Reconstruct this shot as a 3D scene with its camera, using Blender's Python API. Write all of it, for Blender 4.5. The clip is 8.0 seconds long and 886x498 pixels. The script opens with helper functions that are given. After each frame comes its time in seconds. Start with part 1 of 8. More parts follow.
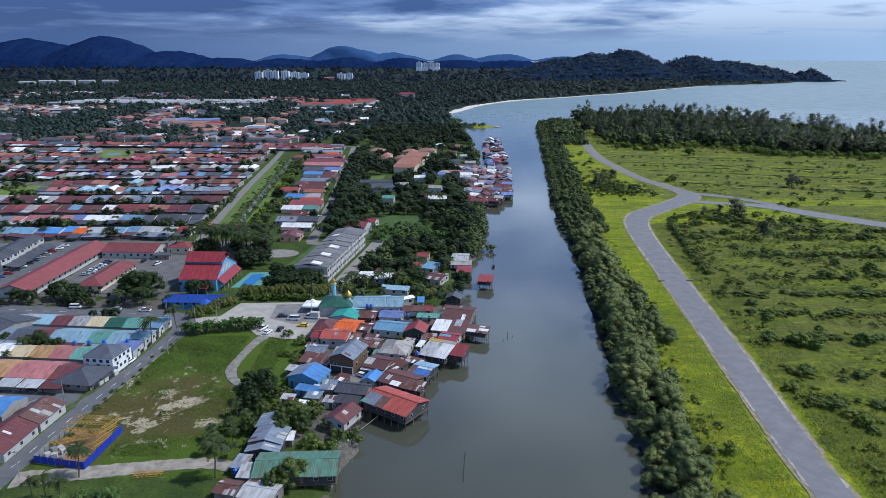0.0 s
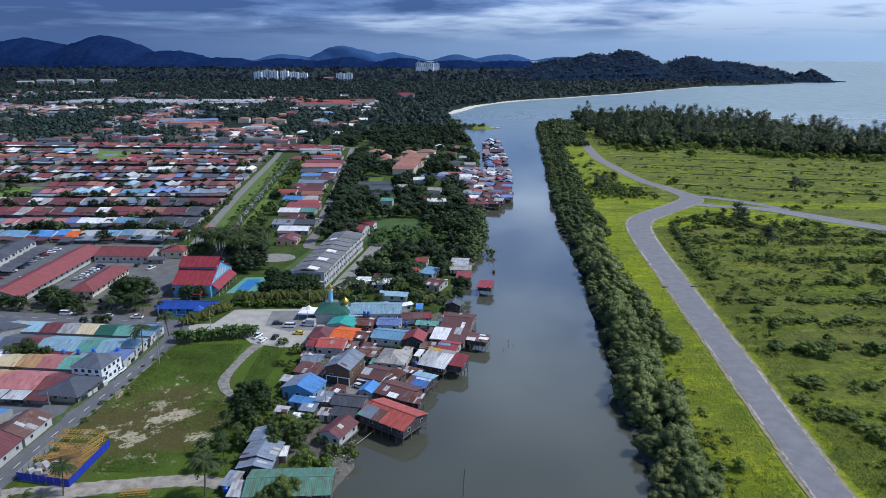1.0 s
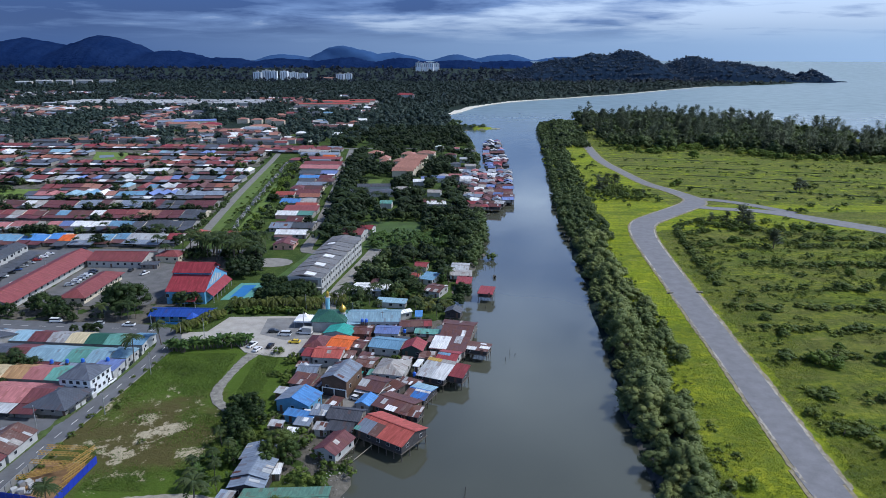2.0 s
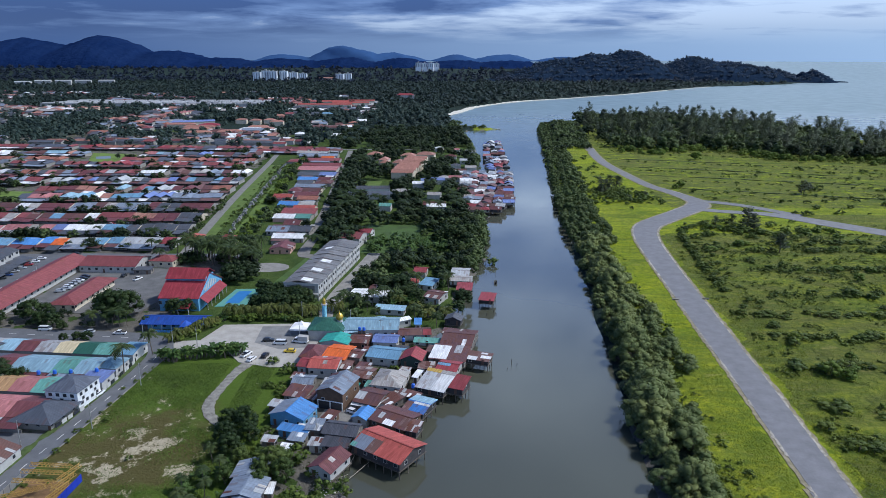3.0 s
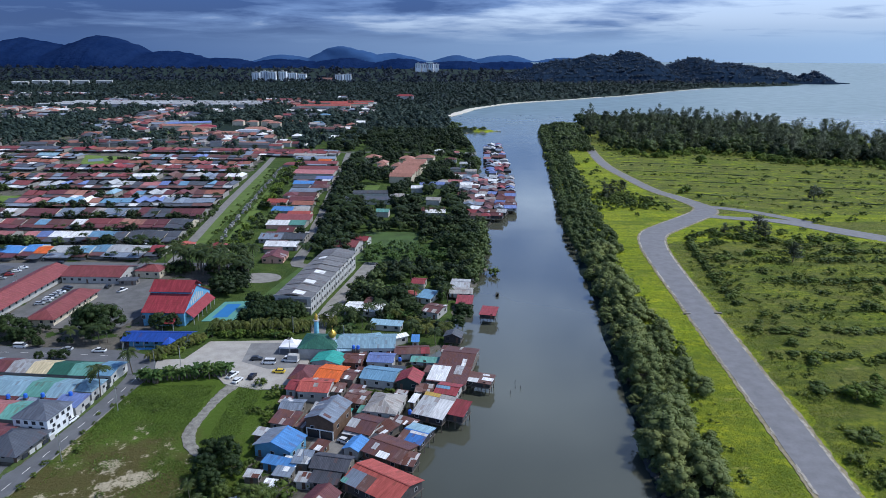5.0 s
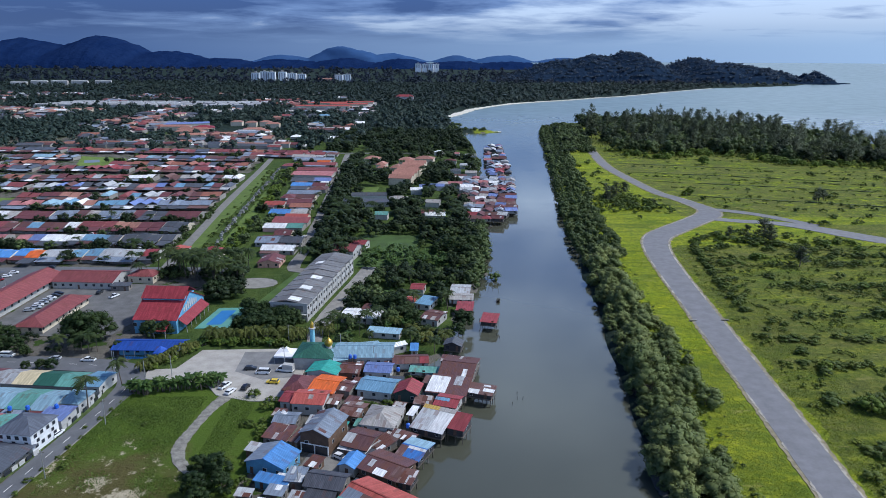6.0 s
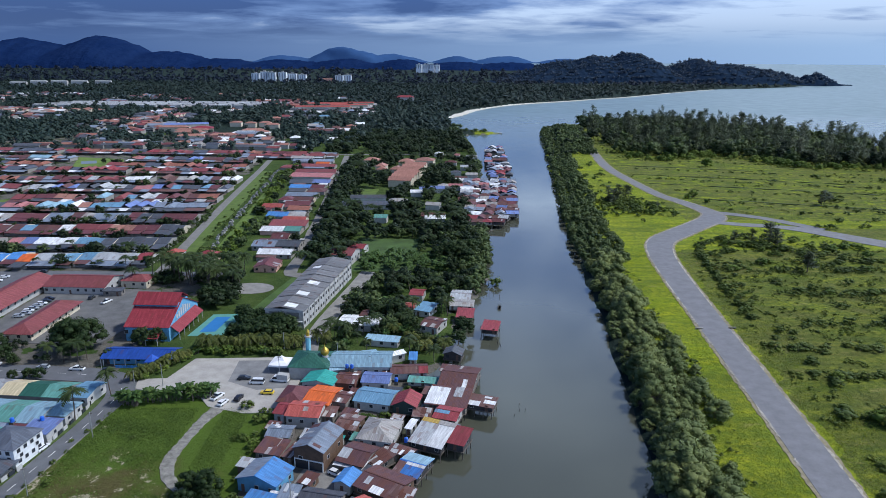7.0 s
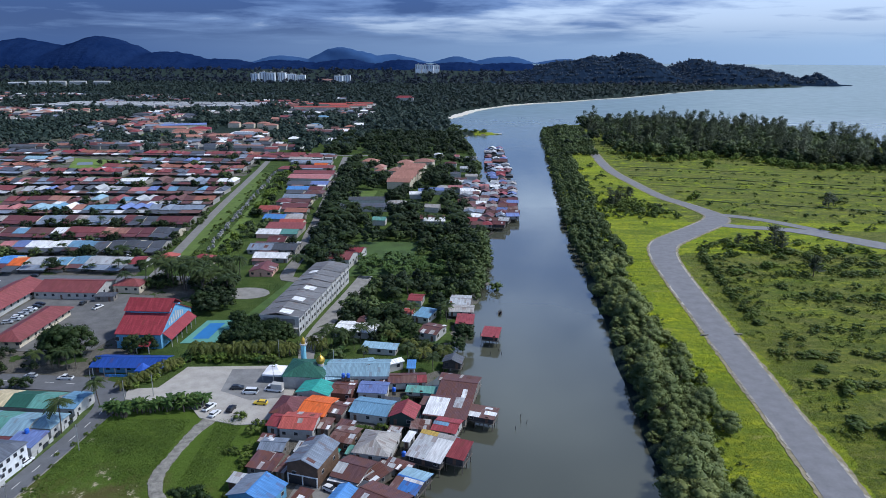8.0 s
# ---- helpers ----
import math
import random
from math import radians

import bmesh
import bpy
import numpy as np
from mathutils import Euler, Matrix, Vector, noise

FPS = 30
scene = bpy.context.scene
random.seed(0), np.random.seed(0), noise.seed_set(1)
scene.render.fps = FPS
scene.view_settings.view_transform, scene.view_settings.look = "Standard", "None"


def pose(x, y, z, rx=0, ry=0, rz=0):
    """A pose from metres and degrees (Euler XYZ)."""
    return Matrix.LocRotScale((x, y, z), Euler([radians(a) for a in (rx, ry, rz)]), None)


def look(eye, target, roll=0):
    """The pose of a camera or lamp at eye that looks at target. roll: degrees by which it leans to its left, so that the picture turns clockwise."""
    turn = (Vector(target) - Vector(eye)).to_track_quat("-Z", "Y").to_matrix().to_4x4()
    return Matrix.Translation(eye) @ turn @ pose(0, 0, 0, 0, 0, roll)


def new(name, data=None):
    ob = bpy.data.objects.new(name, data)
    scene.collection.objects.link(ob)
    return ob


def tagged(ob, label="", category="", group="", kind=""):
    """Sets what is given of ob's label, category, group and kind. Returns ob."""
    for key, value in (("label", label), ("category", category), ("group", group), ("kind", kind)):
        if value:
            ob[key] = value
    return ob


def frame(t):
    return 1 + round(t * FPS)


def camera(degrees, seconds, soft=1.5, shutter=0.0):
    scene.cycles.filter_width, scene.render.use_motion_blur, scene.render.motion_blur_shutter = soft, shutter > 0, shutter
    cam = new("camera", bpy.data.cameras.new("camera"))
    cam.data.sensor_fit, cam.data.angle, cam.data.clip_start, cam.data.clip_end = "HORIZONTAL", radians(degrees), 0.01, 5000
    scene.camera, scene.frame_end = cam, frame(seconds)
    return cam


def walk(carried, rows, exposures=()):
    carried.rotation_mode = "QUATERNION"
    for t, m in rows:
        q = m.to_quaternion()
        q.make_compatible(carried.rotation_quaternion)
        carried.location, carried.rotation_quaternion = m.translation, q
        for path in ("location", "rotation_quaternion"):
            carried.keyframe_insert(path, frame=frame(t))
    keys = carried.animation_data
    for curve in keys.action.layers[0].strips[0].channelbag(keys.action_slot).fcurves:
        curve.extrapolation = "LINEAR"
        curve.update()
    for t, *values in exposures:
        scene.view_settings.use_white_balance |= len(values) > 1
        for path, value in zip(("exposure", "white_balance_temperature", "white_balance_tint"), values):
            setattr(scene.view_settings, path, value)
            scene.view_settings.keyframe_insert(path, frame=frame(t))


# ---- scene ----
cam = camera(66.0, 8.0, soft=0.7)
PATH = [
    (0, (0.483, -2.608, 102.344), (0.474, -0.683, 101.802), 0.1),
    (0.5, (0.473, 0.794, 102.593), (0.465, 2.72, 102.051), 0.1),
    (1, (0.468, 4.328, 102.82), (0.461, 6.253, 102.278), 0.2),
    (1.5, (0.469, 7.973, 103.025), (0.462, 9.898, 102.483), 0.2),
    (3, (0.505, 19.388, 103.51), (0.498, 21.313, 102.968), 0.2),
    (3.5, (0.527, 23.289, 103.628), (0.52, 25.214, 103.086), 0.3),
    (4, (0.555, 27.205, 103.724), (0.548, 29.13, 103.182), 0.3),
    (4.5, (0.588, 31.117, 103.798), (0.582, 33.043, 103.257), 0.3),
    (6, (0.72, 42.639, 103.888), (0.714, 44.565, 103.348), 0.3),
    (6.5, (0.775, 46.344, 103.874), (0.768, 48.27, 103.335), 0.4),
    (7, (0.835, 49.949, 103.839), (0.828, 51.875, 103.301), 0.4),
    (7.5, (0.9, 53.435, 103.781), (0.894, 55.361, 103.244), 0.4),
    (8, (0.971, 56.782, 103.702), (0.965, 58.708, 103.165), 0.4),
]
walk(cam, [(t, look(eye, target, roll)) for t, eye, target, roll in PATH])

# ---- world, sun ----
SUN_EL, SUN_AZ = 52, 86

def mixrgb(nt, fac, a, b, blend="MIX"):
    n = nt.nodes.new("ShaderNodeMix")
    n.data_type, n.blend_type = "RGBA", blend
    for sock, v in ((n.inputs[0], fac), (n.inputs[6], a), (n.inputs[7], b)):
        if isinstance(v, (int, float)):
            sock.default_value = v
        elif isinstance(v, tuple):
            sock.default_value = (*v[:3], 1)
        else:
            nt.links.new(v, sock)
    return n.outputs[2]

def build_world():
    w = bpy.data.worlds.new("overcast_sky")
    scene.world = w
    w.use_nodes = True
    nt = w.node_tree
    nt.nodes.clear()
    N, L = nt.nodes.new, nt.links.new
    out, bg = N("ShaderNodeOutputWorld"), N("ShaderNodeBackground")
    sky = N("ShaderNodeTexSky")
    sky.sky_type, sky.sun_disc = "NISHITA", False
    sky.sun_elevation, sky.sun_rotation = radians(SUN_EL), radians(SUN_AZ)
    dim = N("ShaderNodeVectorMath")
    dim.operation = "SCALE"
    dim.inputs["Scale"].default_value = 0.09
    L(sky.outputs[0], dim.inputs[0])
    tc, sep = N("ShaderNodeTexCoord"), N("ShaderNodeSeparateXYZ")
    L(tc.outputs["Generated"], sep.inputs[0])

    def mth(op, a, b):
        m = N("ShaderNodeMath")
        m.operation = op
        for k, v in enumerate((a, b)):
            if isinstance(v, (int, float)):
                m.inputs[k].default_value = v
            else:
                L(v, m.inputs[k])
        return m.outputs[0]
    zc = mth("MAXIMUM", sep.outputs[2], 0.0)
    den = mth("ADD", zc, 0.075)
    comb = N("ShaderNodeCombineXYZ")
    L(mth("MULTIPLY", mth("DIVIDE", sep.outputs[0], den), 1.0), comb.inputs[0])
    L(mth("DIVIDE", sep.outputs[1], den), comb.inputs[1])
    n1 = N("ShaderNodeTexNoise")
    n1.inputs["Scale"].default_value, n1.inputs["Detail"].default_value, n1.inputs["Roughness"].default_value, n1.inputs["Distortion"].default_value = 0.80, 8, 0.56, 0.25
    L(comb.outputs[0], n1.inputs["Vector"])
    n2 = N("ShaderNodeTexNoise")
    n2.inputs["Scale"].default_value, n2.inputs["Detail"].default_value = 0.22, 2
    L(comb.outputs[0], n2.inputs["Vector"])
    # brighter over the sea, towards +x
    side = mth("MULTIPLY", sep.outputs[0], 0.46)
    f = mth("ADD", mth("ADD", mth("MULTIPLY", n1.outputs[0], 1.05), -0.035), mth("MULTIPLY", n2.outputs[0], 0.30))
    # a lighter streaked band under the dark cloud base
    def step_at(a, b):
        r = N("ShaderNodeMapRange")
        r.interpolation_type = "SMOOTHSTEP"
        r.inputs[1].default_value, r.inputs[2].default_value = a, b
        L(sep.outputs[2], r.inputs[0])
        return r.outputs[0]
    lit = mth("MULTIPLY", mth("SUBTRACT", step_at(0.026, 0.042), step_at(0.050, 0.066)), 0.06)
    lid = mth("MULTIPLY", mth("SUBTRACT", step_at(0.054, 0.072), step_at(0.12, 0.2)), -0.045)
    f = mth("ADD", mth("ADD", f, mth("ADD", lit, lid)), side)
    f = mth("ADD", f, -0.045)
    ramp = N("ShaderNodeValToRGB")
    e = ramp.color_ramp.elements
    e[0].position, e[0].color = 0.40, (0.034, 0.088, 0.27, 1)
    e[1].position, e[1].color = 0.78, (0.55, 0.69, 0.92, 1)
    mid = e.new(0.58)
    mid.color = (0.150, 0.255, 0.52, 1)
    L(f, ramp.inputs[0])
    # rain-blue clear band under the cloud base
    low = N("ShaderNodeMapRange")
    low.interpolation_type = "SMOOTHSTEP"
    low.inputs[1].default_value, low.inputs[2].default_value = 0.012, 0.055
    L(sep.outputs[2], low.inputs[0])
    band = mixrgb(nt, mth("ADD", mth("MULTIPLY", sep.outputs[0], 0.95), 0.45), (0.050, 0.125, 0.34), (0.40, 0.60, 0.90))
    cloud = mixrgb(nt, low.outputs[0], band, ramp.outputs[0])
    up = mth("MAXIMUM", mth("ADD", mth("SUBTRACT", mth("MINIMUM", mth("MULTIPLY", mth("MAXIMUM", mth("SUBTRACT", zc, 0.04), 0.0), 6.2), 1.65), mth("MULTIPLY", mth("MAXIMUM", mth("SUBTRACT", zc, 0.36), 0.0), 5.2)), 0.98), 0.42)
    br = N("ShaderNodeVectorMath")
    br.operation = "SCALE"
    L(cloud, br.inputs[0])
    L(up, br.inputs["Scale"])
    mix = N("ShaderNodeMix")
    mix.data_type = "RGBA"
    mix.inputs[0].default_value = 0.9
    L(dim.outputs[0], mix.inputs[6])
    L(br.outputs[0], mix.inputs[7])
    L(mix.outputs[2], bg.inputs[0])
    bg.inputs[1].default_value = 1.0
    L(bg.outputs[0], out.inputs[0])

build_world()
sun = new("sun", bpy.data.lights.new("sun", "SUN"))
sun.data.energy, sun.data.angle, sun.data.color = 3.85, radians(5), (1.0, 0.965, 0.925)
az, el = radians(SUN_AZ), radians(SUN_EL)
sun.matrix_world = look((math.sin(az) * math.cos(el) * 500, math.cos(az) * math.cos(el) * 500, math.sin(el) * 500), (0, 0, 0))
scene.view_settings.exposure = -0.11
scene.view_settings.use_white_balance = True
scene.view_settings.white_balance_temperature = 6070
scene.view_settings.white_balance_tint = 10

# ---- materials ----
MATS = {}

def shader(name):
    m = bpy.data.materials.new(name)
    m.use_nodes = True
    nt = m.node_tree
    return m, nt, nt.nodes["Principled BSDF"], nt.nodes.new, nt.links.new

def noise_fac(nt, coord, scale, detail=4, lo=0.4, hi=0.6, rough=0.55):
    n = nt.nodes.new("ShaderNodeTexNoise")
    n.inputs["Scale"].default_value, n.inputs["Detail"].default_value, n.inputs["Roughness"].default_value = scale, detail, rough
    nt.links.new(coord, n.inputs["Vector"])
    r = nt.nodes.new("ShaderNodeMapRange")
    r.inputs[1].default_value, r.inputs[2].default_value = lo, hi
    nt.links.new(n.outputs[0], r.inputs[0])
    return r.outputs[0]

def bump(nt, bsdf, height, strength, dist):
    b = nt.nodes.new("ShaderNodeBump")
    b.inputs["Strength"].default_value, b.inputs["Distance"].default_value = strength, dist
    nt.links.new(height, b.inputs["Height"])
    nt.links.new(b.outputs[0], bsdf.inputs["Normal"])

def plain(name, col, rough=0.7, metal=0.0, vary=0.25, scale=1.2, coord="Object", bumps=0.0, second=None):
    """Painted or bare surface with two scales of variation."""
    if name in MATS:
        return MATS[name]
    m, nt, b, N, L = shader(name)
    tc = N("ShaderNodeTexCoord").outputs[coord]
    dark = tuple(c * (1 - vary) for c in col)
    light = second or tuple(min(1, c * (1 + vary * 0.6)) for c in col)
    f1 = noise_fac(nt, tc, scale, 5, 0.35, 0.65)
    f2 = noise_fac(nt, tc, scale * 9, 3, 0.3, 0.7)
    c = mixrgb(nt, f1, dark, light)
    c = mixrgb(nt, 0.35, c, mixrgb(nt, f2, dark, light))
    info = N("ShaderNodeObjectInfo")
    mr = N("ShaderNodeMapRange")
    mr.inputs[3].default_value, mr.inputs[4].default_value = 1 - vary * 0.6, 1 + vary * 0.4
    L(info.outputs["Random"], mr.inputs[0])
    vm = N("ShaderNodeVectorMath")
    vm.operation = "SCALE"
    L(c, vm.inputs[0])
    L(mr.outputs[0], vm.inputs["Scale"])
    L(vm.outputs[0], b.inputs["Base Color"])
    b.inputs["Roughness"].default_value, b.inputs["Metallic"].default_value = rough, metal
    if bumps:
        bump(nt, b, f2, 0.6, bumps)
    MATS[name] = m
    return m

ROOF = {  # base colour, rust amount, words
    "slate": ((0.09, 0.10, 0.12), 0.05, "dark grey"), "darkslate": ((0.075, 0.08, 0.10), 0.06, "dark slate-grey"),
    "rustmaroon": ((0.13, 0.062, 0.066), 0.42, "rusty maroon"), "maroon": ((0.16, 0.052, 0.058), 0.14, "maroon"),
    "red": ((0.30, 0.05, 0.06), 0.12, "faded red"), "redorange": ((0.46, 0.10, 0.08), 0.12, "coral red"),
    "orange": ((0.75, 0.15, 0.03), 0.03, "bright orange"), "teal": ((0.05, 0.42, 0.36), 0.05, "turquoise green"),
    "palegreen": ((0.14, 0.36, 0.31), 0.10, "pale green"), "green": ((0.11, 0.24, 0.18), 0.12, "faded green"),
    "darkgreen": ((0.03, 0.13, 0.095), 0.05, "dark green"), "blue": ((0.10, 0.30, 0.68), 0.05, "sky blue"),
    "deepblue": ((0.02, 0.085, 0.42), 0.03, "deep blue"), "lightblue": ((0.17, 0.34, 0.50), 0.08, "light blue"),
    "paleblue": ((0.29, 0.46, 0.57), 0.03, "pale blue"), "violetblue": ((0.18, 0.25, 0.52), 0.06, "violet blue"),
    "zinc": ((0.47, 0.49, 0.51), 0.18, "weathered grey zinc"), "zincblue": ((0.24, 0.29, 0.37), 0.10, "blue-grey zinc"),
    "zincwarm": ((0.42, 0.40, 0.38), 0.14, "pale grey zinc"), "white": ((0.86, 0.88, 0.90), 0.06, "whitish"), "yellow": ((0.62, 0.42, 0.10), 0.1, "dull yellow"),
    "ruststripe": ((0.34, 0.30, 0.29), 0.85, "rust-striped"), "rustpatch": ((0.24, 0.17, 0.16), 0.7, "rust-patched"),
    "rust": ((0.13, 0.05, 0.03), 0.8, "rusty"), "tarp": ((0.06, 0.22, 0.62), 0.22, "worn blue"),
    "pink": ((0.48, 0.19, 0.19), 0.08, "pink"), "ochre": ((0.48, 0.29, 0.14), 0.10, "ochre"),
    "cream": ((0.62, 0.52, 0.33), 0.10, "cream"), "terracotta": ((0.33, 0.13, 0.09), 0.18, "terracotta"),
    "grey": ((0.10, 0.115, 0.15), 0.05, "grey"), "tile": ((0.26, 0.07, 0.072), 0.10, "red tiled"),
    "hallred": ((0.33, 0.040, 0.055), 0.05, "bright maroon red"),
    "shopgrey": ((0.20, 0.20, 0.205), 0.06, "mid-grey"),
    "salmon": ((0.42, 0.20, 0.15), 0.06, "salmon"),
}

def roof_mat(key):
    name = "roof_" + key
    if name in MATS:
        return MATS[name]
    col, rust, _ = ROOF[key]
    col = tuple(0.82 * v for v in col)
    m, nt, b, N, L = shader(name)
    uv = N("ShaderNodeTexCoord")
    sep = N("ShaderNodeSeparateXYZ")
    L(uv.outputs["UV"], sep.inputs[0])
    info = N("ShaderNodeObjectInfo")

    def mth(op, a, c=0.0):
        n = N("ShaderNodeMath")
        n.operation = op
        for k, v in enumerate((a, c)):
            if isinstance(v, (int, float)):
                n.inputs[k].default_value = v
            else:
                L(v, n.inputs[k])
        return n.outputs[0]
    # one tone for each sheet, sheets 0.85 m wide and 2.4 m long
    cell = N("ShaderNodeCombineXYZ")
    L(mth("FLOOR", mth("DIVIDE", sep.outputs[0], 0.85)), cell.inputs[0])
    L(mth("FLOOR", mth("DIVIDE", sep.outputs[1], 2.4)), cell.inputs[1])
    L(mth("MULTIPLY", info.outputs["Random"], 57.0), cell.inputs[2])
    wn = N("ShaderNodeTexWhiteNoise")
    L(cell.outputs[0], wn.inputs["Vector"])
    # weathering runs down the slope
    st = N("ShaderNodeCombineXYZ")
    L(mth("MULTIPLY", sep.outputs[0], 2.2), st.inputs[0])
    L(mth("MULTIPLY", sep.outputs[1], 0.28), st.inputs[1])
    L(mth("MULTIPLY", info.outputs["Random"], 91.0), st.inputs[2])
    streak = noise_fac(nt, st.outputs[0], 0.9, 6, 0.35, 0.68, 0.62)
    pt = N("ShaderNodeCombineXYZ")
    L(sep.outputs[0], pt.inputs[0])
    L(sep.outputs[1], pt.inputs[1])
    L(mth("MULTIPLY", info.outputs["Random"], 33.0), pt.inputs[2])
    patch = noise_fac(nt, pt.outputs[0], 0.28, 5, 0.62 - 0.42 * rust, 0.74 - 0.30 * rust, 0.65)
    dark, light = tuple(c * 0.68 for c in col), tuple(min(0.9, c * 1.25 + 0.012) for c in col)
    c = mixrgb(nt, streak, light, dark)
    c = mixrgb(nt, mth("MULTIPLY", wn.outputs["Value"], 0.55), c, tuple(v * 0.74 for v in col))
    rustc = mixrgb(nt, streak, (0.10, 0.035, 0.022), (0.20, 0.085, 0.05)) if rust < 0.6 else mixrgb(nt, streak, (0.085, 0.032, 0.024), (0.15, 0.06, 0.045))
    gate = mth("GREATER_THAN", wn.outputs["Value"], 1.0 - rust * 0.62)
    amount = mth("MULTIPLY", patch, 0.25 + 0.7 * rust)
    amount = mth("MAXIMUM", amount, mth("MULTIPLY", gate, 0.25 + 0.65 * rust))
    c = mixrgb(nt, amount, c, rustc)
    mr = N("ShaderNodeMapRange")
    mr.inputs[3].default_value, mr.inputs[4].default_value = 0.82, 1.14
    L(info.outputs["Random"], mr.inputs[0])
    vm = N("ShaderNodeVectorMath")
    vm.operation = "SCALE"
    L(c, vm.inputs[0])
    L(mr.outputs[0], vm.inputs["Scale"])
    L(vm.outputs[0], b.inputs["Base Color"])
    b.inputs["Roughness"].default_value = 0.6
    b.inputs["Specular IOR Level"].default_value = 0.3
    wave = mth("SINE", mth("MULTIPLY", sep.outputs[0], 2 * math.pi / 0.42))
    bump(nt, b, mth("ADD", mth("MULTIPLY", wave, 0.5), mth("MULTIPLY", wn.outputs["Value"], 0.8)), 0.5, 0.05)
    MATS[name] = m
    return m

# The darkest of the whites has eave and cloud shade put into its grey.
WALL = {"white": ((0.40, 0.40, 0.39), "white"), "greywood": ((0.17, 0.155, 0.14), "weathered grey board"),
        "darkwood_shade": ((0.045, 0.042, 0.045), "dark-toned board"), "brownwood": ((0.14, 0.085, 0.055), "brown board"),
        "darkgreen": ((0.035, 0.06, 0.055), "dark green"), "blue": ((0.11, 0.31, 0.50), "bright blue"),
        "orange": ((0.55, 0.14, 0.05), "orange"), "rust": ((0.16, 0.07, 0.05), "rusty sheet"),
        "cream": ((0.52, 0.46, 0.36), "cream"), "dingy": ((0.25, 0.24, 0.225), "greyed white"), "bright": ((0.66, 0.68, 0.70), "bright white"), "pinkish": ((0.55, 0.33, 0.27), "pinkish")}

def wall_mat(key):
    return plain("wall_" + key, WALL[key][0], 0.85, vary=0.35 if "wood" in key or key == "rust" else 0.18, scale=0.8, bumps=0.02)

def leaf_mat(name, dark, light, per=0.3, thin=0.22):
    if name in MATS:
        return MATS[name]
    m, nt, b, N, L = shader(name)
    geo, info = N("ShaderNodeNewGeometry"), N("ShaderNodeObjectInfo")
    tc = N("ShaderNodeTexCoord").outputs["Object"]
    f = noise_fac(nt, tc, 0.45, 3, 0.3, 0.7)
    c = mixrgb(nt, f, dark, light)
    c = mixrgb(nt, per, c, mixrgb(nt, geo.outputs["Random Per Island"], dark, light))
    wide = noise_fac(nt, tc, 0.10, 2, 0.36, 0.64)
    c = mixrgb(nt, mth2(nt, "MULTIPLY", wide, 0.55), c, tuple(v * 0.55 for v in dark))
    hs = N("ShaderNodeHueSaturation")
    mr = N("ShaderNodeMapRange")
    mr.inputs[3].default_value, mr.inputs[4].default_value = 0.90, 1.45
    L(info.outputs["Random"], mr.inputs[0])
    L(mr.outputs[0], hs.inputs["Value"])
    mh = N("ShaderNodeMapRange")
    mh.inputs[3].default_value, mh.inputs[4].default_value = 0.515, 0.485
    L(info.outputs["Random"], mh.inputs[0])
    L(mh.outputs[0], hs.inputs["Hue"])
    L(c, hs.inputs["Color"])
    L(hs.outputs[0], b.inputs["Base Color"])
    b.inputs["Roughness"].default_value = 0.62
    b.inputs["Specular IOR Level"].default_value = 0.25
    # thin leaves let part of the light through
    tl, mx = N("ShaderNodeBsdfTranslucent"), N("ShaderNodeMixShader")
    L(hs.outputs[0], tl.inputs["Color"])
    mx.inputs[0].default_value = thin
    L(b.outputs[0], mx.inputs[1])
    L(tl.outputs[0], mx.inputs[2])
    L(mx.outputs[0], nt.nodes["Material Output"].inputs["Surface"])
    MATS[name] = m
    return m

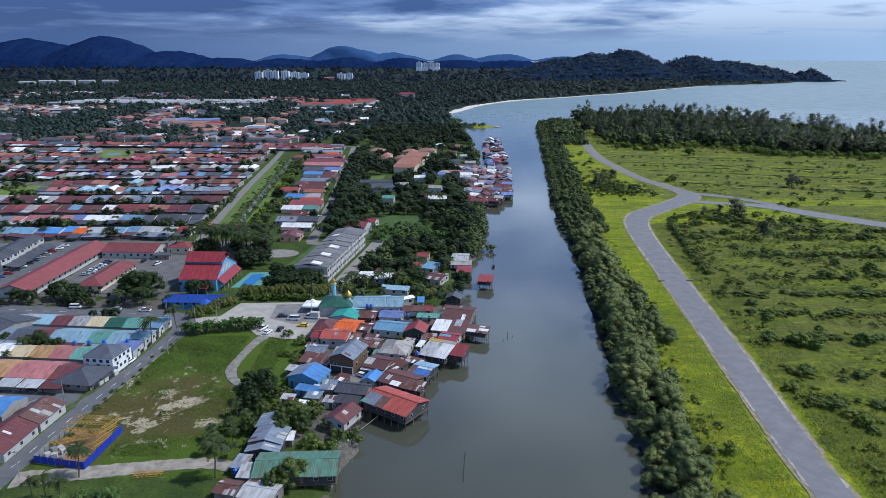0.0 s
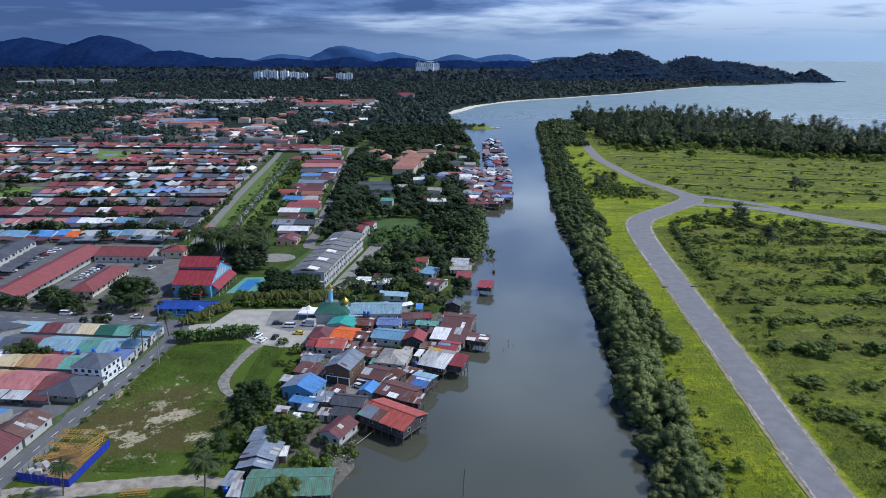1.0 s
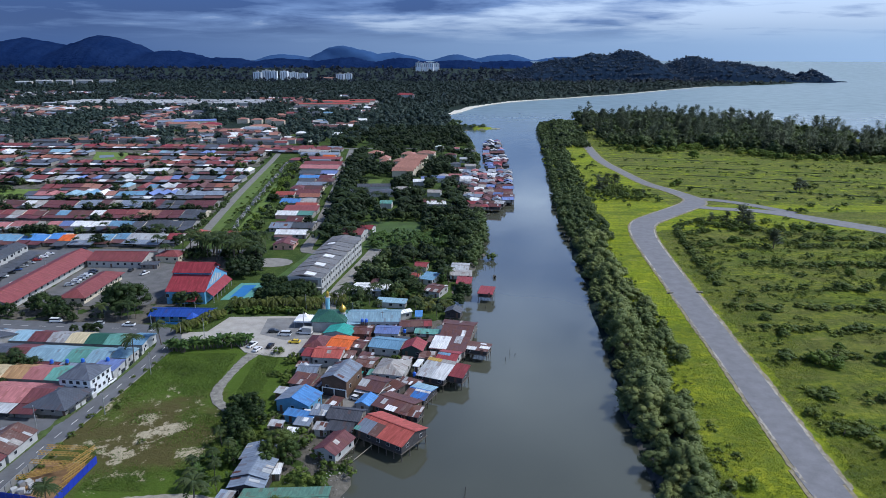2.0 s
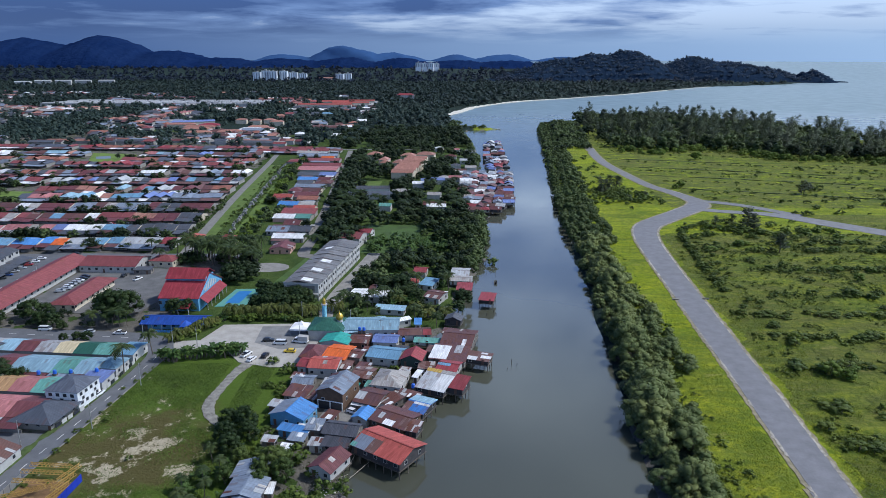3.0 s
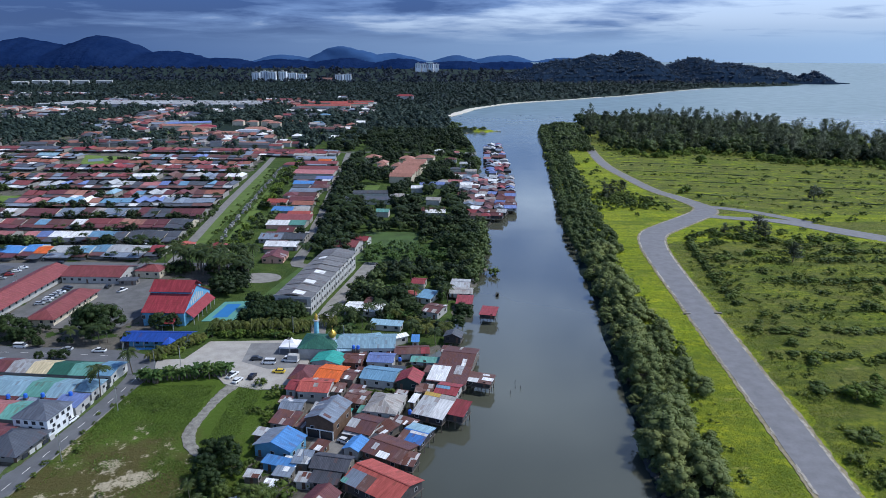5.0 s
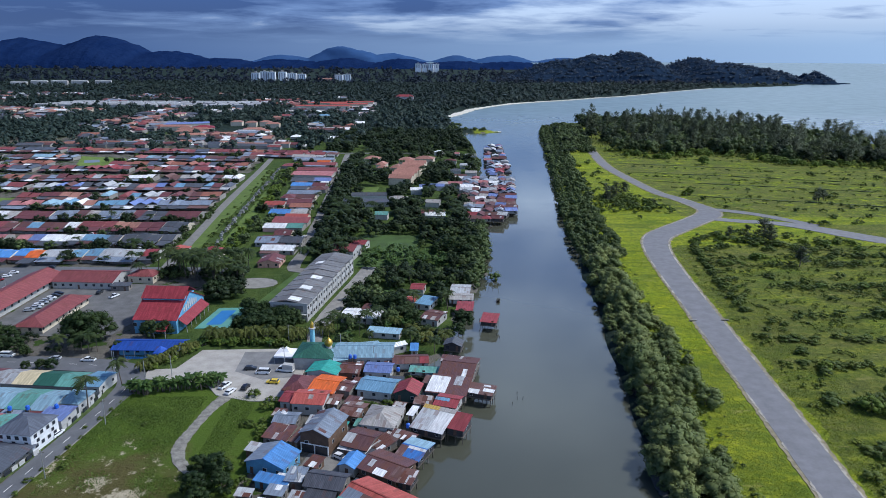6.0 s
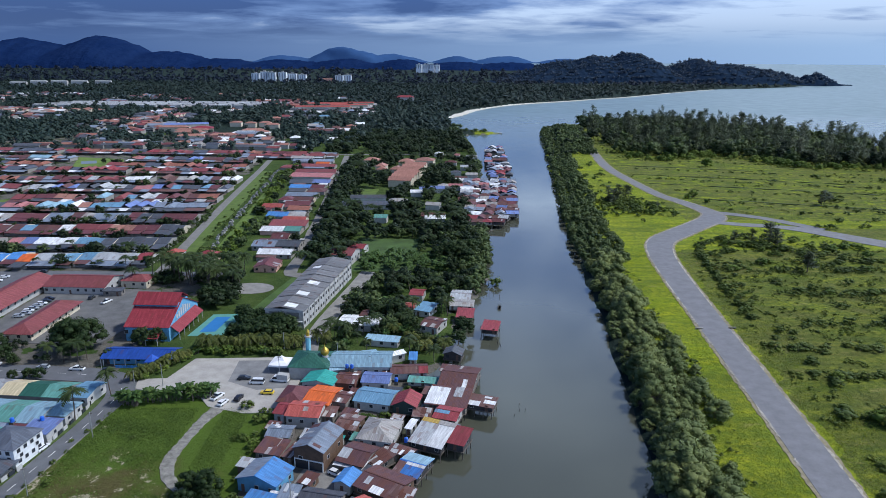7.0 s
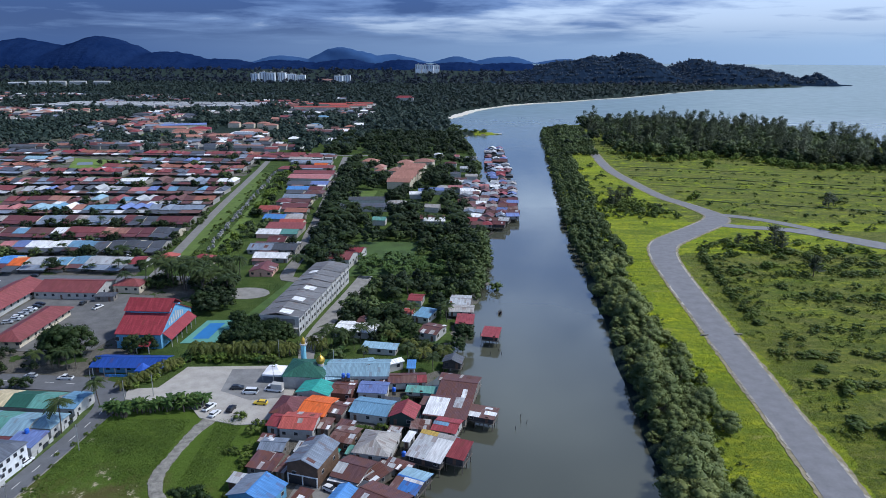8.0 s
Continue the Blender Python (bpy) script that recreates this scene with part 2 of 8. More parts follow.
def ground_mat():
    m, nt, b, N, L = shader("ground_soil_and_grass")
    tc = N("ShaderNodeTexCoord").outputs["Object"]
    at = N("ShaderNodeAttribute")
    at.attribute_name = "zone"
    sep = N("ShaderNodeSeparateColor")
    L(at.outputs["Color"], sep.inputs[0])
    big, mid, fine = noise_fac(nt, tc, 0.018, 5, 0.38, 0.62), noise_fac(nt, tc, 0.11, 6, 0.36, 0.64, 0.6), noise_fac(nt, tc, 0.9, 6, 0.3, 0.7, 0.7)
    grass = mixrgb(nt, mid, (0.040, 0.072, 0.018), (0.085, 0.12, 0.030))
    grass = mixrgb(nt, mth2(nt, "MULTIPLY", fine, 0.6), grass, (0.035, 0.06, 0.016))
    # field by the coast: sunlit yellow-green tussocks, duller and browner in stretches
    stv = N("ShaderNodeMapping")
    stv.inputs["Scale"].default_value = (0.35, 1.0, 1.0)
    L(tc, stv.inputs[0])
    stripe = noise_fac(nt, stv.outputs[0], 0.16, 5, 0.38, 0.62, 0.6)
    tus = noise_fac(nt, tc, 0.42, 7, 0.40, 0.60, 0.74)
    field = mixrgb(nt, stripe, (0.205, 0.27, 0.013), (0.40, 0.42, 0.017))
    field = mixrgb(nt, tus, (0.135, 0.195, 0.014), field)
    brown = mixrgb(nt, tus, (0.055, 0.062, 0.022), (0.17, 0.15, 0.055))
    patchy = noise_fac(nt, stv.outputs[0], 0.05, 5, 0.40, 0.60, 0.6)
    dull = mixrgb(nt, patchy, mixrgb(nt, tus, (0.042, 0.074, 0.014), (0.15, 0.185, 0.023)), brown)
    dull = mixrgb(nt, mth2(nt, "MULTIPLY", stripe, 0.4), dull, field)
    sharp = mth2(nt, "GREATER_THAN", mth2(nt, "ADD", sep.outputs[1], mth2(nt, "MULTIPLY", mid, 0.3)), 0.93)
    field = mixrgb(nt, sharp, dull, field)
    field = mixrgb(nt, mth2(nt, "MULTIPLY", patchy, 0.4), field, (0.10, 0.14, 0.018))
    field = mixrgb(nt, mth2(nt, "MULTIPLY", big, 0.25), field, (0.12, 0.11, 0.045))
    deep = noise_fac(nt, stv.outputs[0], 0.075, 6, 0.50, 0.62, 0.66)
    field = mixrgb(nt, mth2(nt, "MULTIPLY", deep, 0.5), field, (0.050, 0.085, 0.016))
    straw = noise_fac(nt, stv.outputs[0], 0.21, 6, 0.60, 0.70, 0.7)
    field = mixrgb(nt, mth2(nt, "MULTIPLY", straw, 0.6), field, (0.31, 0.27, 0.10))
    dirt = mixrgb(nt, mid, (0.10, 0.095, 0.085), (0.19, 0.175, 0.155))
    dirt = mixrgb(nt, fine, dirt, (0.10, 0.095, 0.08))
    # very dark floor under trees; its blue cast stands in for far haze
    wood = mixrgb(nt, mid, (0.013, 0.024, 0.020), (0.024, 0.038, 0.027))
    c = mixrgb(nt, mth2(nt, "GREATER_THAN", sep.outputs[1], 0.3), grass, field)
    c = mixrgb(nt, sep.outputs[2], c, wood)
    dm = mth2(nt, "GREATER_THAN", mth2(nt, "ADD", sep.outputs[0], mth2(nt, "MULTIPLY", mid, 0.5)), 0.75)
    c = mixrgb(nt, dm, c, dirt)
    lotm = mth2(nt, "LESS_THAN", at.outputs["Alpha"], 0.5)
    # trodden, browner middle of the vacant lot
    vd = N("ShaderNodeVectorMath")
    vd.operation = "DISTANCE"
    vd.inputs[1].default_value = (-86, 184, 0)
    L(tc, vd.inputs[0])
    rim = N("ShaderNodeMapRange")
    rim.inputs[1].default_value, rim.inputs[2].default_value, rim.inputs[3].default_value, rim.inputs[4].default_value = 8, 34, -0.22, 0.18
    L(vd.outputs["Value"], rim.inputs[0])
    worn = N("ShaderNodeMapRange")
    worn.inputs[1].default_value, worn.inputs[2].default_value = 0.36, 0.62
    wn0 = N("ShaderNodeTexNoise")
    wn0.inputs["Scale"].default_value, wn0.inputs["Detail"].default_value, wn0.inputs["Roughness"].default_value = 0.09, 7, 0.66
    L(tc, wn0.inputs["Vector"])
    L(mth2(nt, "ADD", wn0.outputs[0], rim.outputs[0]), worn.inputs[0])
    dry = mixrgb(nt, worn.outputs[0], (0.090, 0.077, 0.029), (0.076, 0.126, 0.017))
    bald = N("ShaderNodeMapRange")
    bald.inputs[1].default_value, bald.inputs[2].default_value = 0.64, 0.72
    L(mth2(nt, "SUBTRACT", mth2(nt, "ADD", noise_fac(nt, tc, 0.10, 8, 0.2, 0.8, 0.74), 0.02), mth2(nt, "MULTIPLY", rim.outputs[0], 0.45)), bald.inputs[0])
    dry = mixrgb(nt, bald.outputs[0], dry, (0.46, 0.40, 0.29))
    dry = mixrgb(nt, mth2(nt, "MULTIPLY", fine, 0.3), dry, (0.06, 0.075, 0.022))
    c = mixrgb(nt, lotm, c, dry)
    L(c, b.inputs["Base Color"])
    b.inputs["Roughness"].default_value = 0.95
    b.inputs["Specular IOR Level"].default_value = 0.1
    bump(nt, b, mth2(nt, "ADD", tus, mth2(nt, "MULTIPLY", fine, 0.6)), 0.6, 0.4)
    return m

def mth2(nt, op, a, c):
    n = nt.nodes.new("ShaderNodeMath")
    n.operation = op
    for k, v in enumerate((a, c)):
        if isinstance(v, (int, float)):
            n.inputs[k].default_value = v
        else:
            nt.links.new(v, n.inputs[k])
    return n.outputs[0]

def water_mat():
    m, nt, b, N, L = shader("river_and_sea_water")
    tc = N("ShaderNodeTexCoord").outputs["Object"]
    f = noise_fac(nt, tc, 0.006, 4, 0.35, 0.65)
    c = mixrgb(nt, f, (0.057, 0.061, 0.046), (0.077, 0.081, 0.061))
    sp = N("ShaderNodeSeparateXYZ")
    L(tc, sp.inputs[0])
    sea = N("ShaderNodeMapRange")
    sea.inputs[1].default_value, sea.inputs[2].default_value = 500, 1500
    L(sp.outputs[1], sea.inputs[0])
    c = mixrgb(nt, sea.outputs[0], c, (0.100, 0.150, 0.140))
    L(c, b.inputs["Base Color"])
    rg = N("ShaderNodeMapRange")
    rg.inputs[3].default_value, rg.inputs[4].default_value = 0.03, 0.10
    L(noise_fac(nt, tc, 0.03, 5, 0.35, 0.65), rg.inputs[0])
    far = N("ShaderNodeMapRange")
    far.inputs[1].default_value, far.inputs[2].default_value = 750, 1500
    far.inputs[4].default_value = 0.30
    L(sp.outputs[1], far.inputs[0])
    L(mth2(nt, "ADD", rg.outputs[0], far.outputs[0]), b.inputs["Roughness"])
    b.inputs["IOR"].default_value = 1.42
    rip = N("ShaderNodeMapping")
    rip.inputs["Scale"].default_value = (1.0, 0.45, 1.0)
    L(tc, rip.inputs[0])
    calm = N("ShaderNodeMapRange")
    calm.inputs[1].default_value, calm.inputs[2].default_value, calm.inputs[3].default_value, calm.inputs[4].default_value = 300, 900, 1.0, 0.0
    L(sp.outputs[1], calm.inputs[0])
    bump(nt, b, mth2(nt, "MULTIPLY", noise_fac(nt, rip.outputs[0], 0.8, 4, 0.2, 0.8), calm.outputs[0]), 0.08, 0.04)
    return m

def asphalt(name, col, vary=0.22):
    return plain(name, col, 0.9, vary=vary, scale=0.25, bumps=0.01)

WATER, GROUND = water_mat(), ground_mat()
ROAD = asphalt("road_asphalt_worn", (0.20, 0.20, 0.215))
TAR = asphalt("road_asphalt_grey", (0.115, 0.120, 0.132))
CONC = plain("concrete_pale", (0.215, 0.208, 0.197), 0.9, vary=0.3, scale=0.3, bumps=0.01)
DIRT = plain("dirt_track_pale", (0.31, 0.28, 0.235), 0.95, vary=0.5, scale=0.35, bumps=0.03)
PALE = plain("broken_pale_shoulder", (0.36, 0.33, 0.28), 0.95, vary=0.55, scale=0.8, bumps=0.04)
LINE = plain("road_paint", (0.62, 0.62, 0.60), 0.8, vary=0.25, scale=2)
GLASS = plain("dark_window_glass", (0.03, 0.035, 0.045), 0.12, vary=0.2)
POST = plain("weathered_post", (0.11, 0.095, 0.08), 0.9, vary=0.4)
BARK = plain("bark", (0.12, 0.10, 0.08), 0.95, vary=0.35, bumps=0.02)
METAL = plain("galvanised_metal", (0.42, 0.43, 0.44), 0.45, 0.6, vary=0.15)
# ---- building helpers ----
RNG = random.Random(7)

def mesh_from(name, verts, faces, mat, smooth=False, norms=None):
    me = bpy.data.meshes.new(name)
    me.from_pydata(verts, [], faces)
    for one in (mat if isinstance(mat, (list, tuple)) else [mat]):
        me.materials.append(one)
    if smooth or norms is not None:
        me.polygons.foreach_set("use_smooth", [True] * len(me.polygons))
    me.update()
    if norms is not None:
        me.normals_split_custom_set_from_vertices(norms)
    return me

def part(name, bm, material, parent=None, label="", smooth=False):
    me = bpy.data.meshes.new(name)
    bm.to_mesh(me)
    bm.free()
    me.materials.append(material)
    if smooth:
        me.polygons.foreach_set("use_smooth", [True] * len(me.polygons))
    ob = new(name, me)
    ob.parent = parent
    if label:
        ob["label"] = label
    return ob

def empty(name, m, label, category, group="", kind=""):
    ob = new(name)
    ob.empty_display_size = 0.5
    ob.matrix_basis = m
    return tagged(ob, label, category, group, kind)

def box(bm, x0, x1, y0, y1, z0, z1):
    vs = [bm.verts.new(p) for p in ((x0, y0, z0), (x1, y0, z0), (x1, y1, z0), (x0, y1, z0), (x0, y0, z1), (x1, y0, z1), (x1, y1, z1), (x0, y1, z1))]
    for f in ((0, 3, 2, 1), (4, 5, 6, 7), (0, 1, 5, 4), (1, 2, 6, 5), (2, 3, 7, 6), (3, 0, 4, 7)):
        bm.faces.new([vs[i] for i in f])
    return vs

def box_bm(*a):
    bm = bmesh.new()
    box(bm, *a)
    return bm

BOXES = {}

def box_part(name, a, material, parent, label=""):
    """A box part; alike boxes share their mesh."""
    size = tuple(round(a[k + 1] - a[k], 2) for k in (0, 2, 4))
    key = (name, size, material.name)
    if key not in BOXES:
        x, y, z = (s / 2 for s in size)
        bm = box_bm(-x, x, -y, y, -z, z)
        me = bpy.data.meshes.new(name)
        bm.to_mesh(me)
        bm.free()
        me.materials.append(material)
        BOXES[key] = me
    ob = new(name, BOXES[key])
    ob.parent = parent
    ob.location = ((a[0] + a[1]) / 2, (a[2] + a[3]) / 2, (a[4] + a[5]) / 2)
    if label:
        ob["label"] = label
    return ob

def tube(bm, p, q, r0, r1, n=6):
    p, q = Vector(p), Vector(q)
    ax = (q - p).normalized()
    u = ax.orthogonal().normalized()
    v = ax.cross(u)
    rings = []
    for c, r in ((p, r0), (q, r1)):
        rings.append([bm.verts.new(c + (u * math.cos(2 * math.pi * k / n) + v * math.sin(2 * math.pi * k / n)) * r) for k in range(n)])
    for k in range(n):
        bm.faces.new((rings[0][k], rings[0][(k + 1) % n], rings[1][(k + 1) % n], rings[1][k]))
    bm.faces.new(rings[1])
    bm.faces.new(rings[0][::-1])

# ---- ground, river and sea ----
WATER_Z = -1.5
BANK_RIGHT = [(38, -140), (49, 110), (50.6, 140), (54, 160), (55.4, 186), (57, 208), (59.5, 236), (62, 260), (64.4, 288), (68, 321), (70.6, 363), (75.6, 416), (78, 466), (85.5, 528), (98, 641), (115, 811), (140, 1049), (152, 1120), (180, 1182)]
COAST_EAST = [(240, 1232), (370, 1238), (470, 1145), (530, 1015), (572, 885), (622, 765), (682, 625), (742, 485), (800, 200), (880, -100)]
COAST_NORTH = [(1735, 3300), (1445, 2950), (983, 2650), (523, 2083), (318, 1865), (160, 1711), (50, 1506), (1, 1318), (10, 1190), (22, 1120), (80, 1062), (78, 1050), (17, 1020)]
BANK_LEFT = [(22, 966), (30, 865), (36, 759), (24, 608), (16, 505), (22, 465), (24, 415), (17, 362), (9, 321), (4, 299), (1, 280), (-8, 259), (-17, 230), (-22, 205), (-27, 185), (-25, 162), (-27, 151), (-27, 139), (-24, 100), (-20, -140)]
SHORE = np.array(BANK_RIGHT + COAST_EAST + [(5600, -100), (5600, 5600), (2600, 5600), (1950, 3560)] + COAST_NORTH + BANK_LEFT, float)

EAST_ROAD = [(88.5, -110, 9.6), (95, 142, 9.6), (96.6, 162, 10), (98.2, 180, 10.2), (100.3, 203, 10.7), (102.9, 229, 11), (105, 255, 11.3), (106.8, 275, 11.6), (110.5, 317, 12), (115.3, 370, 13), (120.5, 413, 14), (129, 442, 15), (146, 463, 15.5), (166, 485, 15), (183, 505, 16), (188, 524, 13), (181, 556, 10), (171.5, 586, 8.8), (166, 640, 8.5), (162, 727, 9), (173, 855, 8.5), (205, 1125, 8), (212, 1172, 8)]

def signed(px, py):
    """Metres from the shoreline, positive on land."""
    a, c = SHORE, np.roll(SHORE, -1, axis=0)
    inside = np.zeros(px.shape, bool)
    dist = np.full(px.shape, 1e9)
    for (x0, y0), (x1, y1) in zip(a, c):
        if abs(y1 - y0) > 1e-9:
            hit = ((y0 > py) != (y1 > py)) & (px < (x1 - x0) * (py - y0) / (y1 - y0) + x0)
            inside ^= hit
        dx, dy = x1 - x0, y1 - y0
        t = np.clip(((px - x0) * dx + (py - y0) * dy) / (dx * dx + dy * dy), 0, 1)
        dist = np.minimum(dist, np.hypot(px - x0 - t * dx, py - y0 - t * dy))
    return np.where(inside, -dist, dist)

def spaced(start, step, limit, grow):
    out = [start]
    while abs(out[-1]) < limit:
        out.append(out[-1] + step)
        step *= grow
    return out

def build_ground():
    xs = np.array(sorted(set([-v for v in spaced(132, 3, 5200, 1.045)] + list(np.arange(-129, 200, 4.2)) + spaced(201, 3, 5200, 1.045))))
    ys = np.array(list(np.arange(-120, 40, 12)) + list(np.arange(40, 560, 4.2)) + spaced(561, 3.5, 4990, 1.022))
    X, Y = np.meshgrid(xs, ys)
    wob = np.sin(X * 0.31 + Y * 0.17) * 0.7 + np.sin(Y * 0.23 - X * 0.11) * 0.9 + np.sin(Y * 0.07 + 1) * 1.2
    wob = np.where((X > 38) & (Y < 700), wob * 0.35, wob)
    D = signed(X, Y) + wob * np.clip(np.abs(Y) / 200, 0.3, 1.5)
    s = np.clip((D + 5) / 7.0, 0, 1)
    s = s * s * (3 - 2 * s)
    Z = -4.0 + s * 4.0
    rough = 0.18 * (np.sin(X * 0.21 + 2 * np.sin(Y * 0.13)) + np.sin(Y * 0.27 + 1.5 * np.sin(X * 0.19)))
    east = (X > 60) & (D > 6)
    lane = np.minimum.reduce([np.hypot(X - p[0], (Y - p[1]) * 0.35) for p in EAST_ROAD + [(196, 486), (212, 484), (226, 478), (244, 462), (276, 430), (320, 380)]])
    calm = np.clip((lane - 9) / 8, 0, 1)
    Z = Z + np.where(east, rough * calm, 0.25 * rough) * (D > 4) - 0.12
    # the shore's land rises a little with distance, as it meets the hills
    Z = Z + np.where(D > 0, 1, 0) * np.clip((Y - 3200) / 1790, 0, 1) ** 1.2 * 75 * np.clip(D / 200, 0, 1)
    zone = np.zeros((*X.shape, 4))
    zone[..., 3] = 1
    road_x = np.interp(Y, [p[1] for p in EAST_ROAD[:14]], [p[0] for p in EAST_ROAD[:14]])
    east_land = (X > 40) & (Y < 1250) & (D > -6)
    dull = (X > road_x + 11) & (X > 186 - 0.84 * (Y - 520)) & (Y < 480) | (X > road_x + 9) & (Y < 425)
    zone[..., 1] = np.where(east_land, np.where(dull, 0.5, np.where((Y > 500) & (X > 165), 0.7, 1.0)), 0.0)
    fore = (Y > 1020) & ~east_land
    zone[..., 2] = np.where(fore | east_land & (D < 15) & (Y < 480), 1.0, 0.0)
    urban = (X < -112) & (Y > 120) & (Y < 1000) & ~((X > -152 - 0.105 * (Y - 400)) & (Y > 376)) | (X < -10) & (X > -50) & (Y > 165) & (Y < 262)
    zone[..., 0] = np.where(urban, 0.62, 0.0)
    lot = (X > -104) & (X < -51) & (Y > 149) & (Y < 252)
    zone[..., 3] = np.where(lot, 0.0, 1.0)
    zone[..., 0] = np.where((np.abs(D) < 3.5) & (X < 60), 0.6, zone[..., 0])
    nx, ny = len(xs), len(ys)
    idx = np.arange(nx * ny).reshape(ny, nx)
    faces = np.stack([idx[:-1, :-1], idx[:-1, 1:], idx[1:, 1:], idx[1:, :-1]], -1).reshape(-1, 4)
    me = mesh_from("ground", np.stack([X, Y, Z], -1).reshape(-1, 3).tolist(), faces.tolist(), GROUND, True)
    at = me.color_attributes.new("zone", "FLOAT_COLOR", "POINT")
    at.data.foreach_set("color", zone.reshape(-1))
    tagged(new("ground", me), "flat coastal ground of grass, dirt and soil", "ground", kind="structure")

def build_water():
    ys = [-150, 300, 1000, 2000, 3000, 3500] + list(np.linspace(3700, 4940, 14))
    verts, faces = [], []
    xs = [-400, 0, 300, 1000, 2000, 3200, 4600]
    for y in ys:
        z = WATER_Z + 82.0 * max(0.0, (y - 3500) / 1440) ** 1.25
        verts += [(x, y, z) for x in xs]
    n = len(xs)
    for j in range(len(ys) - 1):
        for i in range(n - 1):
            faces.append((j * n + i, j * n + i + 1, (j + 1) * n + i + 1, (j + 1) * n + i))
    tagged(new("water", mesh_from("water", verts, faces, WATER, True)), "calm grey-green river opening into the sea", "water", kind="structure")

def smooth_line(pts, step=4.0):
    """Catmull-Rom through rows of equal length."""
    P = [np.array(p, float) for p in pts]
    P = [2 * P[0] - P[1]] + P + [2 * P[-1] - P[-2]]
    out = []
    for i in range(1, len(P) - 2):
        a, b, c, d = P[i - 1:i + 3]
        n = max(2, int(np.hypot(*(c - b)[:2]) / step))
        for k in range(n):
            t = k / n
            out.append(0.5 * ((2 * b) + (c - a) * t + (2 * a - 5 * b + 4 * c - d) * t * t + (3 * b - a - 3 * c + d) * t ** 3))
    out.append(P[-2])
    return out

def ribbon(name, pts, z, mat, label, category="road", step=4.0, wobble=0.0, thick=0.25, seed=1, parent=None):
    """A strip through rows of x, y, width, with a thickness."""
    line = smooth_line(pts, step)
    rnd = random.Random(seed)
    verts, faces = [], []
    for i, p in enumerate(line):
        a, b = line[max(0, i - 1)], line[min(len(line) - 1, i + 1)]
        d = (b - a)[:2]
        d = d / max(1e-6, np.hypot(*d))
        n = np.array((-d[1], d[0]))
        w = p[2] / 2
        wl, wr = w + rnd.uniform(-wobble, wobble), w + rnd.uniform(-wobble, wobble)
        l, r = p[:2] + n * wl, p[:2] - n * wr
        verts += [(*l, z - thick), (*l, z), (*(p[:2]), z + 0.03), (*r, z), (*r, z - thick)]
        if i:
            k = 5 * i
            for q in range(4):
                faces.append((k - 5 + q, k - 4 + q, k + q + 1, k + q))
    me = mesh_from(name, verts, [f[::-1] for f in faces], mat)
    me.update()
    ob = new(name, me)
    if parent:
        ob.parent = parent
        return ob
    return tagged(ob, label, category, kind="structure")

def slab(name, pts, z, mat, label, category="pavement", thick=0.3):
    n = len(pts)
    verts = [(x, y, z) for x, y in pts] + [(x, y, z - thick) for x, y in pts]
    faces = [tuple(range(n))] + [((i + 1) % n, i, i + n, (i + 1) % n + n) for i in range(n)]
    bm = bmesh.new()
    vs = [bm.verts.new(v) for v in verts]
    for f in faces:
        bm.faces.new([vs[i] for i in f])
    bmesh.ops.recalc_face_normals(bm, faces=bm.faces)
    return tagged(part(name, bm, mat), label, category, kind="structure")

build_ground()
build_water()

# road on the far bank, with its bend, fork and branch
ribbon("verge_east", [(x, y, w + 2.6) for x, y, w in EAST_ROAD], 0.02, plain("sandy_verge", (0.22, 0.19, 0.12), 0.95, vary=0.45, scale=0.5, bumps=0.03), "sandy worn verge beside the road", "verge", step=1.5, wobble=0.35, seed=2)
ribbon("road_east", EAST_ROAD, 0.09, ROAD, "worn grey asphalt road with broken pale edges", step=3, wobble=0.08, seed=3)
BRANCH = [(178, 494, 9), (196, 487, 9.5), (215, 482, 10), (232, 472, 14), (252, 449, 17), (280, 419, 16), (320, 378, 15), (380, 300, 15)]
ribbon("road_branch", BRANCH, 0.07, ROAD, "grey asphalt side road with pale edges", step=3, wobble=0.08, seed=4)
ribbon("road_slip", [(186, 524, 10), (204, 517, 9), (222, 502, 9), (242, 474, 9)], 0.05, ROAD, "grey asphalt slip road at the fork", step=3, wobble=0.2, seed=5)

def shoulders():
    """Broken pale concrete and gravel along both edges of the far bank's road."""
    line = smooth_line(EAST_ROAD[1:18], 1.1)
    rnd = random.Random(5)
    for side in (-1, 1):
        i = 2
        while i < len(line) - 8:
            run = rnd.randint(4, 22)
            verts, faces = [], []
            for k in range(i, min(i + run, len(line) - 2)):
                p, q = line[k], line[k + 1]
                d = (q - p)[:2]
                d = d / np.hypot(*d)
                n = np.array((d[1], -d[0])) * side
                w = p[2] / 2 - 0.25 + rnd.uniform(-0.16, 0.10)
                e = rnd.uniform(0.45, 1.15) if k not in (i, i + run - 1) else 0.1
                a, c = p[:2] + n * w, p[:2] + n * (w + e)
                verts += [(*a, 0.135), (*c, 0.12), (*c, -0.15)]
                if len(verts) > 3:
                    m = len(verts) - 6
                    for j in range(2):
                        f = (m + j, m + j + 1, m + j + 4, m + j + 3)
                        faces.append(f if side < 0 else f[::-1])
            if faces:
                tagged(new("shoulder", mesh_from("shoulder", verts, faces, PALE)), "broken pale concrete edge along the road", "road edge", kind="structure")
            i += run + (rnd.randint(0, 3) if rnd.random() < 0.6 else rnd.randint(4, 14))

shoulders()

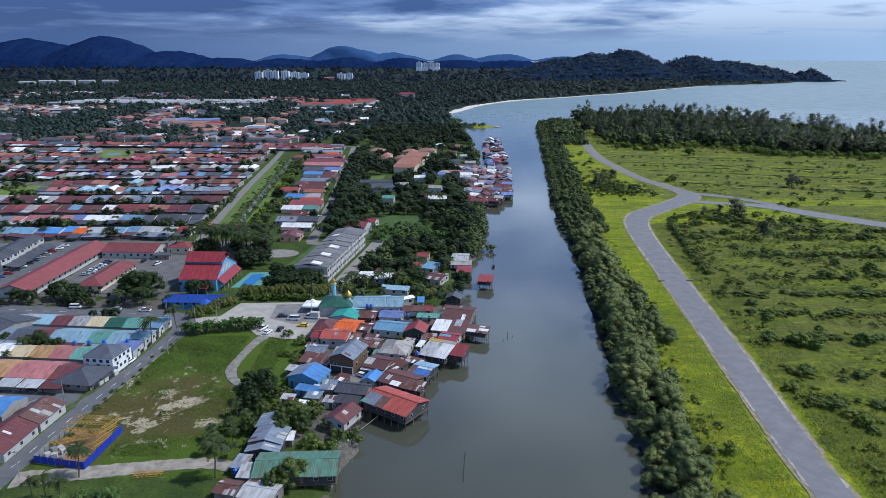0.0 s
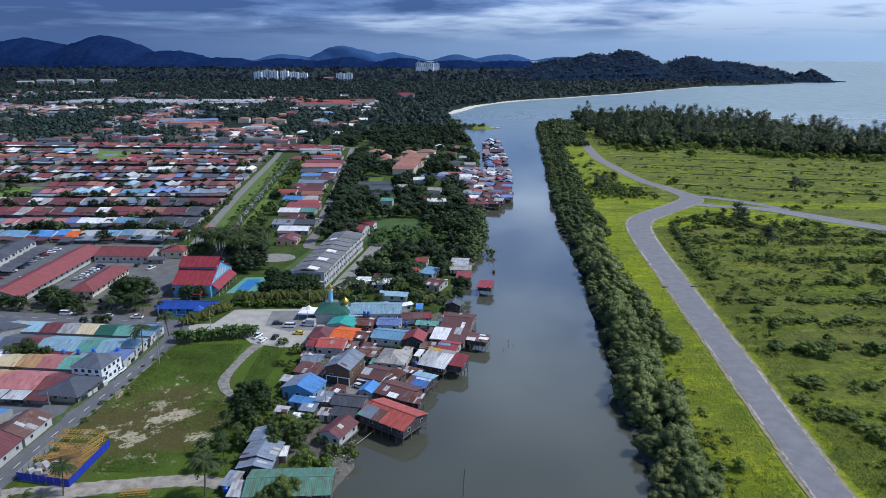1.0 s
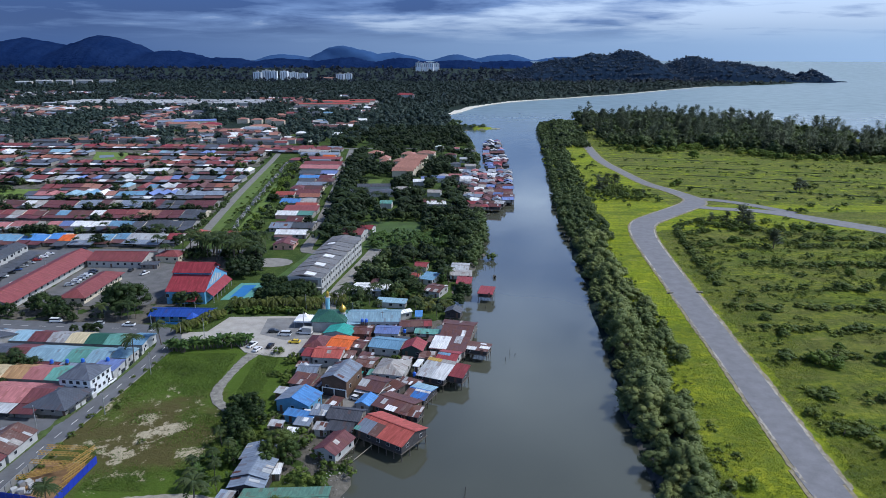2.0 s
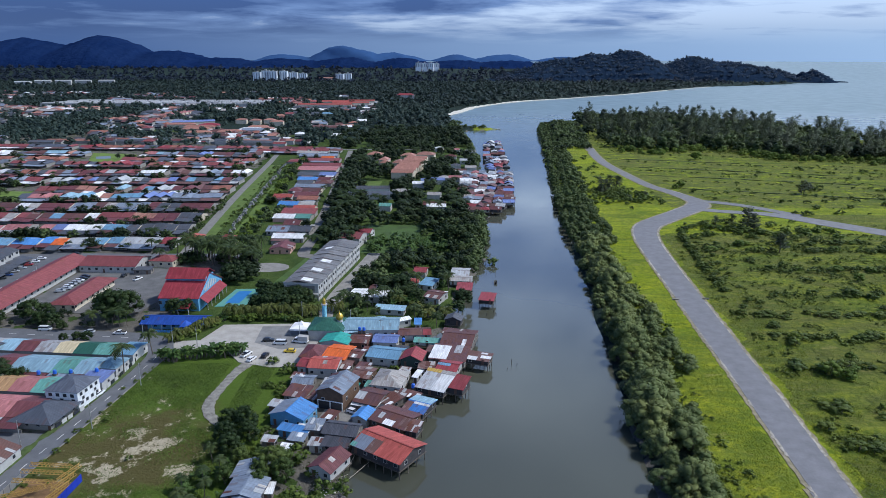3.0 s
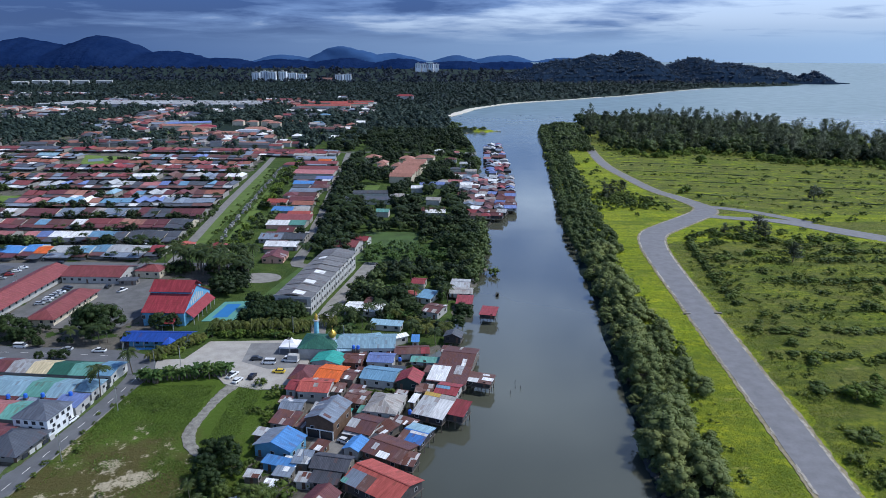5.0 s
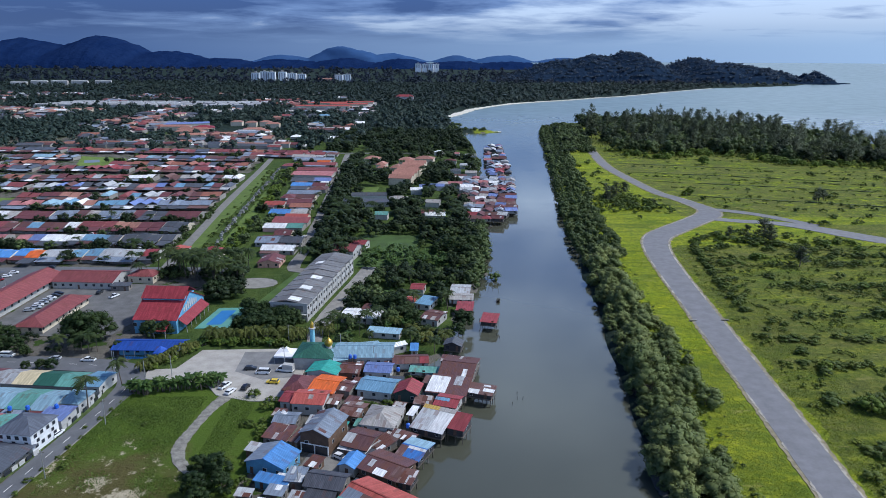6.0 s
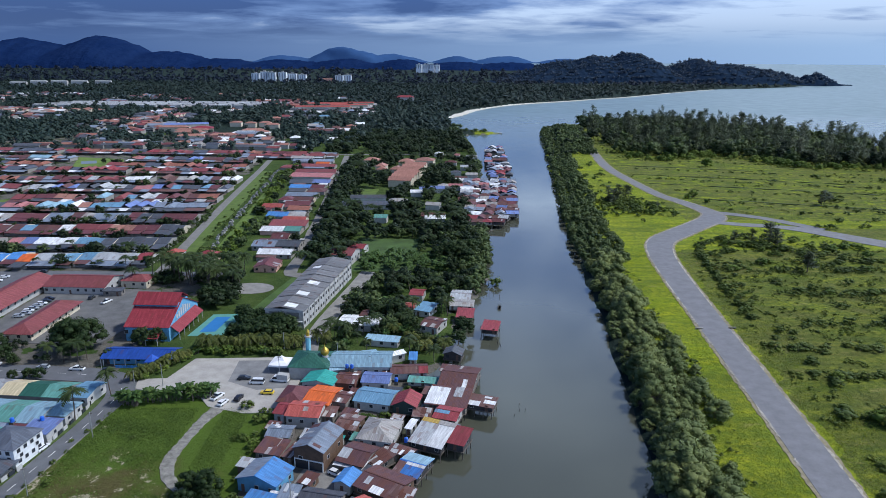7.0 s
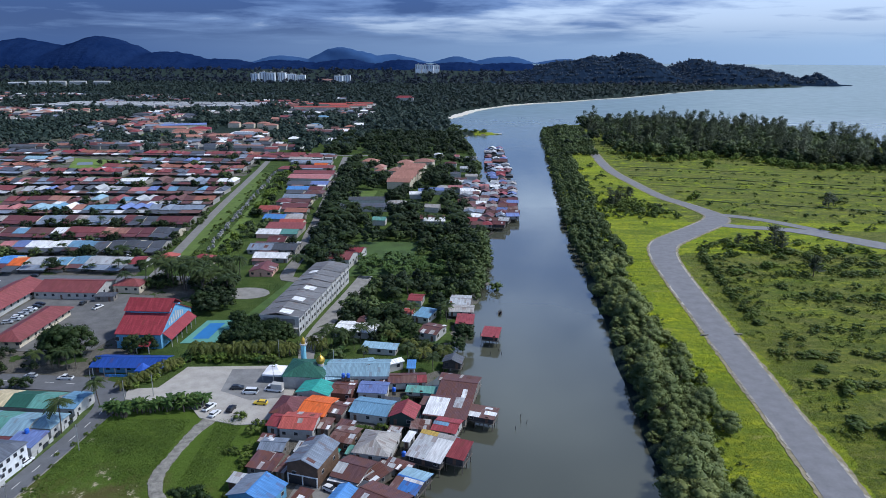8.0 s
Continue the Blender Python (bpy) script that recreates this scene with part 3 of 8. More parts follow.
# town roads
MAIN = [(-113, -110, 6.2), (-112.0, 120, 6.2), (-111.0, 156, 6.2), (-109.6, 173, 6.2), (-107.3, 193, 6.2), (-105.0, 213, 6.2), (-103.2, 231, 6.4), (-102.8, 246, 8), (-107, 255, 10), (-118, 259.5, 10), (-138, 261.5, 10), (-165, 263, 10), (-200, 267, 10), (-260, 273, 10), (-340, 280, 10)]
road_main = ribbon("road_main", MAIN, 0.10, TAR, "grey asphalt town road with dashed white centre line", step=3)
ribbon("road_cross", [(-110, 187, 9), (-125, 187.6, 8), (-145, 190.5, 8), (-220, 198, 8)], 0.06, TAR, "grey asphalt cross street", step=4)
ribbon("road_market", [(-208.5, 268, 20), (-208.5, 300, 20), (-208.5, 340, 20), (-208, 372, 18), (-208, 384, 14)], 0.05, TAR, "wide grey asphalt parking street", step=5)
ribbon("road_terrace", [(-100, 372, 8), (-157, 371, 8), (-204, 370, 9), (-260, 366, 8), (-330, 362, 8)], 0.02, TAR, "grey asphalt residential street", step=6)
ribbon("road_avenue", [(-141, 372, 6), (-148, 428, 5.6), (-161, 540, 5.6), (-177, 702, 5.6), (-184, 764, 5.6)], 0.09, CONC, "straight pale concrete avenue beside a grass strip", step=6)
ribbon("road_lane", [(-60, 372, 7), (-76, 373, 7), (-77.7, 415, 5.5), (-82, 456, 5.5), (-84, 490, 5.5), (-89.7, 562, 5.5), (-94.5, 628, 5.5), (-97, 676, 5.5), (-104, 751, 6), (-108, 800, 6)], 0.07, CONC, "narrow pale concrete lane", step=6)
ribbon("road_back", [(-120, 809, 6), (-90, 811, 6), (-22, 813.5, 6), (4, 815, 6)], 0.06, CONC, "pale concrete road across the clearing", step=6)
ribbon("road_shop", [(-46.5, 272, 5), (-49.5, 288, 6), (-48, 310, 7.5), (-41.5, 352, 7.5), (-38, 378, 7)], 0.06, CONC, "pale concrete lane beside the shop block", step=6)
slab("car_park", [(-88, 273.5), (-52, 275.5), (-47, 268), (-48, 236), (-60, 235), (-72, 239), (-78, 247), (-100, 250), (-101, 257), (-92, 258)], 0.08, plain("concrete_beige", (0.36, 0.34, 0.31), 0.9, vary=0.25, scale=0.22, bumps=0.01), "pale concrete car park with cracks and stains")
slab("car_park_east", [(-72, 272), (-53, 273), (-50, 252), (-60, 250), (-71, 256)], 0.10, plain("concrete_grey", (0.185, 0.185, 0.185), 0.9, vary=0.3, scale=0.25), "darker grey concrete part of the car park")
slab("school_yard", [(-181, 284), (-128, 287), (-122, 318), (-130, 347), (-181, 352)], 0.03, plain("grey_gravel_yard", (0.15, 0.15, 0.15), 0.95, vary=0.35, scale=0.2), "dark grey gravel yard")
ribbon("track_dirt", [(-108, 146, 7), (-92, 149, 6), (-78, 151.5, 5.5), (-64, 153.5, 5), (-55, 152, 4)], 0.05, DIRT, "pale dirt track", "track", step=0.9, wobble=0.3, seed=8)
ribbon("track_path", [(-67.5, 241, 5.2), (-70.5, 231, 3.6), (-72, 219, 3.1), (-72.5, 210, 3.6), (-70.2, 203, 3.4), (-64.8, 196.5, 2.4), (-58, 191, 1.2)], 0.05, plain("gravel_path", (0.215, 0.205, 0.18), 0.95, vary=0.55, scale=0.6, bumps=0.04), "pale gravel path through grass", "track", step=0.8, wobble=0.2, seed=9)
slab("yard_concrete", [(-40, 186), (-28, 188), (-24, 205), (-28, 213), (-36, 206)], 0.02, CONC, "pale concrete yard between stilt houses")
ribbon("drain_main", [(-117.5, 196, 1.2), (-112, 217, 1.2), (-109.5, 236, 1.2)], 0.12, CONC, "concrete drain edge along the road", "drain", step=4)

ribbon("verge_main", [(-114.9, 140, 2.6), (-114.4, 170, 2.6), (-112.3, 193, 2.6), (-109.8, 213, 2.4), (-107.6, 231, 2.0), (-107.2, 243, 1.6)], 0.07, plain("verge_rough", (0.060, 0.095, 0.020), 0.95, vary=0.5, scale=0.5, bumps=0.05), "rough green grass verge along the town road", "verge", step=1.5, wobble=0.3, seed=12)
ribbon("kerb_main", [(-107.9, 157, 0.3), (-106.5, 173, 0.3), (-104.2, 193, 0.3), (-101.9, 213, 0.3), (-100.2, 230, 0.3)], 0.16, CONC, "low pale concrete kerb of the town road", "kerb", step=3)

def dashes():
    line = smooth_line(MAIN, 0.5)
    run = 0.0
    for a, b in zip(line[:-1], line[1:]):
        before, run = run, run + float(np.hypot(*(b - a)[:2]))
        if int(before / 7.5) != int(run / 7.5) and -200 < a[0] and a[1] > 140 and not (250 < a[1] < 257):
            d = (b - a)[:2] / np.hypot(*(b - a)[:2])
            ob = box_part("dash", (-1.5, 1.5, -0.09, 0.09, -0.01, 0.01), LINE, road_main)
            ob.location = (a[0], a[1], 0.145)
            ob.rotation_euler = (0, 0, math.atan2(d[1], d[0]))

dashes()

# ---- hills and beach ----

def hill_mat(name, low, high, relief=5.0):
    m, nt, b, N, L = shader(name)
    tc = N("ShaderNodeTexCoord").outputs["Object"]
    f = noise_fac(nt, tc, 0.006, 6, 0.36, 0.64, 0.65)
    g = noise_fac(nt, tc, 0.03, 4, 0.3, 0.7)
    c = mixrgb(nt, 0.4, mixrgb(nt, f, low, high), mixrgb(nt, g, low, high))
    L(c, b.inputs["Base Color"])
    b.inputs["Roughness"].default_value = 1.0
    b.inputs["Specular IOR Level"].default_value = 0.0
    bump(nt, b, mth2(nt, "ADD", f, g), 0.6, relief)
    return m

SLOPES = {}

def ridge(name, peaks, y, depth, base, mat, label, seed, bumpy=7.0, nx=220, ny=14):
    """A wooded ridge: peaks are x, height, half-width; heights above the base."""
    xs = np.linspace(min(p[0] - 2.6 * p[2] for p in peaks), max(p[0] + 2.6 * p[2] for p in peaks), nx)
    verts, faces = [], []
    for j in range(ny):
        v = j / (ny - 1)
        for x in xs:
            h = max(p[1] * math.exp(-((x - p[0]) / p[2]) ** 2) for p in peaks) + 0.25 * sum(p[1] * math.exp(-((x - p[0]) / p[2]) ** 2) for p in peaks)
            h *= 0.8
            sx = noise.noise((x / 160 + seed, v * 2.5, seed)) * 0.22 + noise.noise((x / 50 + seed, v * 5, 2 * seed)) * 0.10
            z = base + h * math.sin(math.pi / 2 * min(1, v * 1.25)) ** 0.8 * (1 + sx * (1.2 - v)) + bumpy * noise.noise((x / 22, v * 9, seed)) * min(1, h / 30)
            if v > 0.85:
                z -= (v - 0.85) * h * 2
            verts.append((x, y + depth * v + 60 * noise.noise((x / 300, v, seed)), z if j else base - 25))
    for j in range(ny - 1):
        for i in range(nx - 1):
            k = j * nx + i
            faces.append((k, k + 1, k + nx + 1, k + nx))
    tagged(new(name, mesh_from(name, verts, faces, mat, True)), label, "hill", kind="structure")
    SLOPES[name] = verts[nx:nx * (ny - 2)]

# Distance haze, and cloud shade on H_MID, go into these base colours.
H_NEAR = hill_mat("wooded_headland_hazed", (0.011, 0.022, 0.043), (0.017, 0.031, 0.056))
H_MID = hill_mat("wooded_hills_hazed", (0.005, 0.016, 0.062), (0.011, 0.026, 0.080))
H_FAR = hill_mat("distant_mountains_hazed", (0.036, 0.084, 0.20), (0.042, 0.092, 0.21), 1.0)
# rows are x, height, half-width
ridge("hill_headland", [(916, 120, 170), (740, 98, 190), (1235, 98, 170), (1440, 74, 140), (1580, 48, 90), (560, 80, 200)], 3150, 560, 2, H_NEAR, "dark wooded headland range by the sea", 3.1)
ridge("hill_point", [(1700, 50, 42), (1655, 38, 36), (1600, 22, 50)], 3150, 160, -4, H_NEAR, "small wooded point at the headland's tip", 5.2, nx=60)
ridge("hill_west", [(-2190, 196, 330), (-2680, 180, 370), (-1760, 105, 300), (-1400, 66, 300), (-3300, 170, 420)], 4100, 620, 20, H_MID, "wooded mountain ridge coloured dark blue for haze and cloud shade", 7.7)
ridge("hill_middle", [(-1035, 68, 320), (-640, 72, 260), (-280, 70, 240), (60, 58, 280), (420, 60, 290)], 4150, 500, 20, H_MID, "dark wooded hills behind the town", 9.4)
ridge("hill_distant", [(-735, 128, 215), (-600, 92, 260), (-1130, 84, 260), (-340, 92, 250), (60, 84, 200), (390, 92, 240), (800, 76, 260), (1300, 70, 260), (1800, 52, 240)], 4780, 160, 30, H_FAR, "mountains on the horizon, coloured blue for haze", 11.3, bumpy=4)
SAND = plain("beach_sand", (0.62, 0.58, 0.50), 0.95, vary=0.12, scale=0.05)
ribbon("beach", [(2, 1312, 14), (30, 1420, 26), (52, 1500, 22), (100, 1610, 20), (162, 1706, 16), (240, 1790, 12), (320, 1862, 10), (420, 1975, 8), (525, 2078, 8), (760, 2380, 8), (985, 2643, 8)], -0.35, SAND, "pale sand beach along the bay", "beach", step=20, wobble=2, thick=1.5)
ribbon("sand_spit", [(50, 1060, 6), (68, 1056, 6), (82, 1057, 5)], -0.5, SAND, "pale sand tip of the spit", "beach", step=4, wobble=1, thick=1.2)
# ---- plants ----
def leafy(verts, faces, norms, c, r, n, size, rnd, flat=0.8, heart=None):
    """Small leaf sprays on a lobe's surface; they shade with the lobe and with the crown round its heart."""
    c = Vector(c)
    for _ in range(n):
        while True:
            d = Vector((rnd.gauss(0, 1), rnd.gauss(0, 1), rnd.gauss(0.3, 1)))
            if d.length > 0.1:
                break
        d.normalize()
        p = c + Vector((d.x * r, d.y * r, d.z * r * flat)) * rnd.uniform(0.70, 1.12)
        tilt = (d + Vector((rnd.gauss(0, 0.4), rnd.gauss(0, 0.4), rnd.gauss(0.1, 0.4)))).normalized()
        u = tilt.orthogonal().normalized()
        v = tilt.cross(u)
        a = rnd.uniform(0, 6.28)
        u, v = u * math.cos(a) + v * math.sin(a), v * math.cos(a) - u * math.sin(a)
        s = size * rnd.uniform(0.65, 1.45)
        k = len(verts)
        verts += [tuple(p + u * s * 1.25), tuple(p - u * s * 0.7 + v * s * 0.75), tuple(p - u * s * 0.7 - v * s * 0.75)]
        faces.append((k, k + 1, k + 2))
        way = d + tilt * 0.45
        if heart is not None:
            way += (p - heart).normalized() * 0.55
        norms += [tuple(way.normalized())] * 3

def blob(verts, faces, norms, c, r, rnd, flat=0.8, lite=False):
    """The dim inside of a lobe: a knobbly core."""
    k = len(verts)
    off = rnd.uniform(0, 50)
    if lite:
        pts = [Vector(p) for p in ((0, 0, 1), (1, 0, 0), (0, 1, 0), (-1, 0, 0), (0, -1, 0), (0, 0, -1))]
        tris = [(0, 1, 2), (0, 2, 3), (0, 3, 4), (0, 4, 1), (5, 2, 1), (5, 3, 2), (5, 4, 3), (5, 1, 4)]
    else:
        bm = bmesh.new()
        bmesh.ops.create_icosphere(bm, subdivisions=1, radius=1)
        pts = [v.co.copy() for v in bm.verts]
        tris = [tuple(w.index for w in f.verts) for f in bm.faces]
        bm.free()
    for p in pts:
        q = p * (1 + 0.35 * noise.noise(p * 1.7 + Vector((off, off, 0))))
        verts.append((c[0] + q.x * r, c[1] + q.y * r, c[2] + q.z * r * flat))
        norms.append(tuple(p))
    faces += [tuple(k + i for i in f) for f in tris]

SPECIES = {
    # height, crown lobes, spread, first and last height, lobe radius, leaf sprays a lobe (and in far trees), spray size, flatness
    "mangrove": dict(h=6.5, lobes=26, spread=2.7, z0=1.0, z1=5.6, r=(0.85, 1.45), n=78, far=26, size=0.18, flat=0.9, trunks=4),
    "broad": dict(h=9.0, lobes=30, spread=3.3, z0=2.2, z1=8.0, r=(1.0, 1.7), n=60, far=20, size=0.21, flat=0.8, trunks=1),
    "shrub": dict(h=2.2, lobes=7, spread=0.95, z0=0.4, z1=1.6, r=(0.4, 0.75), n=56, far=20, size=0.115, flat=0.85, trunks=3),
    "bush": dict(h=4.4, lobes=15, spread=1.9, z0=0.7, z1=3.6, r=(0.7, 1.25), n=72, far=24, size=0.155, flat=0.85, trunks=3),
    "garden": dict(h=8.0, lobes=26, spread=2.8, z0=1.8, z1=7.0, r=(0.85, 1.5), n=84, far=24, size=0.16, flat=0.85, trunks=2),
    "woodland": dict(h=9.0, lobes=9, spread=2.7, z0=2.6, z1=7.4, r=(1.4, 2.3), n=84, far=20, size=0.37, flat=0.85, trunks=1),
    "thicket": dict(h=6.5, lobes=8, spread=2.4, z0=1.2, z1=5.2, r=(1.2, 1.9), n=80, far=19, size=0.33, flat=0.85, trunks=2),
}
CATEGORY = {"mangrove": "tree", "broad": "tree", "woodland": "tree", "thicket": "tree", "shrub": "shrub", "garden": "tree", "bush": "shrub", "coconut_palm": "palm tree", "oil_palm": "palm tree", "banana_plant": "banana plant", "casuarina": "tree"}
LABELS = {"mangrove": "bushy grey-green mangrove tree on the muddy river bank", "broad": "broad dark green leafy tree among houses",
          "woodland": "dense dark green tree in a wooded stretch", "thicket": "rounded dark green tree in a riverside thicket",
          "garden": "light green leafy tree crowding village houses", "bush": "tall light green rounded bush in rough grass", "shrub": "low dark green shrub in rough grass", "coconut_palm": "tall coconut palm with drooping fronds", "oil_palm": "short palm with yellowish arching fronds",
          "banana_plant": "banana clump with broad torn leaves", "casuarina": "tall feathery grey-green casuarina tree"}
NAMES = {"broad": "broadleaf_tree", "mangrove": "mangrove_tree", "woodland": "woodland_tree", "thicket": "thicket_tree", "shrub": "shrub", "bush": "bush", "garden": "garden_tree", "casuarina": "casuarina_tree"}
LEAF = {
    "mangrove": leaf_mat("mangrove_leaves", (0.086, 0.122, 0.040), (0.235, 0.27, 0.090)),
    "broad": leaf_mat("broad_leaves", (0.013, 0.029, 0.009), (0.044, 0.072, 0.018)),
    "woodland": leaf_mat("woodland_leaves", (0.010, 0.022, 0.009), (0.036, 0.056, 0.019)),
    "thicket": leaf_mat("thicket_leaves", (0.036, 0.064, 0.020), (0.12, 0.155, 0.050)),
    "bush": leaf_mat("light_bush_leaves", (0.060, 0.110, 0.017), (0.20, 0.26, 0.038)),
    "garden": leaf_mat("garden_leaves", (0.030, 0.056, 0.013), (0.115, 0.155, 0.034)),
    "shrub": leaf_mat("shrub_leaves", (0.042, 0.075, 0.014), (0.15, 0.19, 0.034)),
    "coconut_palm": leaf_mat("palm_fronds", (0.018, 0.034, 0.010), (0.062, 0.088, 0.024)),
    "oil_palm": leaf_mat("yellowish_palm_fronds", (0.040, 0.056, 0.011), (0.13, 0.14, 0.026)),
    "banana_plant": leaf_mat("banana_leaves", (0.030, 0.065, 0.014), (0.085, 0.145, 0.032)),
    "casuarina": leaf_mat("casuarina_needles", (0.048, 0.070, 0.044), (0.105, 0.135, 0.082)),
}
PLANTS = {}

def lobed_crown(kind, seed, lite=False):
    """A dome of leafy lobes: its mesh lists and the lobes' middles."""
    s = SPECIES[kind]
    rnd = random.Random(hash_text(kind) + seed * 101)
    verts, faces, norms, cs = [], [], [], []
    heart = Vector((0, 0, s["z0"] * 0.6 + s["z1"] * 0.2))
    for i in range(s["lobes"]):
        t = (i + rnd.random()) / s["lobes"]
        a = 2.399 * i + rnd.uniform(-0.7, 0.7)
        wide = s["spread"] * math.sqrt(max(0.02, 1 - ((t - 0.22) / 0.80) ** 2)) * rnd.choice((0.55, 0.85, 0.95, 1.0, 1.08))
        c = (math.cos(a) * wide, math.sin(a) * wide, s["z0"] + (s["z1"] - s["z0"]) * t * rnd.uniform(0.88, 1.05))
        r = rnd.uniform(*s["r"])
        cs.append(c)
        blob(verts, faces, norms, c, r * (0.74 if lite else 0.66), rnd, s["flat"], lite)
        leafy(verts, faces, norms, c, r, s["far" if lite else "n"], s["size"] * (1.45 if lite else 1), rnd, s["flat"], heart)
    return verts, faces, norms, cs

def crown_object(kind, seed):
    rnd = random.Random(hash_text(kind) + seed * 101)
    verts, faces, norms = [], [], None
    bm = bmesh.new()
    label, cat = LABELS[kind], CATEGORY[kind]
    if kind in SPECIES:
        s = SPECIES[kind]
        verts, faces, norms, cs = lobed_crown(kind, seed)
        for k in range(s["trunks"]):
            a = 6.28 * k / s["trunks"]
            foot = (0.5 * math.cos(a) * (s["trunks"] > 1), 0.5 * math.sin(a) * (s["trunks"] > 1), -1.6 if kind in ("mangrove", "thicket") else -0.4)
            fork = (foot[0] * 1.5, foot[1] * 1.5, s["z0"] + 0.4)
            th = s["h"] * 0.026
            tube(bm, foot, fork, th * 1.2, th * 0.8)
            for c in cs[k::max(3, s["trunks"])][:4]:
                tube(bm, fork, c, th * 0.7, th * 0.25, 5)
        height = s["h"]
    elif kind == "casuarina":
        height = 14.0
        norms = []
        lean = rnd.uniform(-0.6, 0.6)
        tube(bm, (0, 0, -0.4), (lean, 0, 13), 0.22, 0.04)
        for i in range(34):
            t = rnd.uniform(0.10, 1) ** 0.9
            z, a = 1.0 + 12.4 * t, rnd.uniform(0, 6.28)
            reach = ((1 - t) ** 0.6 * 2.7 + 0.45) * rnd.choice((0.6, 0.9, 1.1))
            tip = Vector((lean * t + math.cos(a) * reach, math.sin(a) * reach, z + reach * 0.55))
            root = Vector((lean * t, 0, z - 0.4))
            if i % 2 == 0:
                tube(bm, root, tip, 0.06, 0.02, 3)
            for _ in range(30):
                p = root.lerp(tip, rnd.uniform(0.25, 1.05)) + Vector((rnd.gauss(0, 0.42), rnd.gauss(0, 0.42), rnd.gauss(0, 0.42)))
                d = (tip - root).normalized() + Vector((rnd.gauss(0, 0.6), rnd.gauss(0, 0.6), rnd.uniform(-0.3, 0.8)))
                d = d.normalized() * rnd.uniform(0.4, 0.85)
                w = d.orthogonal().normalized() * 0.20
                k = len(verts)
                verts += [tuple(p - w), tuple(p + w), tuple(p + d)]
                faces.append((k, k + 1, k + 2))
                norms += [tuple(((p - Vector((lean * t, 0, z - 1.0))).normalized() + Vector((rnd.gauss(0, 0.35), rnd.gauss(0, 0.35), 0.35))).normalized())] * 3
    elif kind in ("coconut_palm", "oil_palm"):
        tall = kind == "coconut_palm"
        height = 9.0 if tall else 4.6
        top = Vector((rnd.uniform(-0.8, 0.8) * tall, rnd.uniform(-0.8, 0.8) * tall, height - (1.2 if tall else 2.4)))
        mid = top * 0.5 + Vector((top.x * 0.15, top.y * 0.15, 0))
        r = 0.16 if tall else 0.30
        tube(bm, (0, 0, -0.4), mid, r * 1.25, r)
        tube(bm, mid, top, r, r * 0.85)
        for i in range(23 if tall else 20):
            a = 2.4 * i + rnd.uniform(-0.2, 0.2)
            rise = rnd.uniform(-0.1, 1.25) if tall else rnd.uniform(0.5, 1.5)
            length = rnd.uniform(2.9, 3.7) if tall else rnd.uniform(2.7, 3.5)
            d, side = Vector((math.cos(a), math.sin(a), 0)), Vector((-math.sin(a), math.cos(a), 0))
            pts = [top + d * length * s + Vector((0, 0, length * (rise * s - (0.62 + 0.35 * rise) * s * s * (1.05 if tall else 1.3)))) for s in (0, 0.2, 0.4, 0.6, 0.8, 1.0)]
            for j in range(5):
                for m in range(2):
                    p = pts[j].lerp(pts[j + 1], m / 2)
                    q = pts[j].lerp(pts[j + 1], (m + 0.9) / 2)
                    s = (j + m / 2) / 5
                    w = (1.05 if tall else 0.9) * math.sin(math.pi * min(1, 0.18 + 0.8 * s)) * rnd.uniform(0.8, 1.1)
                    for sg in (-1, 1):
                        k = len(verts)
                        e = side * sg * w + d * 0.35 * w - Vector((0, 0, 0.42 * w))
                        verts += [tuple(p - d * 0.05), tuple(q + d * 0.06), tuple(q + e)]
                        faces.append((k, k + 1, k + 2))
    else:
        height = 4.2
        for st in range(5):
            foot = Vector((rnd.uniform(-1.1, 1.1), rnd.uniform(-1.1, 1.1), -0.2))
            top = foot + Vector((rnd.uniform(-0.3, 0.3), rnd.uniform(-0.3, 0.3), rnd.uniform(1.5, 2.6)))
            tube(bm, foot, top, 0.13, 0.09, 5)
            for i in range(7):
                a, length, rise = rnd.uniform(0, 6.28), rnd.uniform(1.5, 2.3), rnd.uniform(0.5, 1.4)
                d, side = Vector((math.cos(a), math.sin(a), 0)), Vector((-math.sin(a), math.cos(a), 0))
                pts = [top + d * length * s * 0.8 + Vector((0, 0, length * (rise * s - 0.85 * s * s))) for s in (0.08, 0.35, 0.65, 1.0)]
                ws = (0.10, 0.34, 0.32, 0.06)
                k = len(verts)
                for p, w in zip(pts, ws):
                    verts += [tuple(p - side * w - Vector((0, 0, w * 0.3))), tuple(p), tuple(p + side * w - Vector((0, 0, w * 0.3)))]
                for j in range(3):
                    b = k + 3 * j
                    faces += [(b, b + 1, b + 4, b + 3), (b + 1, b + 2, b + 5, b + 4)]
    root = empty(NAMES.get(kind, kind), Matrix.Identity(4), label, cat)
    crown = new("fronds" if "palm" in kind else "crown", mesh_from(kind + "_crown", verts, faces, LEAF[kind], norms=norms))
    crown.parent = root
    part("trunk", bm, BARK, root)
    return root, height

def hash_text(s):
    return sum((i + 1) * ord(c) for i, c in enumerate(s))

def fast_copy(ob, parts, m):
    """A thing with its parts again, on the same meshes."""
    c = ob.copy()
    scene.collection.objects.link(c)
    c.matrix_basis = m
    for p in parts:
        q = p.copy()
        scene.collection.objects.link(q)
        q.parent = c
    return c

COUNT = {}
LIMIT = {"woodland": 70, "thicket": 50, "shrub": 150, "bush": 80, "mangrove": 260, "casuarina": 55, "coconut_palm": 100, "banana_plant": 45}
REST = {}

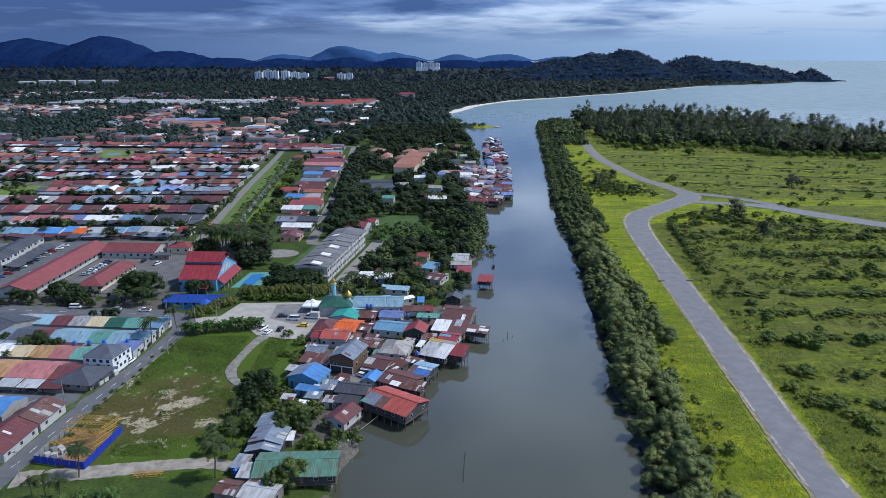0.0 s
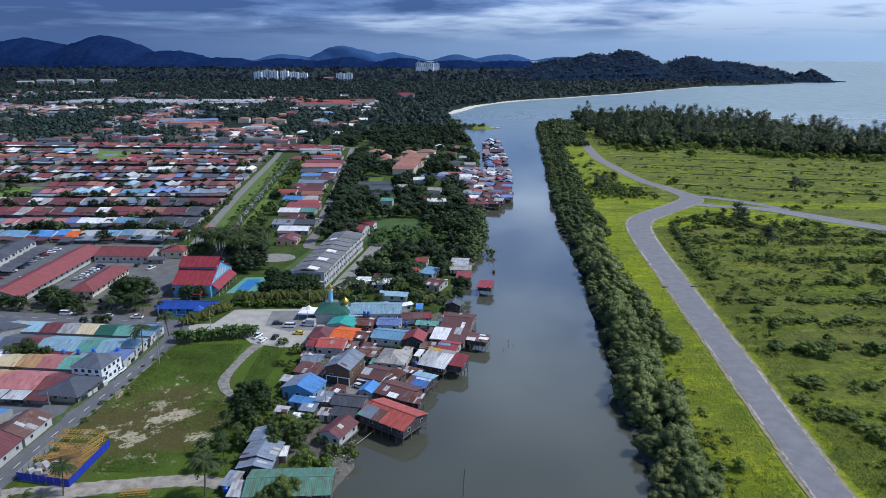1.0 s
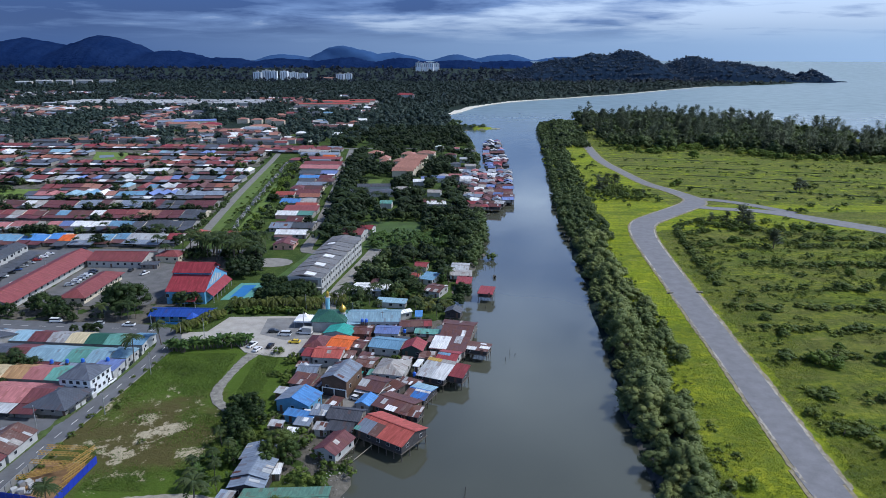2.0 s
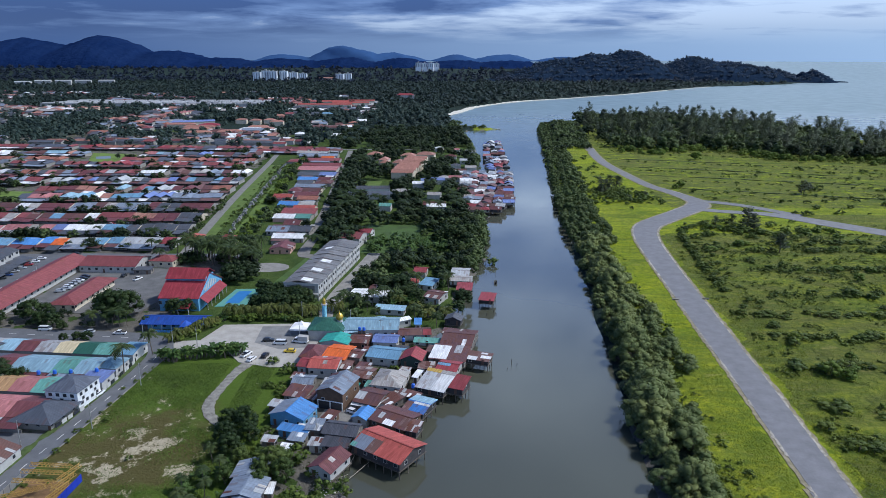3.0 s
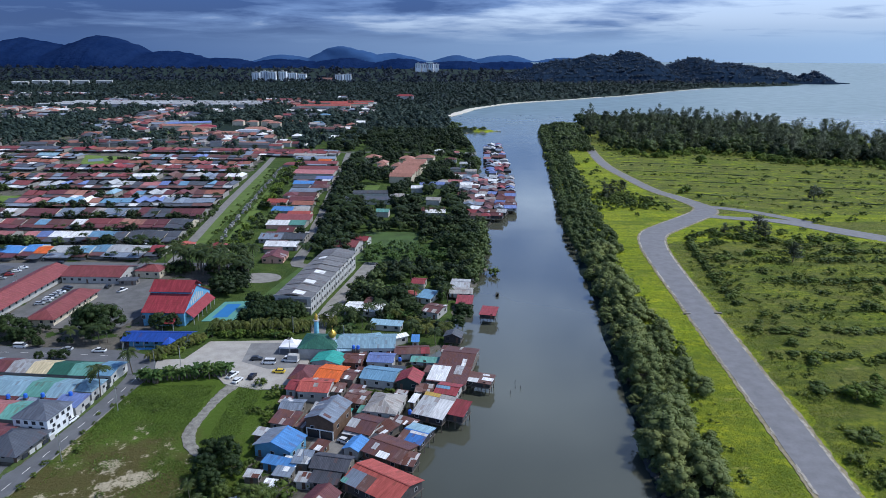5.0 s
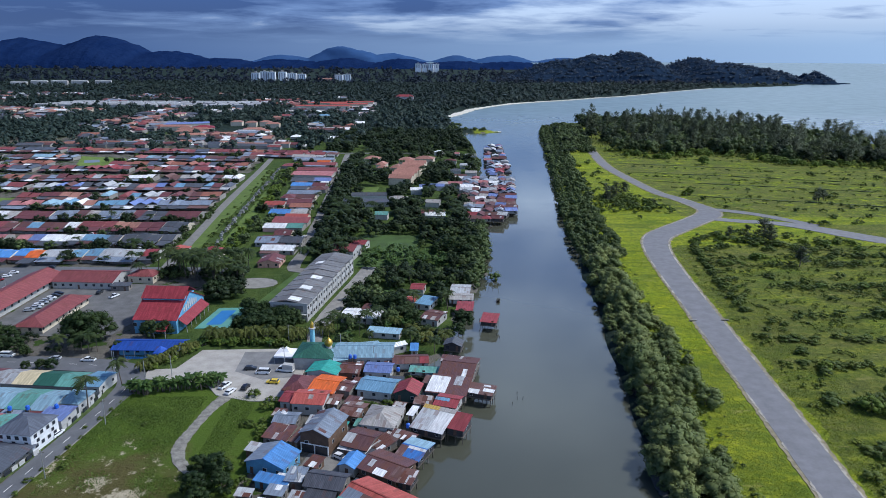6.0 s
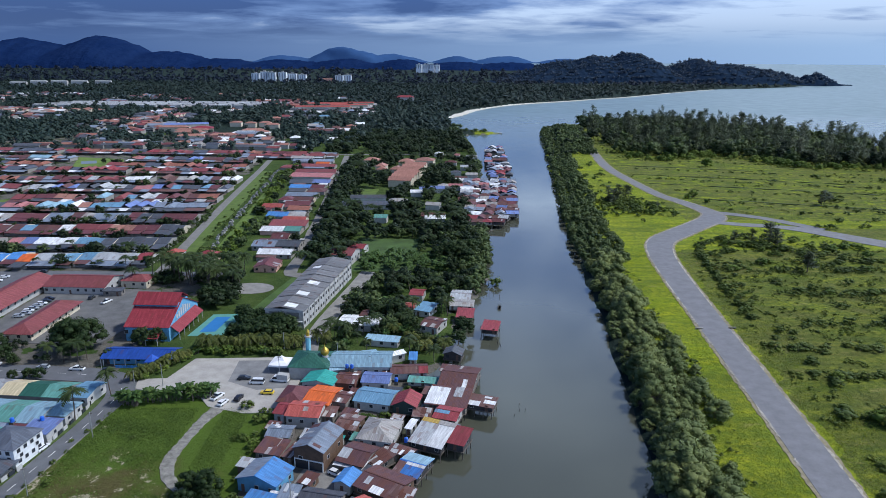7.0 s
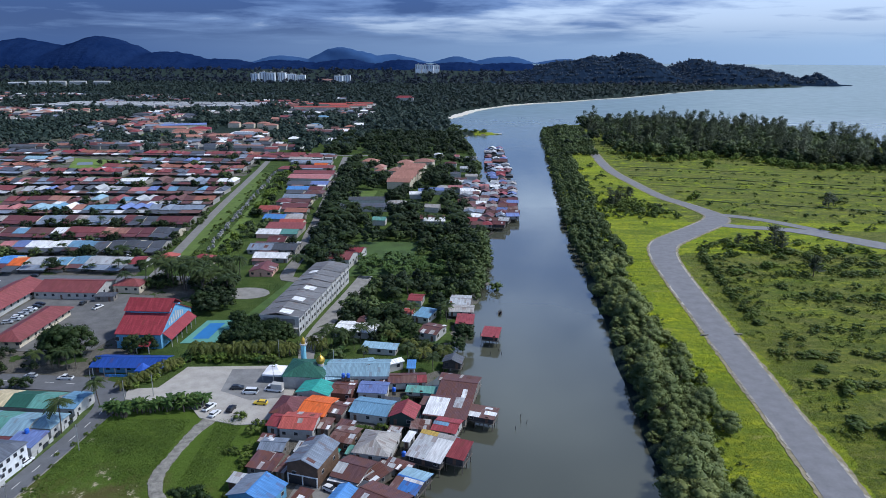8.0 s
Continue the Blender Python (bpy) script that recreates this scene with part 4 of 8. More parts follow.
def plant(kind, x, y, h, rnd=RNG, variants=4, z=0.0, wide=1.0):
    """A plant h metres tall at x, y; those past the countable number are kept for one joined mesh."""
    if x > 90 and y < 700 and not off_road(x, y):
        return None
    v, turn = rnd.randrange(variants), rnd.uniform(0, 360)
    COUNT[kind] = COUNT.get(kind, 0) + 1
    if COUNT[kind] > LIMIT.get(kind, 300):
        REST.setdefault(kind, []).append((x, y, z, h, wide, turn))
        return None
    first = (kind, v) not in PLANTS
    if first:
        ob, height = crown_object(kind, v)
        PLANTS[kind, v] = (ob, [o for o in bpy.data.objects if o.parent == ob], height)
    ob, parts, height = PLANTS[kind, v]
    k = h / height
    m = pose(x, y, z, 0, 0, turn) @ Matrix.Diagonal((k * wide, k * wide, k, 1))
    if first:
        ob.matrix_basis = m
        return ob
    return fast_copy(ob, parts, m)

JOINED = {"woodland": ("joined_woodland", "dense dark green trees of town and woods"), "thicket": ("joined_thicket", "rounded green trees along the river bank"),
          "bush": ("joined_bushes", "light green bushes in rough grass"), "shrub": ("joined_shrubs", "low green shrubs scattered in rough grass"), "mangrove": ("joined_mangroves", "grey-green mangroves along the bank"),
          "casuarina": ("joined_casuarinas", "feathery casuarina wood on the coast"), "coconut_palm": ("joined_palms", "coconut palms among the trees"), "banana_plant": ("joined_bananas", "banana clumps among the trees")}

def join_rest():
    """The plants past the countable number, one mesh a kind."""
    for kind, spots in REST.items():
        protos = []
        for v in range(4):
            ob, parts, height = PLANTS[kind, v]
            if kind in SPECIES:
                vs, fs, ns, _ = lobed_crown(kind, v, True)
                co, fs, ns = np.array(vs), np.array(fs), np.array(ns)
            else:
                me = next(p.data for p in parts if not p.name.startswith("trunk"))
                co = np.empty(len(me.vertices) * 3)
                me.vertices.foreach_get("co", co)
                co, ns = co.reshape(-1, 3), None
                fs = np.array([tuple(p.vertices) for p in me.polygons])
                if kind == "casuarina":
                    ns = np.empty(len(me.vertices) * 3)
                    me.corner_normals.foreach_get("vector", ns)
                    ns, fs = ns.reshape(-1, 3), fs[::2]
            protos.append((co, fs, height, ns))
        V, F, NS, base = [], [], [], 0
        for i, (x, y, z, h, wide, turn) in enumerate(spots):
            co, fs, height, ns = protos[i % 4]
            k, a = h / height, radians(turn)
            ca, sa = math.cos(a), math.sin(a)
            c, s = ca * k * wide, sa * k * wide
            V.append(np.stack([co[:, 0] * c - co[:, 1] * s + x, co[:, 0] * s + co[:, 1] * c + y, co[:, 2] * k + z], 1))
            if ns is not None:
                NS.append(np.stack([ns[:, 0] * ca - ns[:, 1] * sa, ns[:, 0] * sa + ns[:, 1] * ca, ns[:, 2]], 1))
            F.append(fs + base)
            base += len(co)
        name, label = JOINED[kind]
        tagged(new(name, mesh_from(name, np.concatenate(V).tolist(), np.concatenate(F).tolist(), LEAF[kind], norms=np.concatenate(NS) if NS else None)), label, "trees" if kind not in ("shrub", "bush") else "shrubs", kind="stuff")

def along(line, s):
    """Point on a polyline by its y."""
    for (x0, y0), (x1, y1) in zip(line[:-1], line[1:]):
        if y0 <= s <= y1:
            return x0 + (x1 - x0) * (s - y0) / (y1 - y0)
    return line[-1][0]

def off_road(x, y):
    """Clear of the far bank's roads."""
    for line in (EAST_ROAD, BRANCH):
        for a, b in zip(line[:-1], line[1:]):
            dx, dy = b[0] - a[0], b[1] - a[1]
            t = max(0, min(1, ((x - a[0]) * dx + (y - a[1]) * dy) / (dx * dx + dy * dy)))
            if math.hypot(x - a[0] - t * dx, y - a[1] - t * dy) < a[2] / 2 + 3.5:
                return False
    return True

def mangrove_belt():
    rnd = random.Random(11)
    y = 92.0
    while y < 400:
        x = along(BANK_RIGHT, y)
        for off, h in ((4.2, 5.0), (8.5, 7.4), (13.5, 6.8), (18.0, 4.6), (23.0, 5.6)):
            if off > 20 and not 236 < y < 300 or off > 15 and rnd.random() < 0.5 or off > 10 and 330 < y and rnd.random() < 0.4:
                continue
            big = rnd.choice((0.7, 0.9, 1.05, 1.2, 1.45))
            plant("mangrove", x + off - (2.4 if y < 205 else 0.6) + rnd.uniform(-2.2, 2.2), y + rnd.uniform(-2.6, 2.6), h * rnd.uniform(0.8, 1.1) * big, rnd, z=-0.9 if off < 5 else -0.2, wide=rnd.uniform(1.05, 1.35))
        y += 7.6
    while y < 1110:
        x = along(BANK_RIGHT, y)
        deep = 25 if y < 820 else 55
        off = 1.0
        while off < deep:
            big = 1.5 if y > 900 and off > 20 else 1.0
            plant("thicket" if rnd.random() < 0.8 or y < 700 else "woodland", x + off + rnd.uniform(-2, 2), y + rnd.uniform(-3, 3), rnd.uniform(4.5, 8.0) * big, rnd, z=-0.3, wide=1.2)
            off += 6.5
        y += 9.0

mangrove_belt()

FIELD_ROWS = ((186, 114, 170), (208, 118, 190), (236, 122, 210), (262, 128, 230), (287, 132, 250), (312, 136, 268), (349, 140, 285), (386, 146, 300), (402, 210, 320))

def row_gap(x, y):
    """Metres from the nearest overgrown row of the field."""
    return min(abs(y - r[0]) for r in FIELD_ROWS)

def east_field():
    """Shrubs, feathery trees and rough growth on the far bank."""
    rnd = random.Random(21)
    for x, y, h in ((143.5, 417, 2.6), (141, 402, 2.2), (141.3, 389, 2.4), (138.5, 372, 2.5), (137.3, 358, 2.6), (135, 344, 2.2), (133.8, 332, 2.3), (131, 318, 2.0), (134.5, 304, 2.2), (129, 296, 1.8),
                    (178, 433, 4.0), (185, 428, 4.5), (193, 425, 4.0), (200, 418, 3.2), (170, 440, 3.0), (208, 412, 3.0)):
        plant("shrub", x, y, h, rnd, wide=1.7)
        plant("shrub", x + rnd.uniform(3, 7), y + rnd.uniform(-6, 6), h * 0.8, rnd, wide=1.8)
    for x, y, h in ((189, 433, 15), (185.4, 383, 11.5), (181, 440, 9), (191, 428, 11), (172, 441, 8), (126.6, 553, 12), (132, 560, 14), (138.9, 567, 12), (121, 545, 9), (145, 580, 9), (128, 575, 10), (152.6, 529, 7), (286, 556, 11), (281, 550, 8), (292, 560, 8)):
        plant("casuarina", x, y, h, rnd, wide=1.7)
    for x, y, h, w in ((131.5, 232, 5.0, 1.7), (136, 229, 4.0, 1.6), (133.3, 261, 3.4, 1.6), (156, 233, 4.5, 1.5), (121.5, 174, 3.6, 1.6), (124, 178, 2.6, 1.4), (200, 333, 4.2, 1.5), (212, 323, 5.0, 1.5), (77, 160, 3.4, 1.3), (145, 243, 3.4, 1.5), (111, 196, 2.8, 1.7),
                       (132, 274, 2.8, 1.6), (125, 288, 2.6, 1.6), (237, 426, 3.6, 1.6), (267, 434, 4.2, 1.5), (260, 438, 3.6, 1.5), (181, 353, 2.8, 1.7), (161, 364, 3, 1.7), (196, 581, 6.0, 1.6), (190, 575, 4, 1.6), (265, 741, 9, 1.3), (323, 510, 4, 1.8), (150, 528, 5, 1.5), (143, 545, 5, 1.6)):
        plant("bush" if h > 3.3 else "shrub", x, y, h, rnd, wide=w * 0.8 if h > 3.3 else w)
    # overgrown rows across the field
    for y0, x0, x1 in FIELD_ROWS:
        x = x0
        while x < x1:
            if noise.noise((x / 14, y0 / 7, 2.2)) > -0.28:
                plant("bush" if rnd.random() < 0.12 else "shrub", x, y0 + rnd.gauss(0, 1.9), rnd.uniform(1.2, 3.0), rnd, wide=rnd.uniform(1.5, 2.3))
            x += rnd.uniform(1.4, 4.2)
    for y0, x0, x1 in ((560, 215, 380), (610, 200, 420), (665, 185, 430), (725, 180, 420), (790, 185, 330)):
        x = x0
        while x < x1:
            plant("shrub", x, y0 - 0.25 * (x - x0) + rnd.uniform(-2, 2), rnd.uniform(0.8, 2.0), rnd, wide=2.2)
            x += rnd.uniform(3, 12)
    # rough scatter, thinner near the road and the belt
    n = 0
    while n < 230:
        y = 120 + 560 * rnd.random() ** 1.2
        x = rnd.uniform(112, 140 + 0.75 * y)
        lane = min(abs(x - p[0]) + 0.4 * abs(y - p[1]) for p in EAST_ROAD)
        if lane < 15 or x < 110 + 0.06 * y or abs((x - 244) * 0.77 + (y - 462) * 0.64) < 11 and x > 180:
            continue
        if noise.noise((x / 38, y / 60, 3.3)) < -0.05 or y < 400 and row_gap(x, y) > 6 and rnd.random() < 0.6:
            continue
        plant("shrub", x, y, rnd.uniform(1.0, 3.4) * (1.2 if y > 300 else 1), rnd, wide=rnd.uniform(1.3, 2.2))
        n += 1
    # thicket inside the bend
    for i in range(60):
        x, y = rnd.gauss(133, 11), rnd.gauss(548, 17)
        if min(math.hypot(x - p[0], y - p[1]) for p in EAST_ROAD) > 13:
            plant("shrub", x, y, rnd.uniform(2.5, 5.0), rnd, wide=rnd.uniform(1.2, 1.7))
    # hedge inside the bend, and the dense growth behind it
    hedge = [(127, 318), (131, 345), (135, 375), (139, 405), (144, 425), (153, 440), (168, 452), (188, 462)]
    for i in range(90):
        k = rnd.randrange(len(hedge) - 1)
        t = rnd.random()
        x, y = (hedge[k][m] + (hedge[k + 1][m] - hedge[k][m]) * t for m in (0, 1))
        plant("shrub", x + rnd.uniform(-0.5, 2.5), y + rnd.uniform(-2.5, 0.5), rnd.uniform(1.2, 2.8), rnd, wide=1.6)
    for i in range(75):
        x, y = rnd.uniform(146, 235), rnd.uniform(395, 446)
        if y < 452 - 0.42 * max(0, x - 195) and y < 432 + (x - 146) * 0.5:
            plant("bush" if rnd.random() < 0.25 else "shrub", x, y, rnd.uniform(1.4, 3.6), rnd, wide=rnd.uniform(1.3, 1.9))

    # between the belt and the road
    for i in range(34):
        y = rnd.uniform(130, 330)
        plant("shrub", along(BANK_RIGHT, y) + 19 + abs(rnd.gauss(0, 2.5)), y, rnd.uniform(0.7, 1.8), rnd, wide=1.7)
    for i in range(26):
        y = rnd.uniform(480, 760)
        plant("shrub", along(BANK_RIGHT, y) + rnd.uniform(26, 46), y, rnd.uniform(1.5, 3.5), rnd, wide=1.6)

east_field()

def inside(x, y, poly):
    hit = False
    for (x0, y0), (x1, y1) in zip(poly, poly[1:] + poly[:1]):
        if (y0 > y) != (y1 > y) and x < (x1 - x0) * (y - y0) / (y1 - y0) + x0:
            hit = not hit
    return hit

WOOD_EDGE = [(224, 1205), (205, 1000), (201, 855), (228, 797), (285, 838), (345, 795), (352, 757), (400, 748), (452, 742), (560, 690), (650, 600), (672, 630), (612, 765), (560, 885), (518, 1010), (460, 1135), (364, 1226), (245, 1222)]

def coast_wood():
    """The wooded coast beyond the field: feathery crowns over a leafy edge."""
    rnd = random.Random(31)
    n = 0
    while n < 1500:
        x, y = rnd.uniform(195, 672), rnd.uniform(590, 1228)
        if not inside(x + rnd.uniform(-9, 9), y + rnd.uniform(-14, 14), WOOD_EDGE):
            continue
        n += 1
        if rnd.random() < 0.33:
            plant("casuarina", x, y, 13 + 19 * rnd.random() ** 1.4, rnd, wide=1.15)
        else:
            plant("woodland" if rnd.random() < 0.15 else "thicket", x, y, 7 + 11 * rnd.random() ** 1.5, rnd, wide=1.25)

    for i in range(120):
        k = rnd.randrange(2, 9)
        t = rnd.random()
        x, y = (WOOD_EDGE[k][m] + (WOOD_EDGE[k + 1][m] - WOOD_EDGE[k][m]) * t for m in (0, 1))
        plant("bush", x - rnd.uniform(-4, 10), y - abs(rnd.gauss(0, 16)), rnd.uniform(2.5, 7.5), rnd, wide=rnd.uniform(1.1, 1.6))

coast_wood()

def forest_stuff(name, label, spots, size, seed, mat, sprays=(14, 0.17), even=0.6):
    """Far woods: many crowns of small leaf sprays in one mesh. spots: a function giving x, y."""
    rnd = random.Random(seed)
    proto = []
    for v in range(8):
        vs, fs, ns = [], [], []
        for i in range(4):
            a, o = rnd.uniform(0, 6.28), rnd.uniform(0.15, 0.42)
            c, r = (math.cos(a) * o, math.sin(a) * o, 0.34 + 0.16 * i), rnd.uniform(0.22, 0.32)
            blob(vs, fs, ns, c, r * 0.8, rnd, 1.0, True)
            leafy(vs, fs, ns, c, r, sprays[0], sprays[1], rnd, 1.0, Vector((0, 0, 0.2)))
        # even pulls normals upward, flattening light and shade as haze would
        ns = np.array(ns) + np.array((0, 0, even))
        proto.append((np.array(vs), np.array(fs), ns / np.linalg.norm(ns, axis=1, keepdims=True).clip(0.05)))
    V, F, NS, base = [], [], [], 0
    all_spots = list(spots(rnd))
    land = signed(np.array([p[0] for p in all_spots], float), np.array([p[1] for p in all_spots], float))
    for (x, y, *slope), inland in zip(all_spots, land):
        if inland < 3 and not slope:
            continue
        vs, fs, ns = proto[rnd.randrange(8)]
        a, h = rnd.uniform(0, 6.28), rnd.uniform(*size) * rnd.choice((0.6, 0.85, 1.0, 1.0, 1.25))
        w = h * rnd.uniform(0.95, 1.5)
        ca, sa = math.cos(a), math.sin(a)
        V.append(np.stack([(vs[:, 0] * ca - vs[:, 1] * sa) * w + x, (vs[:, 0] * sa + vs[:, 1] * ca) * w + y, vs[:, 2] * h - 0.5 + (slope[0] - 2 if slope else far_rise(y) * min(1, inland / 200))], 1))
        NS.append(np.stack([ns[:, 0] * ca - ns[:, 1] * sa, ns[:, 0] * sa + ns[:, 1] * ca, ns[:, 2]], 1))
        F.append(fs + base)
        base += len(vs)
    tagged(new(name, mesh_from(name, np.concatenate(V).tolist(), np.concatenate(F).tolist(), mat, norms=np.concatenate(NS))), label, "trees", kind="stuff")

def far_rise(y):
    return max(0.0, min(1.0, (y - 3200) / 1790)) ** 1.2 * 75
# ---- houses ----
def slopes_of(style, w, d, eave, rise):
    """Roof slopes as quads: eave left, eave right, top right, top left, seen from outside."""
    x, y, e, t = w / 2, d / 2, eave, eave + rise
    if style == "gx":
        return [((-x, -y, e), (x, -y, e), (x, 0, t), (-x, 0, t)), ((x, y, e), (-x, y, e), (-x, 0, t), (x, 0, t))]
    if style == "gy":
        return [((-x, y, e), (-x, -y, e), (0, -y, t), (0, y, t)), ((x, -y, e), (x, y, e), (0, y, t), (0, -y, t))]
    if style == "shed":
        return [((-x, -y, e), (x, -y, e), (x, y, t), (-x, y, t))]
    k = max(0.15, min(x, y))
    if x >= y:
        r = max(0.3, x - k * 0.9)
        return [((-x, -y, e), (x, -y, e), (r, 0, t), (-r, 0, t)), ((x, y, e), (-x, y, e), (-r, 0, t), (r, 0, t)), ((x, -y, e), (x, y, e), (r, 0, t), (r, 0, t)), ((-x, y, e), (-x, -y, e), (-r, 0, t), (-r, 0, t))]
    r = max(0.3, y - k * 0.9)
    return [((-x, -y, e), (x, -y, e), (0, -r, t), (0, -r, t)), ((x, y, e), (-x, y, e), (0, r, t), (0, r, t)), ((x, -y, e), (x, y, e), (0, r, t), (0, -r, t)), ((-x, y, e), (-x, -y, e), (0, -r, t), (0, r, t))]

def slab_on(bm, uv, quad, thick=0.10, lift=0.0):
    """A roofing slab on a slope quad, with u along the eave and v up the slope, in metres."""
    q = [Vector(p) for p in quad]
    tri = (q[2] - q[3]).length < 1e-6
    n = (q[1] - q[0]).cross(q[3] - q[0]).normalized()
    ax = (q[1] - q[0]).normalized()
    up = n.cross(ax)
    top = [p + n * lift for p in (q[:3] if tri else q)]
    low = [p - n * thick for p in top]
    vt, vl = [bm.verts.new(p) for p in top], [bm.verts.new(p) for p in low]
    m = len(top)
    fs = [bm.faces.new(vt), bm.faces.new(vl[::-1])] + [bm.faces.new((vt[(i + 1) % m], vt[i], vl[i], vl[(i + 1) % m])) for i in range(m)]
    for f in fs:
        for l in f.loops:
            d = l.vert.co - q[0]
            l[uv].uv = (d.dot(ax), d.dot(up))

def roof_part(name, quads, mat, parent, thick=0.10, lift=0.0, label=""):
    bm = bmesh.new()
    uv = bm.loops.layers.uv.new("UVMap")
    for q in quads:
        slab_on(bm, uv, q, thick, lift)
    return part(name, bm, mat, parent, label)

def patch_quad(quad, u0, u1, v0, v1):
    q = [Vector(p) for p in quad]
    at = lambda u, v: q[0].lerp(q[1], u).lerp(q[3].lerp(q[2], u), v)
    return (at(u0, v0), at(u1, v0), at(u1, v1), at(u0, v1))

def wall_part(w, d, z0, eave, rise, style, mat, parent, inset=0.45):
    """Walls under the roof, with gables."""
    x, y = w / 2 - inset, d / 2 - inset
    bm = bmesh.new()
    t = eave - 0.06

    def roof_z(px, py):
        if style == "gx":
            return eave + rise * (1 - abs(py) / (d / 2)) - 0.12
        if style == "gy":
            return eave + rise * (1 - abs(px) / (w / 2)) - 0.12
        if style == "shed":
            return eave + rise * (py + d / 2) / d - 0.12
        return eave + min(rise, rise * inset / max(0.5, min(w, d) / 2)) - 0.12
    ring = [(-x, -y), (0, -y), (x, -y), (x, 0), (x, y), (0, y), (-x, y), (-x, 0)]
    lo = [bm.verts.new((*p, z0)) for p in ring]
    hi = [bm.verts.new((*p, roof_z(*p))) for p in ring]
    for i in range(8):
        j = (i + 1) % 8
        bm.faces.new((lo[i], lo[j], hi[j], hi[i]))
    bm.faces.new(lo[::-1])
    bm.faces.new(hi)
    return part("wall", bm, mat, parent)

FRAME = plain("window_frame_white", (0.42, 0.42, 0.41), 0.7, vary=0.15)
DOOR = plain("door_brown", (0.12, 0.07, 0.05), 0.7, vary=0.3)

def window(parent, x, y, z, side, w=1.2, h=1.1, pane=True):
    """A framed window on the wall facing -y ('f'), +x ('r') or -x ('l')."""
    if not pane:
        a = (x - w / 2, x + w / 2, y - 0.07, y + 0.05) if side == "f" else (x - 0.06, x + 0.06, y - w / 2, y + w / 2)
        return box_part("window", (*a, z - h / 2, z + h / 2), GLASS, parent)
    if side == "f":
        f = box_part("window", (x - w / 2, x + w / 2, y - 0.07, y + 0.05, z - h / 2, z + h / 2), FRAME, parent)
        p = box_part("pane", (-w / 2 + 0.09, w / 2 - 0.09, -0.09, 0.03, -h / 2 + 0.09, h / 2 - 0.09), GLASS, f)
    else:
        s = 1 if side == "r" else -1
        f = box_part("window", (x - 0.06, x + 0.06, y - w / 2, y + w / 2, z - h / 2, z + h / 2), FRAME, parent)
        p = box_part("pane", (s * 0.02 - 0.06, s * 0.02 + 0.06, -w / 2 + 0.09, w / 2 - 0.09, -h / 2 + 0.09, h / 2 - 0.09), GLASS, f)
    return f

HOUSE_RND = random.Random(77)
FOOT = []

